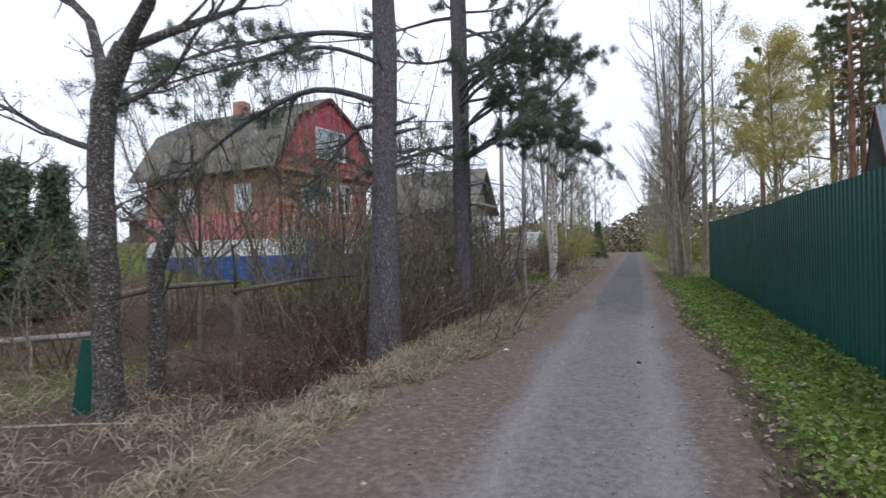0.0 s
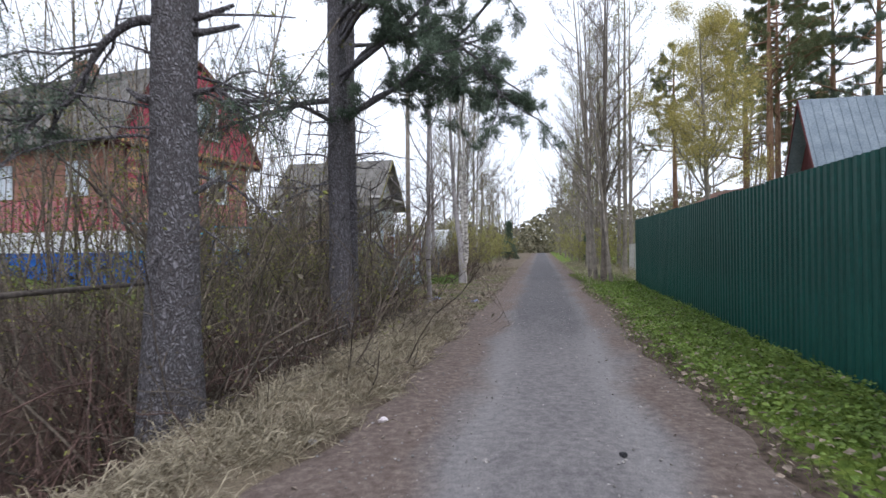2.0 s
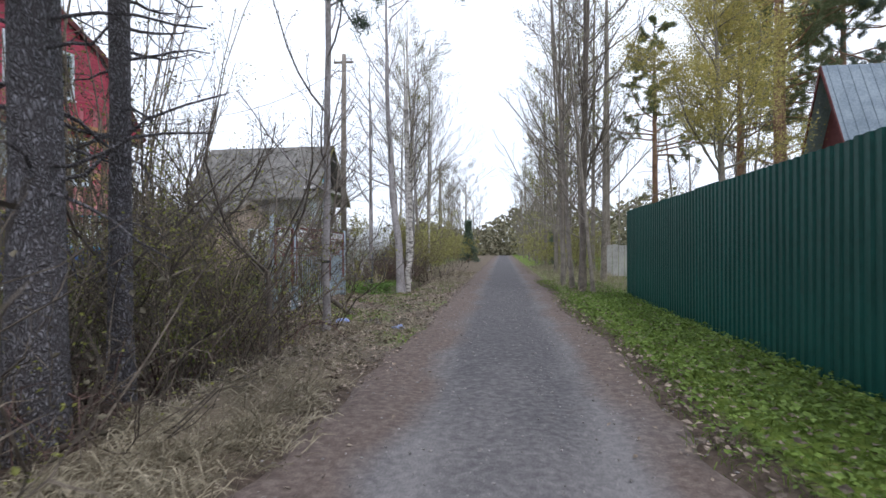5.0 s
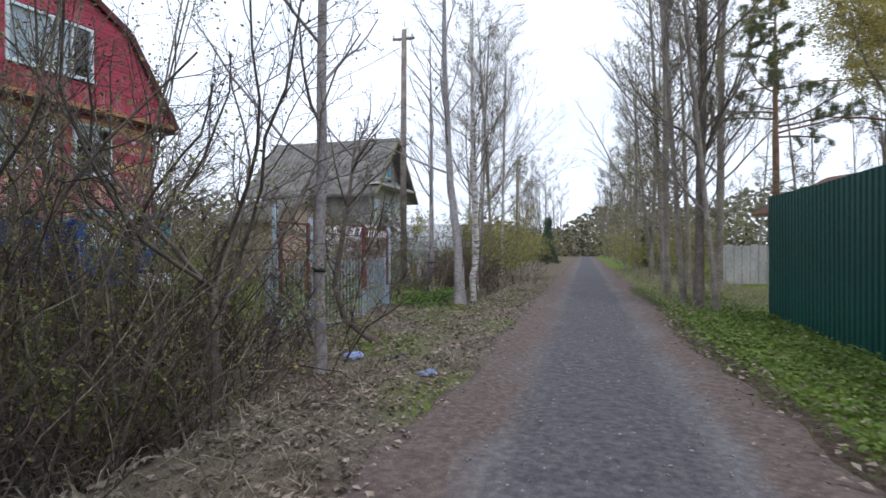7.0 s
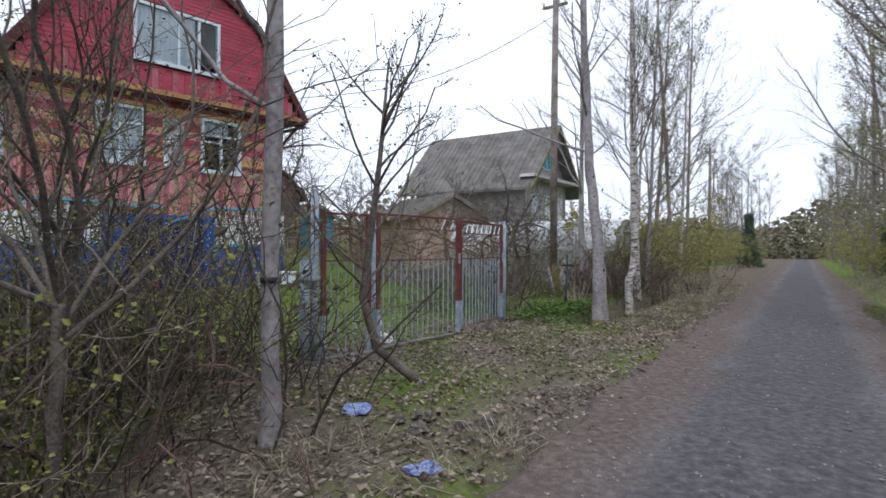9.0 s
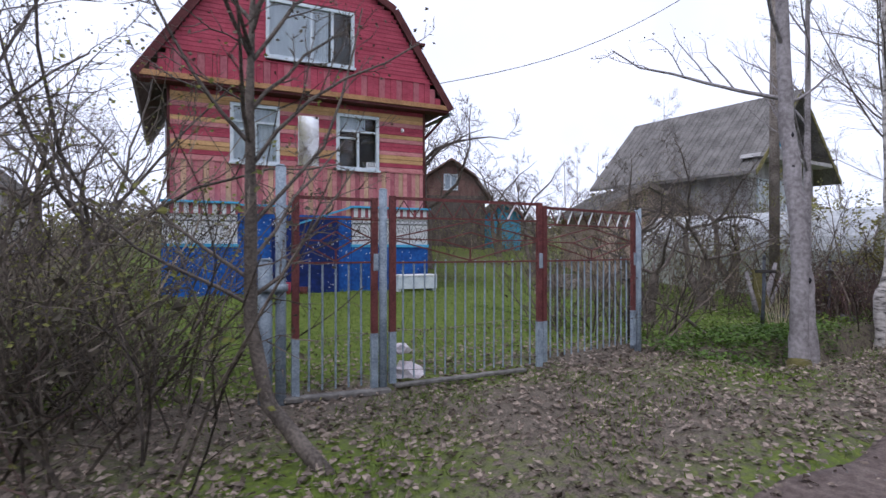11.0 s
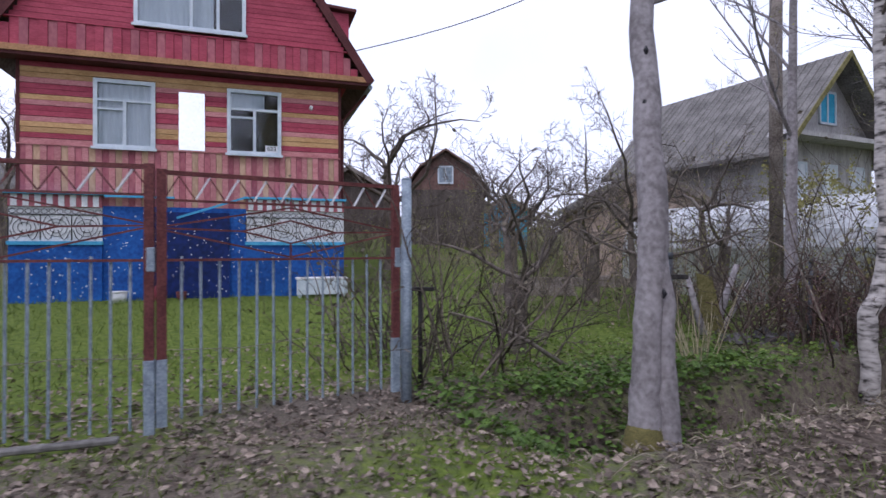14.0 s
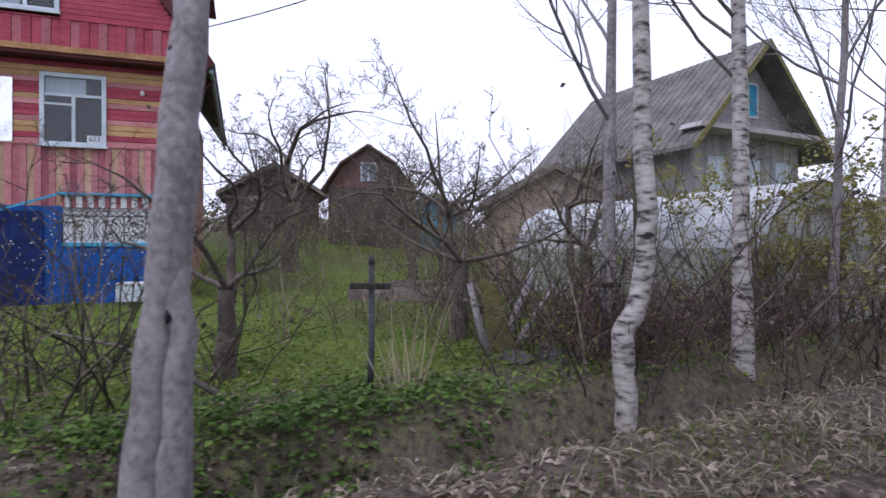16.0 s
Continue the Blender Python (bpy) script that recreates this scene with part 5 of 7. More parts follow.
# garden fruit trees
def apple(at, seed, size, label, lean=(0, 0)):
    rs = random.Random(seed)
    buf, tips = Buf(True), []
    limbs = []
    top = (0.15 + lean[0], lean[1], 0.9 * size)
    trunk_of(buf, [(0, 0, -0.2), (0.05, 0.02, 0.35 * size), top], [0.13 * size, 0.1 * size, 0.075 * size], rs, 9)
    trunk_of(buf, [(0.02, 0, 0.2), (-0.3 * size, 0.1, 0.7 * size), (-0.35 * size, 0.1, 1.5 * size)], [0.07 * size, 0.06 * size, 0.04 * size], rs, 7, 1.0)
    sp = dict(wander=0.25, lift=0.03, kids=[7, 7, 6], start=0.15, spread=0.9, ratio=0.5, taper=0.14, least=0.0035 + 0.004 * (size - 0.9), segs=6, thin=0.42)
    for k in range(7):
        a = k * 0.9 + rs.random()
        one = Buf(True)
        branching(one, tips, top if k % 3 else (-0.35 * size, 0.1, 1.45 * size), (math.cos(a), math.sin(a), rs.uniform(0.5, 1.1)), 1.9 * size * rs.uniform(0.7, 1.1), 0.034 * size, rs, 3, sp)
        limbs.append(one)
    t = plant("apple_tree", (at[0], at[1], level(*at)), buf, None, M_BARE, label, "fruit tree", "fruit trees in the garden")
    for one in limbs:
        part("limb", one, M_BARE, t)
    return t


apple((-5.94, 27.07), 51, 0.95, "gnarled leafless apple tree in the garden")
apple((-18.2, 30.5), 52, 2.4, "large gnarled leafless apple tree on the lawn")
apple((-6.9, 30.2), 53, 1.15, "leafless apple tree with cut trunk in the garden")
apple((-8.0, 33.4), 54, 1.35, "leafless apple tree beside the greenhouse")
apple((-20.5, 36.0), 55, 1.6, "gnarled leafless apple tree before the sheds")
apple((-26.0, 18.3), 57, 2.2, "large leafless fruit tree beside the striped house")
apple((-9.6, 31.5), 58, 1.3, "leafless plum tree among garden shrubs")
apple((-15.5, 33.5), 59, 1.5, "leafless fruit tree on the lawn")
apple((-13.5, 37.5), 56, 1.5, "leafless apple tree in the back garden")

def scatter(protos, spots, seed, lo=0.8, hi=1.2):
    g = random.Random(seed)
    used = set()
    for x, y in spots:
        k = g.randrange(len(protos))
        s = g.uniform(lo, hi)
        m = Matrix.Translation((x, y, level(x, y))) @ pose(0, 0, 0, g.uniform(-4, 4), g.uniform(-4, 4), g.uniform(0, 360)) @ Matrix.Diagonal((s, s, s * g.uniform(0.9, 1.1), 1))
        if k not in used:
            protos[k].matrix_basis = m
            used.add(k)
        else:
            copy_thing(protos[k], m)
    for k in range(len(protos)):
        if k not in used:
            copy_at = spots[k % len(spots)]
            protos[k].matrix_basis = Matrix.Translation((copy_at[0] - 0.3, copy_at[1] + 0.3, level(*copy_at)))


# thickets between ditch and garden
thickets = [shrub((0, 60 + k * 4), h, 60 + k, "dense thicket of thin bare brown stems with few young leaves", stems=st, width=wd, per=1.0, size=0.034, group="thicket by the ditch", bud=bd) for k, (h, st, wd, bd) in enumerate(((2.5, 11, 0.6, M_BUD), (3.3, 9, 0.5, M_BUD), (2.0, 12, 0.7, M_CATKIN), (4.0, 7, 0.4, M_BUD), (3.0, 9, 0.6, M_BUD)))]
# low twigs take the darker bark colour in place of shade near the ground
low_shrubs = [shrub((0, 80 + k * 4), h, 70 + k, "low tangle of bare brown twigs", stems=15, width=0.6, per=0.15, size=0.03, group="twigs by the ditch", r=0.007, bud=M_CATKIN, wood=M_SHADETWIG) for k, h in enumerate((1.1, 1.5))]


saplings = [shrub((0, 100 + k * 4), h, 80 + k, "clump of tall thin bare saplings", stems=6, width=0.6, per=1.1, size=0.034, group="saplings in the thicket", bud=bd, r=0.015, wander=0.09, lean=0.22, kids=(8,), first=6, ratio=0.24, name="sapling_clump") for k, (h, bd) in enumerate(((5.6, M_BUD), (4.6, M_BUD), (6.2, M_CATKIN)))]
g = random.Random(90)
spots = [(-4.2 - 3.4 * g.random(), 9.6 + 7.2 * (k + g.random()) / 15) for k in range(15)] + [(-7.0 - 2.5 * g.random(), 8 + 8 * g.random()) for k in range(8)] + [(-5.0 - 3.5 * g.random(), 15.0 + 3.0 * g.random()) for k in range(4)]
spots += [(-3.9 - 2.3 * g.random(), 15.4 + 3.1 * g.random()) for k in range(3)]
scatter(saplings, spots, 89)
g = random.Random(91)
spots = [(-4.3 - 1.5 * g.random(), 9.2 + 9.5 * (k + g.random()) / 19) for k in range(19)]
spots += [(-3.4 - 0.7 * g.random(), 9.8 + 7.5 * (k + g.random()) / 8) for k in range(8)]
spots += [(-5.2 - 3.5 * g.random(), 6.0 + 12.0 * g.random()) for k in range(13)]
spots += [(-8.5 - 4.0 * g.random(), 4.5 + 8.0 * g.random()) for k in range(8)]
spots += [(-9.5 - 5.0 * g.random(), 6.0 + 6.0 * g.random()) for k in range(9)]
spots += [(-4.0 - 1.6 * g.random(), 18.0 + 1.8 * g.random()) for k in range(6)]
spots += [(-5.0 - 3.5 * g.random(), 17.6 + 2.4 * g.random()) for k in range(7)]
spots += [(-4.6 - 1.2 * g.random(), 32.5 + 3.0 * g.random()) for k in range(3)]
spots += [(-6.5 - 3.5 * g.random(), 30.5 + 4.0 * g.random()) for k in range(4)]
spots += [(-9.5 - 9.0 * g.random(), 33.0 + 5.5 * g.random()) for k in range(12)]
spots += [(-16.0 - 5.0 * g.random(), 30.0 + 8.0 * g.random()) for k in range(10)]
spots += [(-22.0 - 9.0 * g.random(), 14.5 + 6.0 * g.random()) for k in range(22)]
spots += [(-5.6 - 4.5 * g.random(), 27.5 + 6.0 * g.random()) for k in range(9)]
scatter(thickets, spots, 92)
olive = [shrub((0, 200 + 5 * k), h, 410 + k, "tall hazel bush with small olive-green opening leaves", stems=9, width=0.5, per=2, size=0.03, bud=M_BUD, group="leafing bushes in the thicket", r=0.012, lean=0.4, first=5, kids=(6,)) for k, h in enumerate((3.9, 3.3))]
g2 = random.Random(77)
scatter(olive, [(-3.55 - 1.1 * g2.random(), 14.8 + 2.6 * (k + g2.random()) / 3) for k in range(3)] + [(-5.0 - 2.5 * g2.random(), 11.0 + 5.0 * g2.random()) for k in range(5)], 78, 0.9, 1.15)
spots = [(-3.6 - 1.2 * g.random(), 9.3 + 9.5 * (k + g.random()) / 22) for k in range(22)]
spots += [(-3.9 - 1.3 * g.random(), 30.3 + 4.2 * g.random()) for k in range(8)] + [(-3.3 - 0.4 * g.random(), 31.0 + 3.5 * g.random()) for k in range(4)] + [(-5.6, 26.2), (-5.9, 30.4), (-7.4, 31.6)]
spots += [(-5.4 - 0.6 * g.random(), 25.6 + 0.8 * g.random()) for k in range(3)]
spots += [(-21.5 - 4.0 * g.random(), 29.5 + 9.5 * (k + g.random()) / 14) for k in range(14)]
spots += [(-4.7 - 3.0 * g.random(), 18.4 + 1.8 * g.random()) for k in range(9)]
spots += [(-3.3 - 1.6 * g.random(), 8.6 + 4.5 * g.random()) for k in range(8)]
scatter(low_shrubs, spots, 93, 0.9, 1.5)

def bramble(at, seed, canes, size):
    """A tangle of thin canes arching over to the ground."""
    rs = random.Random(seed)
    buf, tips = Buf(), []
    for k in range(canes):
        a, h, reach = rs.uniform(0, 6.28), size * rs.uniform(0.4, 1.0), size * rs.uniform(0.5, 1.5)
        q = 0.45 * math.sqrt(rs.random())
        b = rs.uniform(0, 6.28)
        bx, by = q * math.cos(b), q * math.sin(b)
        pts = []
        for i in range(9):
            u = i / 8
            x, y = bx + math.cos(a) * reach * u + rs.gauss(0, 0.02), by + math.sin(a) * reach * u + rs.gauss(0, 0.02)
            pts.append(Vector((x, y, level(at[0] + x, at[1] + y) - level(*at) - 0.03 + 4 * h * u * (1 - u * rs.uniform(0.85, 1.0)) + rs.gauss(0, 0.012))))
        r = rs.uniform(0.004, 0.009)
        buf.tube(pts, [r * (1 - 0.06 * i) for i in range(9)], 4, cap=False)
        for j in range(5):
            p, i = along(pts, rs.uniform(0.25, 0.95))
            limb(buf, p, (rs.gauss(0, 1), rs.gauss(0, 1), rs.uniform(-0.3, 1)), rs.uniform(0.1, 0.35), 0.004, 0.0025, rs, 3, 3, 0.25)
            tips.append((p, Vector((0, 0, 1))))
    p, s, g = sprinkle(tips, seed, 0.5, 0.035)
    v, f = leaf_quads(p, s, g)
    return plant("bramble", (at[0], at[1], level(*at)), buf, from_arrays("crown", v, f, M_BUD), M_BRAMBLE, "tangle of arching red-brown bramble canes", "shrub", "brambles by the ditch", "stem")


brambles = [bramble((0, 180 + 4 * k), 400 + k, n, h) for k, (n, h) in enumerate(((26, 0.9), (30, 0.7), (22, 1.2)))]
g = random.Random(98)
spots = [(-3.25 - 1.5 * g.random(), 5.2 + 12.5 * (k + g.random()) / 30) for k in range(30) if k % 2]
spots += [(-4.2 - 4.0 * g.random(), 4.5 + 5.0 * g.random()) for k in range(5)]
spots += [(-3.9 - 1.8 * g.random(), 30.5 + 3.5 * g.random()) for k in range(8)]
scatter(brambles, spots, 99, 0.8, 1.3)

# tall bare trees on the fence side
rights = ((2.0, 25.85, 13.0, 0.1), (2.15, 24.75, 10.0, 0.05), (1.9, 25.2, 12.0, 0.075), (1.78, 26.2, 12.5, 0.07), (2.2, 25.0, 9.5, 0.045), (1.75, 28.6, 12.0, 0.07), (1.85, 29.4, 11.0, 0.055))
for k, (x, y, h, r) in enumerate(rights):
    bare_tree((x, y), h, r, 100 + k, "tall leafless grey-barked tree at the roadside", M_SLENDER if k % 2 else M_BARE, (random.Random(k).uniform(-1.2, 0.5), random.Random(k + 50).uniform(-0.5, 0.8)), 0.2, (7, 7), per=0.5, size=0.026, count=18, group="roadside trees", bud=M_CATKIN, reach=0.27, spread=0.45, lift=0.12, split=True)
rows_r = [bare_tree((0, 120 + 5 * k), 11.5, 0.09, 120 + k, "tall leafless tree in the far roadside row", M_SLENDER, (0.4, 0.3), 0.18, (6, 6, 5), per=2, size=0.055, count=13, group="far roadside trees", bud=bd, least=0.006, jitter=0.12, reach=0.3, spread=0.48) for k, bd in enumerate((M_CATKIN, M_BUD, M_CATKIN, M_CATKIN))]
g = random.Random(94)
spots = [(2.3 + 2.2 * g.random(), 31 + 80 * ((k + g.random()) / 33) ** 1.3) for k in range(33)] + [(6 + 12 * g.random(), 30 + 70 * g.random()) for k in range(13)]
spots += [(-4.5 - 5 * g.random(), 44 + 80 * g.random()) for k in range(20)] + [(-14 - 40 * g.random(), 55 + 40 * g.random()) for k in range(10)]
scatter(rows_r, spots, 95, 0.75, 1.2)
bushes = [shrub((0, 140 + 5 * k), 3.0, 140 + k, "rounded roadside willow bush in yellow-green young leaf", stems=14, width=1.2, per=4, size=0.07, bud=M_LUSH, group="roadside bushes", r=0.012) for k in range(2)]
g = random.Random(96)
spots = [(-4.4 - 2.6 * g.random(), 34.5 + 50 * ((k + g.random()) / 28) ** 1.4) for k in range(28)] + [(2.6 + 2.0 * g.random(), 36 + 60 * g.random()) for k in range(14)]
scatter(bushes, spots, 97, 0.85, 1.3)

# dead cane clump with pale stems by the cross post
shrub((-4.42, 28.3), 1.05, 99, "clump of pale straw-coloured dead stems", stems=20, width=0.14, per=0, bud=M_CATKIN, name="stem_clump", wood=M_STRAWSTEM, kids=(1,), r=0.009, wander=0.05, lean=0.55, first=1, ratio=0.3)
# pines and a willow behind the fence
for k, (x, y, h, r, c) in enumerate(((10.2, 35.7, 13.0, 0.19, 5.5), (9.6, 31.0, 13.5, 0.18, 7.5), (10.6, 32.8, 13.0, 0.16, 7.0), (12.8, 29.0, 13.0, 0.2, 5.5), (7.8, 40.5, 13.0, 0.17, 6.0), (13.5, 34.0, 14.0, 0.2, 6.0), (12.4, 22.5, 12.0, 0.2, 5.0), (14.0, 40.0, 14.0, 0.2, 5.0))):
    pine((x, y), h, r, 150 + k, "tall pine with ruddy upper trunk behind the fence", 3.5, c, 6, 3.0, per=9, bark=M_PINE_RED, needle=M_NEEDLE if k in (3, 6) else M_NEEDLE_W, count=34, group="pines behind the fence", nl=0.12, kids=(6, 6), bare=0.3, wide=0.016)
bare_tree((5.2, 24.0), 8.6, 0.1, 160, "willow with a fuzzy yellow-green catkin crown behind the fence", M_SLENDER, (-0.3, 0), 0.36, (9, 8), bud=M_WILLOW, per=9, size=0.04, count=36, reach=0.34, spread=0.55, name="willow_tree", lift=0.06, jitter=0.17)


def spruce(at, h, seed, label):
    rs = random.Random(seed)
    buf, tips = Buf(True), []
    trunk_of(buf, [(0, 0, -0.2), (0, 0, h * 0.5), (0, 0, h)], [0.1, 0.06, 0.01], rs, 7)
    for k in range(60):
        f = k / 60
        z = 0.3 + (h - 0.4) * f
        a = k * 2.4 + rs.random()
        ln = h * 0.28 * (1.02 - f) * rs.uniform(0.8, 1.1)
        sp = dict(wander=0.06, lift=-0.02, kids=[6], start=0.2, spread=0.7, ratio=0.4, least=0.006, tipf=(0.4, 0.8, 1.0))
        branching(buf, tips, (0, 0, z), (math.cos(a), math.sin(a), -0.1), ln, 0.02, rs, 1, sp)
    return plant("spruce_tree", (at[0], at[1], level(*at)), buf, needles("crown", tips, seed, 12, 0.22, M_NEEDLE, 0.05), M_PINE, label, "spruce tree")


spruce((-3.4, 62.0), 3.8, 171, "small dark green spruce at the roadside")
spruce((3.6, 52.0), 2.6, 172, "small dark spruce under roadside trees")
spruce((-11.8, 9.0), 3.2, 173, "dark bushy young spruce at the back of the yard")
spruce((-13.0, 10.8), 3.4, 174, "dark bushy young spruce at the back of the yard")
# far woods that close the view
g = np.random.default_rng(18)
n = 130000
a = g.uniform(-2.3, 1.3, n)
dist = g.uniform(105, 165, n)
px, py = dist * np.sin(a), dist * np.cos(a)
far_top = 7.5 + 2.5 * np.sin(a * 9) + 1.5 * np.sin(a * 31)
pz = far_top * g.random(n) ** 1.4
pts = np.stack([px, py, pz], -1)
v, f = leaf_quads(pts, g.uniform(0.4, 1.2, len(pts)), g)
M_FAR = surface("far_woods", (0.12, 0.115, 0.07), (0.24, 0.22, 0.15), 0.5, 0.9, 0, vary=0.3, island=True)
tagged(new("woods", from_arrays("woods", v, f, M_FAR)), "distant mixed woods in early spring", "woods", kind="stuff")

# the forked hazel and other crooked small trees in the thicket
for k, (x, y, h) in enumerate(((-3.55, 17.27, 5.2), (-4.6, 15.6, 4.6), (-5.6, 11.5, 4.8), (-5.0, 17.9, 4.4), (-6.2, 8.0, 4.5), (-6.3, 19.2, 4.2), (-9.5, 18.3, 4.4))):
    rs = random.Random(300 + k)
    buf, tips = Buf(True), []
    trunk_of(buf, [(0, 0, -0.3), (0.05, 0.0, 0.7), (0.0, 0.05, 1.45)], [0.05, 0.042, 0.036], rs, 8, 1.2)
    sp = dict(wander=0.15, lift=0.05, kids=[7, 8], start=0.2, spread=0.7, ratio=0.42, least=0.003, segs=7)
    for q in range(7):
        a = q * 0.9 + rs.random() * 0.6
        branching(buf, tips, (0, 0.05, 1.2 + 0.05 * q), (math.cos(a), math.sin(a), rs.uniform(0.7, 1.5)), h * 0.62 * rs.uniform(0.7, 1.1), 0.021, rs, 2, sp)
    p, s, g = sprinkle(tips, 300 + k, 0.6, 0.024)
    v, f = leaf_quads(p, s, g)
    plant("hazel_tree", (x, y, level(x, y)), buf, from_arrays("crown", v, f, M_CATKIN if k != 2 else M_BUD), M_BARE, "crooked forked hazel with bare dark branches", "tree", "hazels in the thicket")


def stick(pts, r, label):
    a = Vector(pts[0])
    t = thing("fallen_branch", Matrix.Translation(a), label, "branch", "fallen branches on the verge")
    pp = [Vector(p) - a for p in pts]
    b = Buf(True).tube(pp, [r * (1 - 0.7 * i / (len(pp) - 1)) for i in range(len(pp))], 6)
    b.tube([pp[1], pp[1] + Vector((0.15, 0.1, 0.12))], [r * 0.4, r * 0.2], 4)
    part("stick", b, M_FADEWOOD, t)


stick([(-3.35, 10.1, 0.0), (-3.1, 10.6, 0.28), (-2.9, 11.1, 0.36), (-2.75, 11.5, 0.42)], 0.014, "pale dead branch propped on the verge")
stick([(-3.6, 9.9, 0.05), (-3.2, 10.1, 0.24), (-3.0, 10.5, 0.2), (-2.8, 10.9, 0.05)], 0.011, "thin arched dead branch on the verge")
stick([(-4.9, 4.1, 0.1), (-4.2, 4.4, 0.1), (-3.6, 4.7, 0.07)], 0.02, "pale dead branch lying at the foot of a tree")
stick([(-2.6, 17.2, 0.05), (-2.2, 17.0, 0.09), (-1.8, 16.9, 0.05)], 0.009, "thin dead twig on the verge")

for k, (x, y, h) in enumerate(((-10.6, 7.2, 3.6), (-13.0, 5.5, 4.2), (-15.5, 10.0, 4.6))):
    bare_tree((x, y), h, 0.09, 330 + k, "dark dense juniper-like bush in the yard", M_BARE, (0.2, 0.1), 0.08, (5, 6, 6), bud=M_NEEDLE, per=3, size=0.09, count=14, reach=0.45, spread=0.7, name="evergreen_bush", category="bush", lift=0.02, group="evergreen bushes in the yard")


# ---- low cover ----
def field(n, x0, x1, y0, y1, seed, keep=None):
    g = np.random.default_rng(seed)
    x, y = g.uniform(x0, x1, n), g.uniform(y0, y1, n)
    if keep is not None:
        k = g.random(n) < keep(x, y)
        x, y = x[k], y[k]
    return np.stack([x, y, land(x, y)], -1), g


def clumpy(x, y, s=1.0):
    return 0.5 + 0.5 * np.sin(2.1 * s * x + 1.7 * np.sin(1.3 * s * y)) * np.sin(1.9 * s * y + 1.1 * np.sin(2.3 * s * x))


def road_left(y):
    return ROAD_X - (1.35 + 0.55 * (1 - smooth(5, 12, y)) + 0.12 * np.sin(0.9 * y) * np.sin(0.37 * y + 1) + 0.05 * np.sin(4.3 * y))


def road_right(y):
    return ROAD_X + 1.42 + 0.1 * np.sin(0.7 * y + 2) + 0.05 * np.sin(5.1 * y)


def stuff(name, v, f, m, label, category):
    return tagged(new(name, from_arrays(name, v, f, m)), label, category, kind="stuff")


# flattened dead grass on the ditch side, in tussocks
pts, g = field(5200, -4.3, -1.3, -1, 19.5, 201, lambda x, y: smooth(road_left(y) + 0.1, road_left(y) - 0.3, x) * (0.3 + 0.7 * clumpy(x, y, 1.6)) * (1 - 0.97 * smooth(-2.6, -3.05, x)) * (1 - 0.85 * smooth(12.5, 16.0, y)))
per = 26
way = g.uniform(0, 6.28, len(pts))
pts = np.repeat(pts, per, 0)
way = np.repeat(way, per, 0)
n = len(pts)
pts[:, :2] += g.normal(0, 0.075, (n, 2))
pts[:, 2] = land(pts[:, 0], pts[:, 1])
d = np.c_[0.55 * np.cos(way) + g.normal(0.1, 0.55, n), 0.55 * np.sin(way) + g.normal(0, 0.55, n), g.uniform(0.05, 0.85, n)]
v, f = blades(pts, d, g.uniform(0.1, 0.4, n), g.uniform(0.004, 0.01, n), g, 0.35)
stuff("dead_grass", v, f, M_DRYGRASS, "flattened straw-coloured dead grass along the verge", "grass")
# rough dead growth in the yard behind the ditch
pts, g = field(30000, -13, -3.3, -1, 10, 231, lambda x, y: (0.15 + 0.85 * clumpy(x, y, 1.2)) * (1 - 0.5 * smooth(-7, -12, x)) * (1 - smooth(5.5, 7.0, y)))
n = len(pts)
v, f = blades(pts, np.c_[g.normal(0, 0.7, (n, 2)), g.uniform(0.1, 0.9, n)], g.uniform(0.1, 0.4, n), g.uniform(0.005, 0.011, n), g, 0.3)
stuff("dead_grass", v, f, M_DRYGRASS, "rough dead grass in the overgrown yard", "grass")
pts, g = field(24000, -3.4, -1.4, 25.3, 40, 202, lambda x, y: (0.2 + 0.45 * smooth(26, 30, y)) * smooth(-1.5, -1.9, x) * clumpy(x, y, 1.4))
n = len(pts)
v, f = blades(pts, np.c_[g.normal(0, 0.7, (n, 2)), g.uniform(0.1, 0.9, n)], g.uniform(0.08, 0.26, n), g.uniform(0.006, 0.013, n), g, 0.3)
stuff("dead_grass", v, f, M_DRYGRASS, "dead grass on the bank above the ditch", "grass")
pts, g = field(9000, 1.0, 4.5, 24.5, 48, 203, lambda x, y: smooth(1.2, 1.7, x))
n = len(pts)
v, f = blades(pts, np.c_[g.normal(0, 0.5, (n, 2)), g.uniform(0.3, 1, n)], g.uniform(0.1, 0.45, n), g.uniform(0.006, 0.012, n), g, 0.2)
stuff("dead_grass", v, f, M_DRYGRASS, "tall dead grass under the roadside trees", "grass")
# ground elder and young grass along the fence
pts, g = field(46000, 1.0, 2.95, 0, 30, 204, lambda x, y: smooth(road_right(y) - 0.1, road_right(y) + 0.5, x) * (0.35 + 0.65 * clumpy(x, y, 1.9)) * (1 - smooth(26, 30, y)))
n = len(pts)
pts[:, 2] += g.uniform(0.02, 0.11, n)
v, f = leaf_quads(pts, g.uniform(0.03, 0.075, n), g, 0.6)
stuff("ground_elder", v, f, M_HERB, "low carpet of fresh green ground elder along the fence", "plants")
pts, g = field(26000, 0.95, 2.9, 0, 32, 205, lambda x, y: smooth(road_right(y) - 0.25, road_right(y) + 0.2, x) * (1 - 0.5 * smooth(1.7, 2.2, x)))
n = len(pts)
v, f = blades(pts, np.c_[g.normal(0, 0.5, (n, 2)), g.uniform(0.4, 1.2, n)], g.uniform(0.04, 0.12, n), g.uniform(0.004, 0.008, n), g, 0.2)
stuff("grass", v, f, M_GRASS, "short young grass at the road's edge", "grass")
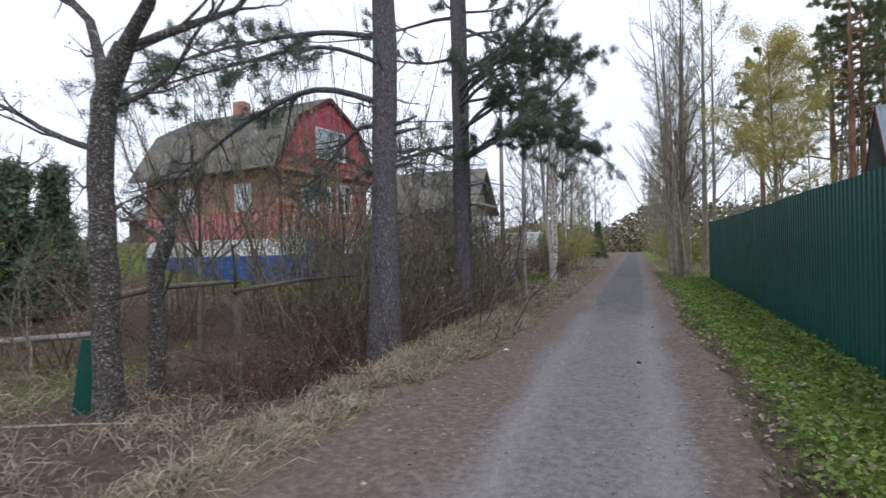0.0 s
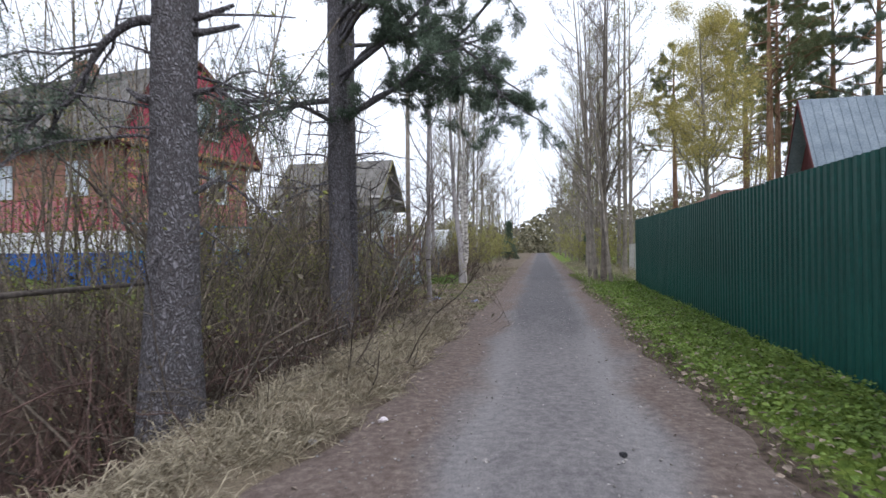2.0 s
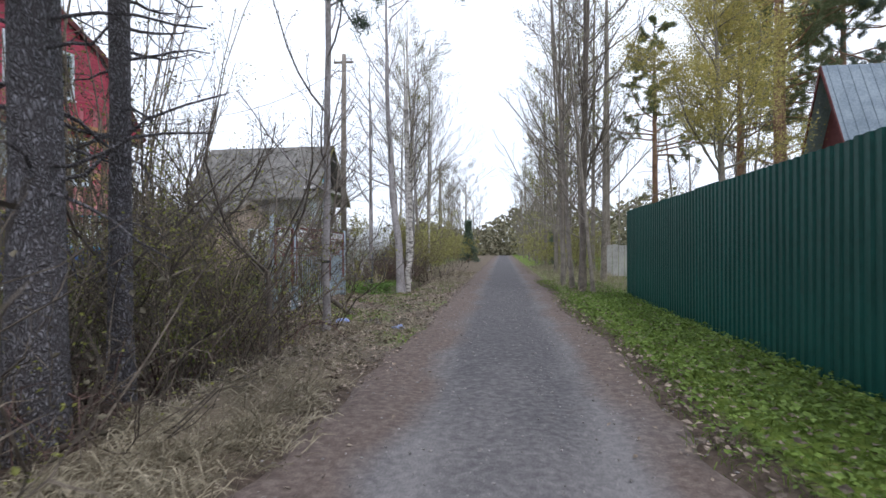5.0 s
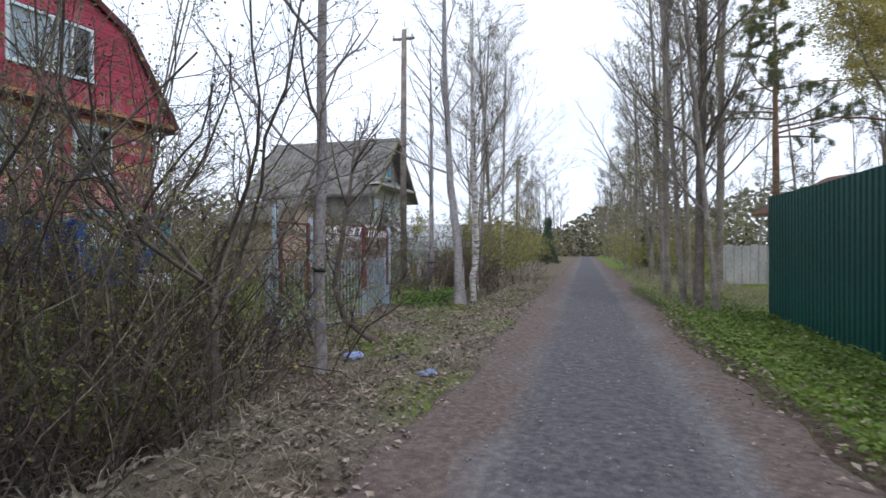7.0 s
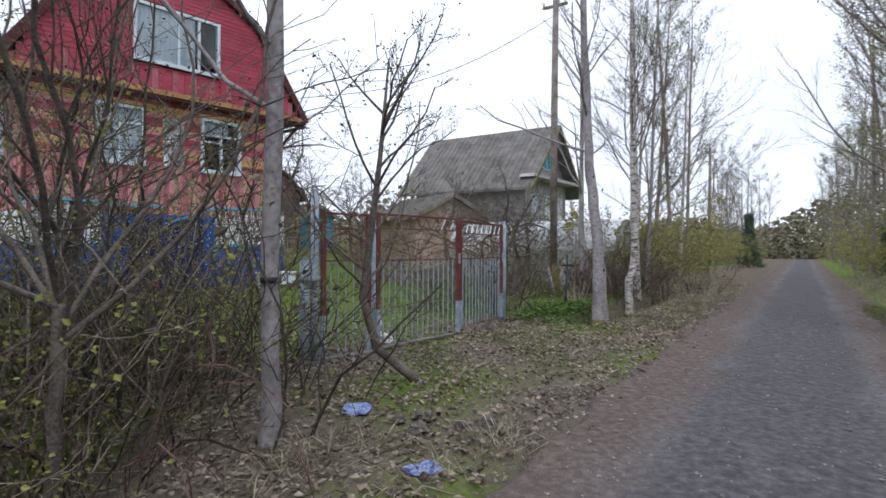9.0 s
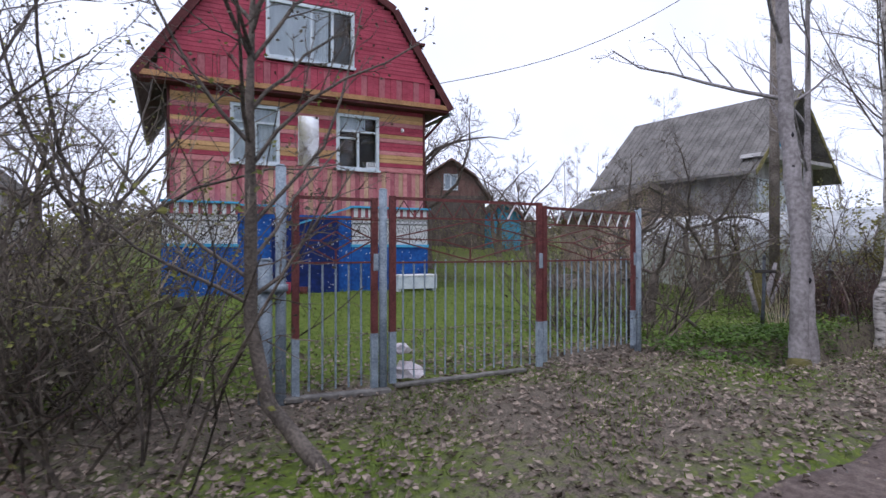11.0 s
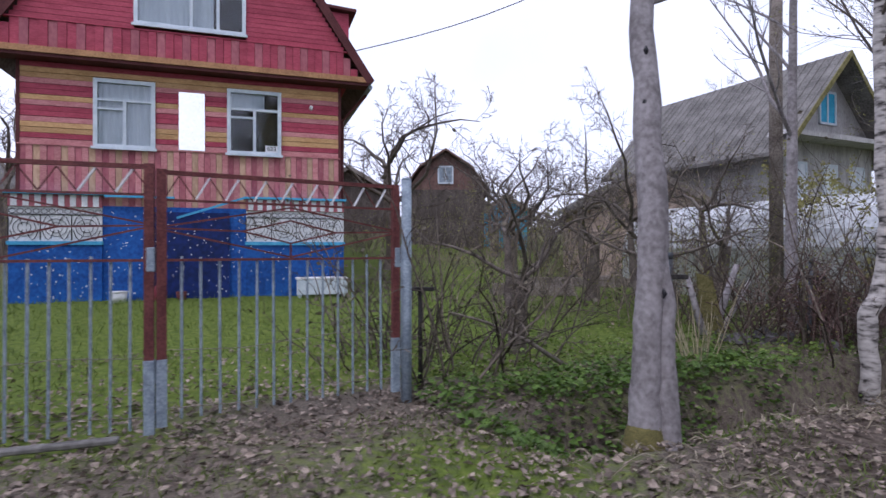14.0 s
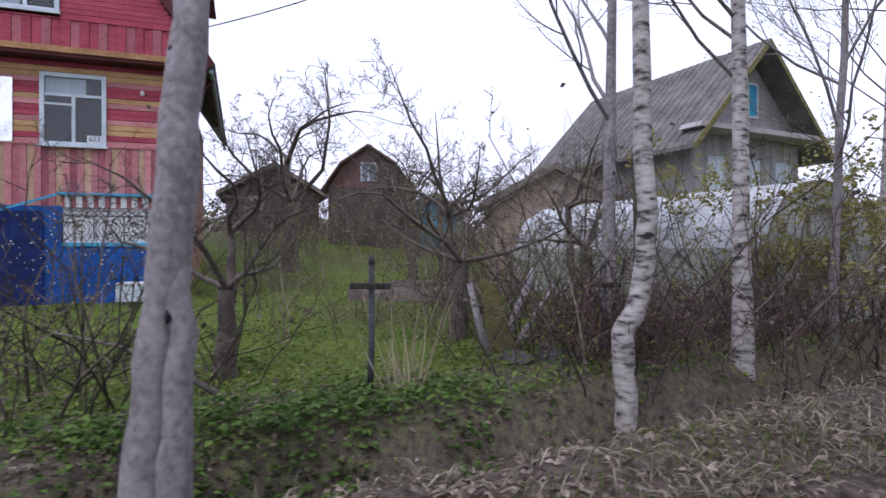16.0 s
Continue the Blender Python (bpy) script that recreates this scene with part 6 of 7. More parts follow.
pts, g = field(3500, 0.9, 2.6, 0, 26, 206, lambda x, y: smooth(road_right(y) - 0.3, road_right(y) + 0.1, x) * (1 - 0.6 * smooth(1.6, 2.2, x)))
pts[:, 2] += 0.05
v, f = leaf_quads(pts, g.uniform(0.04, 0.09, len(pts)), g, 0.7)
stuff("fallen_leaves", v, f, M_LITTER, "scattered brown fallen leaves by the fence", "leaves")
# leaf litter before and behind the gate
pts, g = field(68000, -7.5, -1.2, 13.0, 33.5, 207, lambda x, y: smooth(-1.35, -1.75, x) * smooth(13.0, 17.0, y) * (1 - 0.85 * smooth(-3.1, -3.5, x) * (1 - smooth(17.5, 18.5, y))) * (0.45 + 0.55 * clumpy(x, y, 1.3)) * (1 - 0.75 * smooth(-5.0, -6.5, x)) * (1 - 0.55 * smooth(-3.0, -3.4, x) * smooth(25.2, 26.0, y)) * (1 - 0.65 * smooth(26.5, 29.5, y)))
pts[:, 2] += g.uniform(0.008, 0.035, len(pts))
v, f = leaf_quads(pts, g.uniform(0.025, 0.075, len(pts)), g, 0.62)
stuff("fallen_leaves", v, f, M_LITTER, "thick litter of pale brown fallen leaves before the gate", "leaves")
pts, g = field(4000, -3.6, 1.4, 0, 30, 208, lambda x, y: smooth(0.55, 1.3, np.abs(x - ROAD_X)) * 0.6)
pts[:, 2] += 0.03
v, f = leaf_quads(pts, g.uniform(0.02, 0.055, len(pts)), g, 0.7)
stuff("fallen_leaves", v, f, M_LITTER, "crumbled fallen leaves on the road's margins", "leaves")
# herbs and grass in the gardens
pts, g = field(15000, -5.4, -2.95, 25.0, 30.5, 219, lambda x, y: smooth(-3.0, -3.3, x) * np.exp(-((x + 3.9) / 0.75) ** 4) * smooth(25.0, 25.6, y) * (1 - smooth(27.8, 30.0, y)) * smooth(0.2, 0.5, clumpy(x, y, 1.7)) * (1 - 0.75 * np.exp(-((x + 3.38) / 0.17) ** 2) * smooth(26.6, 27.0, y)))
pts[:, 2] += g.uniform(0.03, 0.15, len(pts))
v, f = leaf_quads(pts, g.uniform(0.035, 0.085, len(pts)), g, 0.6)
stuff("ground_elder", v, f, M_ELDER, "dense dark green ground elder beside the ditch", "plants")
pts, g = field(12000, -9, -3.6, 25.2, 34, 209, lambda x, y: smooth(-3.6, -4.4, x) * smooth(0.35, 0.8, clumpy(x, y, 0.9) + 0.5 * np.exp(-((x + 4.2) / 0.7) ** 2)) * (1 - 0.6 * smooth(-6, -9, x)))
pts[:, 2] += g.uniform(0.02, 0.12, len(pts))
v, f = leaf_quads(pts, g.uniform(0.035, 0.085, len(pts)), g, 0.6)
stuff("ground_elder", v, f, M_HERB, "fresh green ground elder in the neglected garden", "plants")
pts, g = field(42000, -16, -4.9, 15, 36, 210, lambda x, y: (0.4 + 0.6 * clumpy(x, y, 1.1)) * smooth(-4.9, -5.8, x))
v, f = blades(pts, np.c_[g.normal(0, 0.5, (len(pts), 2)), g.uniform(0.4, 1.2, len(pts))], g.uniform(0.05, 0.13, len(pts)), g.uniform(0.006, 0.012, len(pts)), g, 0.2)
stuff("grass", v, f, M_GRASS, "fresh green lawn grass before the house", "grass")
pts, g = field(9000, -12, -4.8, -1, 8.5, 211, lambda x, y: 0.3 + 0.7 * clumpy(x, y, 1.1))
v, f = blades(pts, np.c_[g.normal(0, 0.5, (len(pts), 2)), g.uniform(0.4, 1.2, len(pts))], g.uniform(0.05, 0.15, len(pts)), g.uniform(0.006, 0.012, len(pts)), g, 0.2)
stuff("grass", v, f, M_GRASS, "green grass in the yard behind the ditch", "grass")
# pebbles on the road
g = np.random.default_rng(212)
n = 5200
x, y = ROAD_X + g.uniform(-1.5, 1.4, n), g.uniform(0, 30, n)
s = 0.005 + 0.012 * g.random(n) ** 3
z = 0.022 + 0 * x
ico = np.array([(1, 0, 0), (-1, 0, 0), (0, 1, 0), (0, -1, 0), (0, 0, 0.7), (0, 0, -0.7)])
tri = np.array([(0, 2, 4), (2, 1, 4), (1, 3, 4), (3, 0, 4), (2, 0, 5), (1, 2, 5), (3, 1, 5), (0, 3, 5)])
jit = g.uniform(0.6, 1.3, (n, 6, 3))
v = (np.stack([x, y, z], -1)[:, None] + ico[None] * jit * s[:, None, None]).reshape(-1, 3)
f = (tri[None] + 6 * np.arange(n)[:, None, None]).reshape(-1, 3).tolist()
stuff("pebbles", v, f, M_STONE, "loose grey pebbles on the gravel road", "pebbles")


# ---- neighbours and sheds ----
def simple_house(at, turn, w, deep, wall_h, roof_h, wall_mat, roof_mat, label, over=0.4, gable=None, name="house", category="house", barge=None):
    t = thing(name, pose(at[0], at[1], level(*at), 0, 0, turn), label, category)
    part("wall", Buf().box((-w / 2, 0, -0.2), (w / 2, deep, wall_h)), wall_mat, t)
    part("gable", Buf().prism([(-w / 2, wall_h), (w / 2, wall_h), (0, wall_h + roof_h * 0.96)], 0.0, deep), gable or wall_mat, t)
    k = roof_h / (w / 2)
    for s in (-1, 1):
        xe, ze = s * (w / 2 + over), wall_h - over * k
        part("roof", Buf().prism([(xe, ze), (0, wall_h + roof_h), (0, wall_h + roof_h + 0.12), (xe, ze + 0.12)] if s > 0 else [(xe, ze), (xe, ze + 0.12), (0, wall_h + roof_h + 0.12), (0, wall_h + roof_h)], -over, deep + over), roof_mat, t)
        part("barge_board", Buf().prism([(xe, ze - 0.08), (0, wall_h + roof_h - 0.08), (0, wall_h + roof_h + 0.13), (xe, ze + 0.13)], -over - 0.04, -over - 0.004), barge or M_FADEWOOD, t)
        waves = Buf()
        for q in range(int((deep + 2 * over) / 0.3)):
            yy = -over + 0.15 + q * 0.3
            waves.tube([(xe, yy, ze + 0.12), (0, yy, wall_h + roof_h + 0.12)], [0.03, 0.03], 4)
        part("corrugation", waves, roof_mat, t)["kind"] = "stuff"
    return t


def plain_window(t, x, z, w, h, y=-0.03, mat_pane=None):
    win = part("window_frame", Buf().box((x - w / 2, y - 0.03, z), (x - w / 2 + 0.07, y + 0.04, z + h)).box((x + w / 2 - 0.07, y - 0.03, z), (x + w / 2, y + 0.04, z + h)).box((x - w / 2, y - 0.03, z + h - 0.07), (x + w / 2, y + 0.04, z + h)).box((x - w / 2, y - 0.03, z), (x + w / 2, y + 0.04, z + 0.07)).box((x - 0.03, y - 0.02, z), (x + 0.03, y + 0.03, z + h)), M_FRAME, t)
    part("pane", Buf().box((x - w / 2 + 0.07, y, z + 0.07), (x + w / 2 - 0.07, y + 0.01, z + h - 0.07)), mat_pane or M_CURTAIN, win)


# grey house with a steep slate roof; its gable looks to the road
gh = simple_house((-11.15, 42.95), 88, 5.0, 6.4, 4.6, 2.6, M_GREYWALL, M_SLATE, "grey boarded house with steep weathered slate roof", 0.75, M_GREYWALL, barge=M_MOSSWOOD)
for x in (-1.5, 0.1, 1.6):
    plain_window(gh, x, 2.6, 0.75, 1.2, -0.05)
# gable pane coloured blue in place of the sky it reflects
plain_window(gh, 0, 5.1, 0.9, 1.1, -0.03, M_TURQ)
part("eave_shelf", Buf().prism([(-3.0, 4.45), (3.0, 4.45), (2.9, 4.6), (-2.9, 4.6)], -0.75, -0.004), M_GREYWALL, gh)
for k in range(34):
    x0 = -2.48 + k * 0.146
    part("board", Buf().box((x0 + 0.004, -0.022, 0.1), (x0 + 0.142, -0.002, 4.44)), M_GREYWALL, gh)
ext = simple_house((-13.2, 37.0), 62, 3.4, 4.6, 2.5, 0.9, M_BEIGE, M_SLATE, "low beige plastered outbuilding with shallow slate roof", 0.35)
# near-black pane paints the unlit inside of the outbuilding
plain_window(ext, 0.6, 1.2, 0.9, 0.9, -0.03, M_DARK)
rubble = Buf()
rq = random.Random(71)
for k in range(22):
    x, y, a = rq.uniform(-1.6, 1.6), rq.uniform(-1.3, -0.2), rq.uniform(-0.5, 0.5)
    rubble.tube([(x - 0.6 * math.cos(a), y - 0.6 * math.sin(a), 0.06 + 0.016 * k), (x + 0.6 * math.cos(a), y + 0.6 * math.sin(a), 0.06 + 0.016 * k)], [0.045, 0.04], 5)
pile = thing("woodpile", pose(-12.5, 36.6, level(-12.5, 36.6), 0, 0, 62), "low heap of weathered poles and boards before an outbuilding", "woodpile")
part("pole", rubble, M_FADEWOOD, pile)["kind"] = "stuff"

# greenhouse
gr = thing("greenhouse", pose(-5.3, 34.6, 0.0, 0, 0, 90), "arched greenhouse with white film roof and cloudy sides", "greenhouse")
LG, WG = 6.5, 3.0
arch = [(0.0, 0.0), (0.0, 1.25), (0.1, 1.6), (0.4, 1.98), (0.9, 2.25), (1.5, 2.34), (2.1, 2.25), (2.6, 1.98), (2.9, 1.6), (3.0, 1.25), (3.0, 0.0)]
for k in range(len(arch) - 1):
    (xa, za), (xb, zb) = arch[k], arch[k + 1]
    side = k in (0, len(arch) - 2)
    n = 8
    for q in range(n):
        y0, y1 = LG * q / n, LG * (q + 1) / n - 0.015
        d = Vector((zb - za, 0, xa - xb)).normalized() * 0.02
        part("panel", Buf().prism([(xa, za), (xb, zb), (xb - d.x, zb - d.z), (xa - d.x, za - d.z)], y0, y1), M_FILMSIDE if side else M_FILM, gr)
part("end_wall", Buf().prism(arch, -0.01, 0.02), M_FILMSIDE, gr)
part("end_wall", Buf().prism(arch, LG - 0.02, LG + 0.01), M_FILMSIDE, gr)
for q in (0.0, LG):
    part("hoop", Buf().tube([(x, q, z) for x, z in arch], [0.025] * len(arch), 5), M_FADEWOOD, gr)
part("door", Buf().box((1.0, -0.05, 0.02), (1.06, -0.01, 1.9)).box((1.9, -0.05, 0.02), (1.96, -0.01, 1.9)).box((1.0, -0.05, 1.84), (1.96, -0.01, 1.9)).box((1.0, -0.05, 1.0), (1.96, -0.01, 1.05)), M_FADEWOOD, gr)

# pale board fence and clutter behind the garden
bf = thing("board_fence", pose(-9.0, 38.4, 0.1, 0, 0, 178), "faded beige board fence behind the garden", "fence")
for k in range(60):
    part("board", Buf().box((k * 0.16, 0, 0), (k * 0.16 + 0.145, 0.025, 1.5 + 0.04 * math.sin(k * 2.3))), M_BEIGE, bf)
# sheds at the back
sh = simple_house((-22.2, 37.7), 65, 2.0, 2.4, 1.75, 0.6, M_TURQ, M_OLDWOOD, "small bright blue garden shed", 0.25, name="shed", category="shed")
part("door", Buf().box((-0.4, -0.05, 0.1), (0.4, -0.005, 1.6)), M_TURQ, sh, "blue shed door")


def gambrel_hut(at, turn, half, deep, wall_h, knee, apex, label):
    t = thing("house", pose(at[0], at[1], level(*at), 0, 0, turn), label, "house")
    part("wall", Buf().box((-half, 0, -0.3), (half, deep, wall_h)), M_OLDWOOD, t)
    part("gable", Buf().prism([(-half, wall_h), (half, wall_h), (half * 0.62, knee), (0, apex), (-half * 0.62, knee)], 0.0, deep), M_RUSTWOOD, t)
    rim = [(half + 0.25, wall_h - 0.2), (half * 0.66 + 0.03, knee + 0.04), (0, apex + 0.05), (-half * 0.66 - 0.03, knee + 0.04), (-half - 0.25, wall_h - 0.2)]
    for (xa, za), (xb, zb) in zip(rim, rim[1:]):
        part("roof", Buf().prism([(xa, za), (xb, zb), (xb, zb + 0.09), (xa, za + 0.09)], -0.35, deep + 0.3), M_BROWN, t)
    plain_window(t, 0, wall_h + 0.25, 0.7, 0.8, -0.03, M_STEEL)
    return t


gambrel_hut((-22.6, 34.8), 64, 1.7, 4.0, 2.5, 3.4, 4.15, "small brown boarded house with mansard roof behind the garden")
simple_house((-27.2, 31.8), 80, 4.2, 5.0, 1.9, 1.2, M_OLDWOOD, M_SLATE, "weathered dark wooden shed", 0.4, name="shed", category="shed")
simple_house((-38.0, 45.0), 70, 6.0, 6.0, 1.6, 1.2, M_GREYWALL, M_SLATE, "far grey garden house", 0.4)
simple_house((-32.5, 14.0), 80, 6.0, 6.0, 3.2, 2.6, M_GREYWALL, M_SLATE, "grey garden house behind trees", 0.4)
# red house with pale metal roof behind the fence
rh = simple_house((9.9, 27.8), -92, 5.0, 8.0, 1.5, 5.1, M_RED, M_BLUEROOF, "steep red house with pale blue metal roof behind the fence", 0.5, M_SOFFIT, barge=M_SOFFIT)
lo = simple_house((13.5, 38.5), 20, 7.0, 6.0, 3.0, 1.6, M_FADEWOOD, M_BROWN, "low brown house with reddish roof behind the fence", 0.5)
gf2 = thing("board_fence", pose(4.2, 34.5, 0, 0, 0, 0), "pale grey board fence beyond the steel fence", "fence")
for k in range(14):
    part("board", Buf().box((k * 0.26, 0, 0.05), (k * 0.26 + 0.24, 0.025, 1.4 + 0.03 * math.sin(k * 1.9))), M_GREYWALL, gf2)
# utility poles
for x, y, h in ((-7.25, 34.1, 9.9), (-6.5, 66.0, 9.5)):
    up = thing("utility_pole", Matrix.Translation((x, y, level(x, y))), "weathered wooden utility pole with a short cross-arm", "utility pole")
    part("pole", Buf(True).tube([(0, 0, -0.2), (0, 0, h * 0.5), (0.05, 0, h)], [0.13, 0.12, 0.1], 10), M_FADEWOOD, up)
    part("cross_arm", bevelled(0.9, 0.08, 0.09, 0.01, (0.03, 0, h - 0.35)), M_FADEWOOD, up)
    for s in (-0.38, 0.38):
        part("insulator", Buf(True).tube([(s, 0, h - 0.3), (s, 0, h - 0.22), (s, 0, h - 0.14)], [0.03, 0.045, 0.02], 7), M_WHITE, up)
wire = thing("cable", Matrix.Identity(4), "slack overhead cable between pole and house", "cable")
a, b = Vector((-7.5, 34.5, 9.4)), Vector((-12.4, 27.2, 5.6))
part("wire", Buf().tube([a.lerp(b, k / 12) - Vector((0, 0, 0.7 * math.sin(math.pi * k / 12))) for k in range(13)], [0.012] * 13, 4), M_BLACK, wire)
b = Vector((-6.5, 66.0, 9.2))
for s in (-0.35, 0.35):
    o = Vector((s, 0, 0))
    part("wire", Buf().tube([a.lerp(b, k / 12) + o - Vector((0, 0, 0.5 * math.sin(math.pi * k / 12))) for k in range(13)], [0.01] * 13, 4), M_BLACK, wire)


# ---- small things ----
def cross_post(at, h, label):
    t = thing("cross", pose(at[0], at[1], level(*at) - 0.1, 1.5, 1.0, 62), label, "cross post", "cross posts in the garden")
    part("upright", Buf(True).tube([(0, 0, 0), (0.01, 0, h * 0.5), (0, 0, h + 0.02)], [0.03, 0.026, 0.024], 8), M_PIPE, t, "blue-grey rusty pipe")
    part("arm", bevelled(0.34, 0.035, 0.05, 0.006, (0, -0.04, h - 0.16)), M_TARWOOD, t)
    part("cap", Buf(True).tube([(0, 0, h + 0.02), (0, 0, h + 0.09)], [0.028, 0.026], 8), M_PIPE, t)


cross_post((-4.58, 28.05), 1.18, "weathered cross-shaped wooden post with blue tip")
cross_post((-4.75, 30.8), 1.12, "weathered cross-shaped wooden post with blue tip")


def crumple(name, at, size, seed, material, label, category):
    g = random.Random(seed)
    bm = bmesh.new()
    bmesh.ops.create_icosphere(bm, subdivisions=2, radius=1)
    for v in bm.verts:
        k = 1 + g.uniform(-0.35, 0.35)
        v.co = Vector((v.co.x * size[0] * k, v.co.y * size[1] * k, max(-0.3, v.co.z) * size[2] * k))
    t = thing(name, pose(at[0], at[1], level(at[0], at[1]) + (at[2] if len(at) > 2 else 0.02), 0, 0, g.uniform(0, 360)), label, category)
    part("sheet", bm, material, t)


crumple("plastic_bag", (-4.92, 21.85, 0.1), (0.15, 0.1, 0.1), 1, M_BAG, "crumpled white plastic bag by the gate", "bag")
crumple("plastic_bag", (-4.95, 21.8, 0.32), (0.13, 0.08, 0.07), 2, M_BAG, "crumpled pinkish plastic bag hung on the gate wire", "bag")
crumple("litter", (-1.9, 18.5), (0.1, 0.07, 0.05), 3, M_BLUEBAG, "crumpled blue and white plastic litter", "litter")
crumple("litter", (-3.0, 19.2), (0.12, 0.09, 0.06), 4, M_BLUEBAG, "crumpled faded blue plastic litter among leaves", "litter")
crumple("litter", (-1.53, 8.83), (0.045, 0.03, 0.025), 5, M_BAG, "small crumpled pale wrapper on the verge", "litter")
crumple("stone", (0.255, 8.32), (0.03, 0.025, 0.02), 6, M_BLACK, "small dark stone on the road", "stone")
crumple("stone", (-0.63, 8.09), (0.03, 0.025, 0.02), 7, M_STONE, "small stone on the road", "stone")
crumple("stone", (-1.9, 8.28), (0.035, 0.03, 0.02), 8, M_STONE, "small stone at the verge", "stone")
for k, (x, y, q) in enumerate(((-5.0, 30.3, 0.2), (-4.85, 30.55, 0.16), (-5.2, 30.0, 0.17), (-4.4, 30.7, 0.15))):
    crumple("stone", (x, y), (q, q * 0.8, q * 0.75), 20 + k, M_BOULDER, "dark mossy stone at the garden's edge", "stone")
rq = random.Random(33)
for k in range(11):
    q = rq.uniform(0.03, 0.075)
    crumple("stone", (-2.1 + rq.gauss(0, 0.2), 19.25 + rq.gauss(0, 0.16)), (q, q * 0.8, q * 0.8), 40 + k, M_FIELDSTONE, "grey-brown stone in a heap on the verge", "stone")
crumple("stone", (-2.3, 5.6), (0.09, 0.07, 0.07), 9, M_STONE, "pale round stone in the dead grass", "stone")
rails = thing("rail_fence", Matrix.Translation((-4.77, 7.14, 0.0)), "old rail fence of grey poles with one rough post", "fence")
low = level(-4.77, 7.14)
part("post", Buf(True).tube([(0.04, 0.02, low - 0.2), (0.02, 0.0, low + 0.3), (0.0, 0.0, 0.7), (-0.02, 0.0, 0.95)], [0.07, 0.06, 0.052, 0.025], 9), M_OLDWOOD, rails)
part("rod", Buf(True).tube([(-0.02, 0, 0.9), (-0.04, 0.01, 1.3), (-0.06, 0, 1.62)], [0.022, 0.018, 0.015], 6), M_TARWOOD, rails)
part("rail", Buf(True).tube([(-0.06, 0.12, 1.12), (-0.05, -1.2, 1.14), (0.24, -2.24, 1.1)], [0.028, 0.035, 0.04], 7), M_FADEWOOD, rails)
part("rail", Buf(True).tube([(0.02, -0.1, 1.0), (-0.1, 1.6, 1.04), (-0.3, 4.2, 1.0)], [0.035, 0.03, 0.025], 7), M_OLDWOOD, rails)
part("post", Buf(True).tube([(-0.3, 4.1, level(-5.07, 11.24) - 0.2), (-0.3, 4.1, 0.6), (-0.28, 4.1, 1.15)], [0.05, 0.045, 0.04], 8), M_OLDWOOD, rails)
tee = thing("post", pose(-5.02, 25.42, level(-5.02, 25.42), 2, 0, 60), "thin dark post with a short cross-board beside the gate", "post")
part("upright", Buf(True).tube([(0, 0.02, -0.2), (0, 0.02, 0.86)], [0.022, 0.02], 7), M_TARWOOD, tee)
part("arm", bevelled(0.26, 0.05, 0.035, 0.004, (0, 0, 0.87)), M_TARWOOD, tee)
stump = thing("tree_stump", Matrix.Translation((-5.6, 30.0, level(-5.6, 30.0))), "split pale grey stump with a mossy leaning slab", "tree stump")
for base, tip, ra, rb in (((0, 0, -0.1), (0.1, 0.45, 1.0), 0.07, 0.035), ((0.05, -0.1, -0.1), (-0.05, -0.35, 0.85), 0.06, 0.03), ((0, 0.1, -0.1), (0.1, 0.75, 0.8), 0.045, 0.02)):
    m = ((base[0] + tip[0]) / 2 + 0.03, (base[1] + tip[1]) / 2 - 0.04, (base[2] + tip[2]) / 2)
    part("trunk", Buf(True).tube([base, m, tip], [ra, (ra + rb) / 2, rb], 9), M_ALDER, stump)
part("slab", Buf().prism([(-0.16, -0.05), (0.16, -0.05), (0.12, 0.85), (-0.06, 0.95)], -0.02, 0.02), M_MOSSWOOD, stump, "mossy grey-green slab").matrix_basis = pose(0.05, 0.05, 0, 8, -14, 60)
stick([(-4.9, 27.0, level(-4.9, 27.0) + 0.02), (-5.0, 26.6, 0.3), (-5.15, 26.2, 0.5), (-5.2, 25.8, 0.62)], 0.03, "dark forked dead branch standing out of the herbs")
bench = thing("bench", H @ pose(-0.45, -0.5, 0.2), "low white and pale blue bench before the plinth", "bench")
part("seat", bevelled(1.05, 0.45, 0.05, 0.01, (0, 0, 0.42)), M_WHITE, bench)
part("front", bevelled(1.05, 0.03, 0.3, 0.006, (0, -0.2, 0.24)), M_FRAME, bench)
for s in (-0.45, 0.45):
    part("leg", bevelled(0.06, 0.35, 0.38, 0.006, (s, 0.02, 0.2)), M_FRAME, bench)
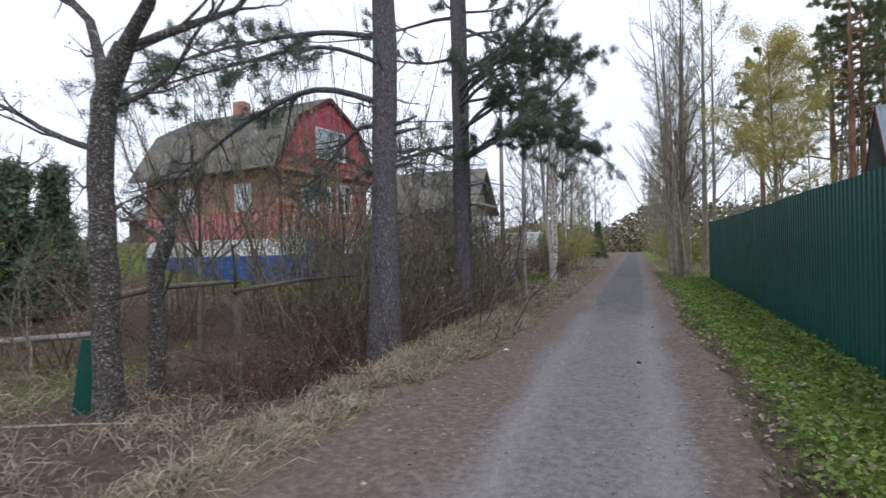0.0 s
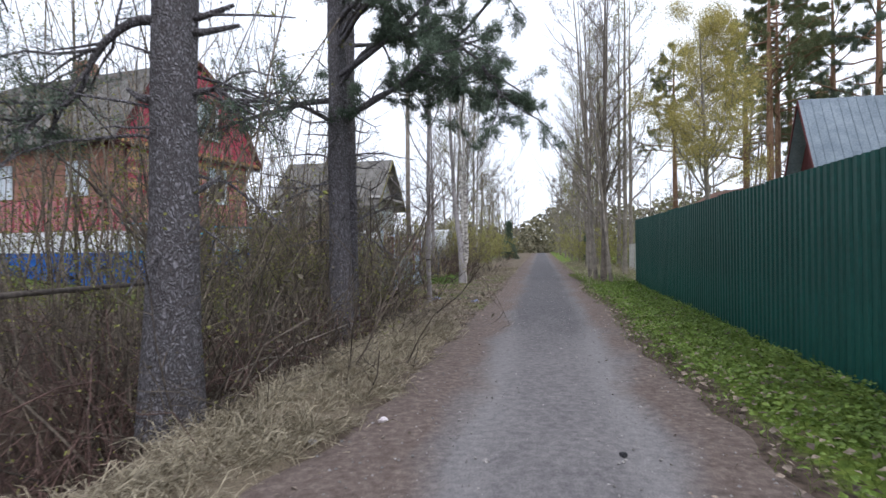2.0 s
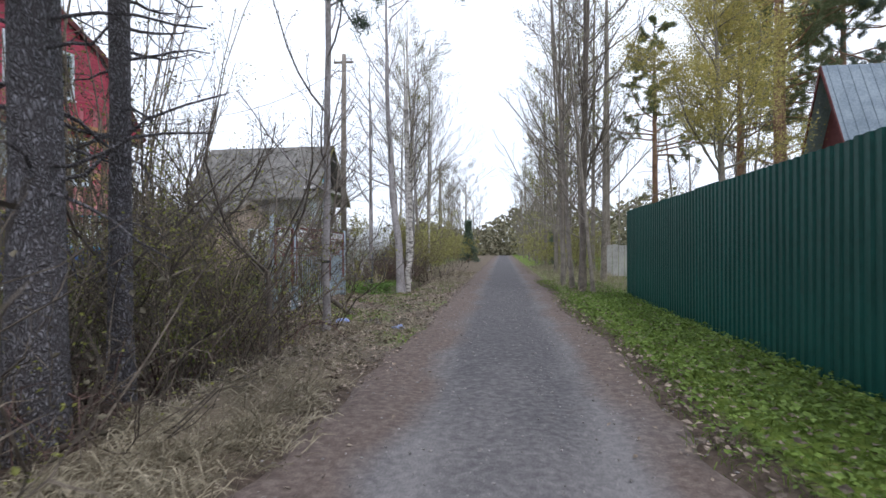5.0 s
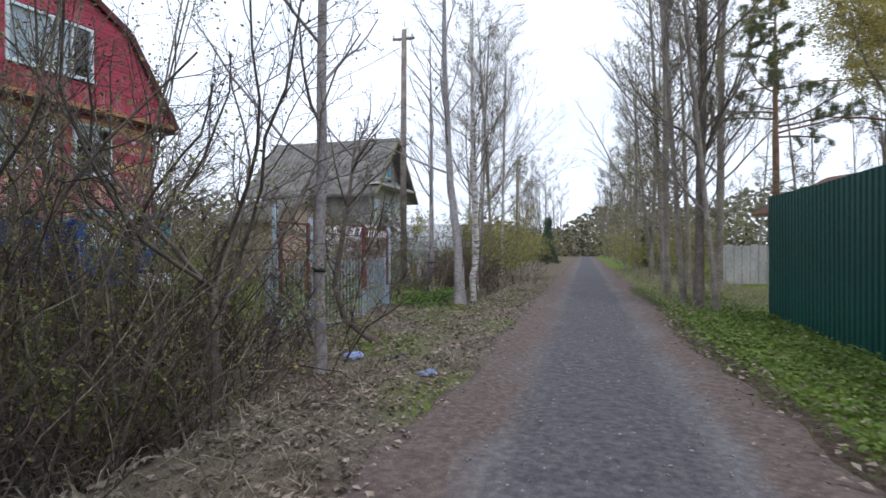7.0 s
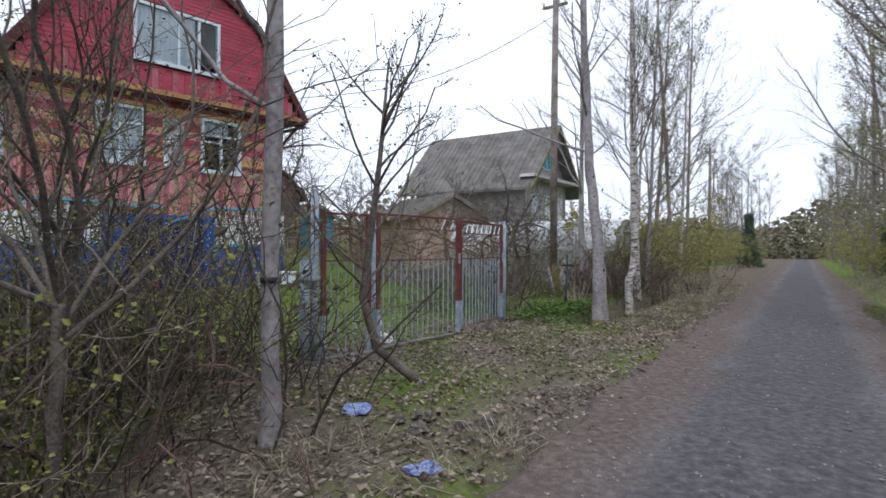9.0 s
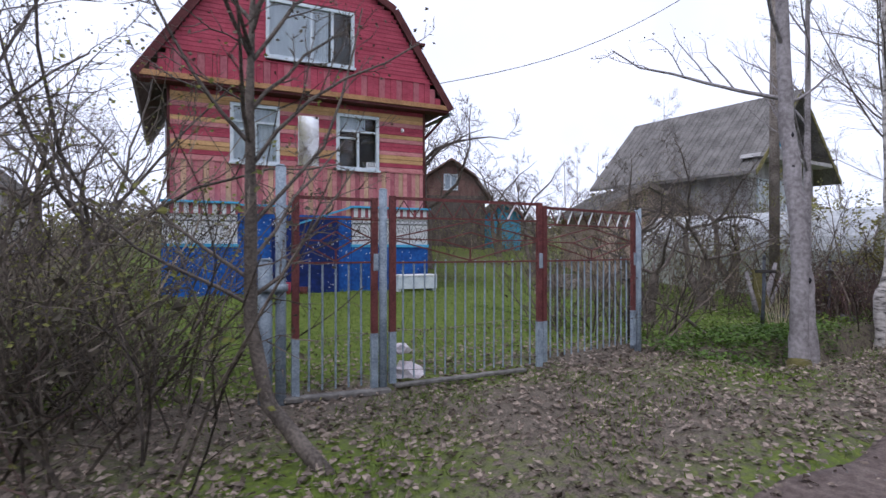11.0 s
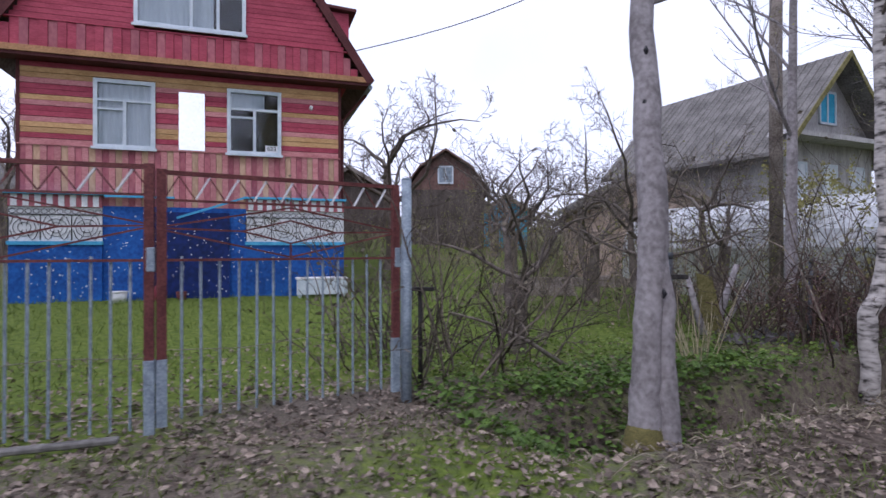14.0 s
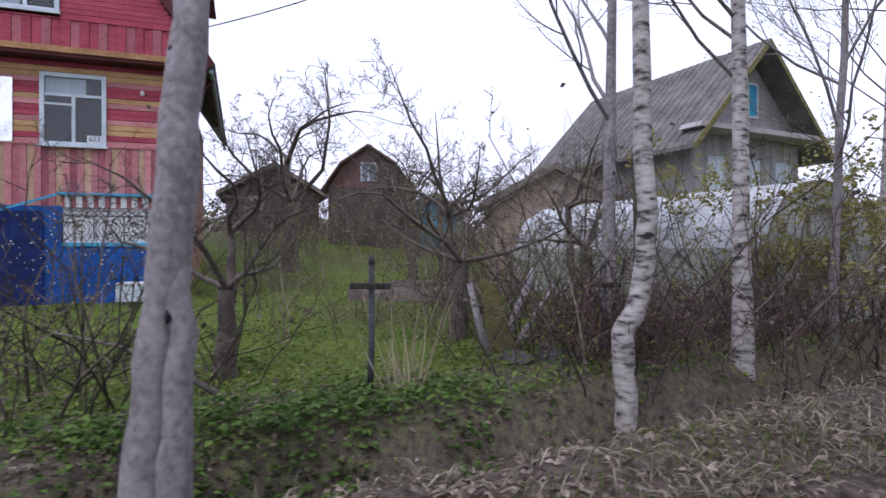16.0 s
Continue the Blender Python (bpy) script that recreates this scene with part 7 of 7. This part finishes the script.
for k, (s, d, r, h, m) in enumerate(((-3.6, -0.35, 0.11, 0.3, M_RED), (-4.3, -0.4, 0.16, 0.22, M_WHITE), (-3.2, -0.3, 0.1, 0.18, M_RUST))):
    pot = thing("bucket", H @ pose(s, d, 0.2), "small painted bucket on the grass by the house", "bucket", "buckets by the house")
    part("body", Buf(True).tube([(0, 0, 0), (0, 0, h)], [r * 0.8, r], 12), m, pot)
    part("rim", Buf(True).tube([(0, 0, h - 0.01), (0, 0, h + 0.01)], [r * 1.06, r * 1.06], 12), m, pot)
for x, y, w in ((-11.0, 31.0, 0.9), (-12.5, 33.5, 1.8)):
    bed = thing("garden_bed", pose(x, y, level(x, y), 0, 0, 60), "garden bed framed with grey planks", "garden bed")
    for k, (a, b, c, d) in enumerate(((-w, -0.4, w, -0.36), (-w, 0.36, w, 0.4), (-w, -0.36, -w + 0.04, 0.36), (w - 0.04, -0.36, w, 0.36))):
        part("plank", Buf().box((a, b, -0.02), (c, d, 0.22)), M_FADEWOOD, bed)
    part("soil", Buf().box((-w + 0.04, -0.36, -0.02), (w - 0.04, 0.36, 0.15)), M_DARK, bed)
yard = thing("fallen_pole", pose(-7.4, 6.0, level(-7.4, 6.0) + 0.4, 0, 86, 20), "pale fallen pole resting in the yard", "pole")
part("pole", Buf(True).tube([(0, 0, -1.3), (0, 0, 0), (0.02, 0, 1.3)], [0.05, 0.045, 0.04], 8), M_ALDER, yard)
sheetm = thing("metal_sheet", pose(-4.75, 4.95, 0.0, 0, 8, 30), "dark green metal sheet leaning against a trunk", "sheet")
part("sheet", bevelled(0.3, 0.02, 0.75, 0.004, (0, 0, 0.33)), M_FENCE, sheetm)

pts, g = field(15000, -4.4, -1.6, 19.5, 31, 215, lambda x, y: smooth(0.38, 0.72, clumpy(x, y, 0.9)) * smooth(-1.6, -2.0, x))
v, f = blades(pts, np.c_[g.normal(0, 0.5, (len(pts), 2)), g.uniform(0.4, 1.2, len(pts))], g.uniform(0.04, 0.11, len(pts)), g.uniform(0.004, 0.009, len(pts)), g, 0.2)
stuff("grass", v, f, M_GRASS, "young grass coming through the leaf litter", "grass")
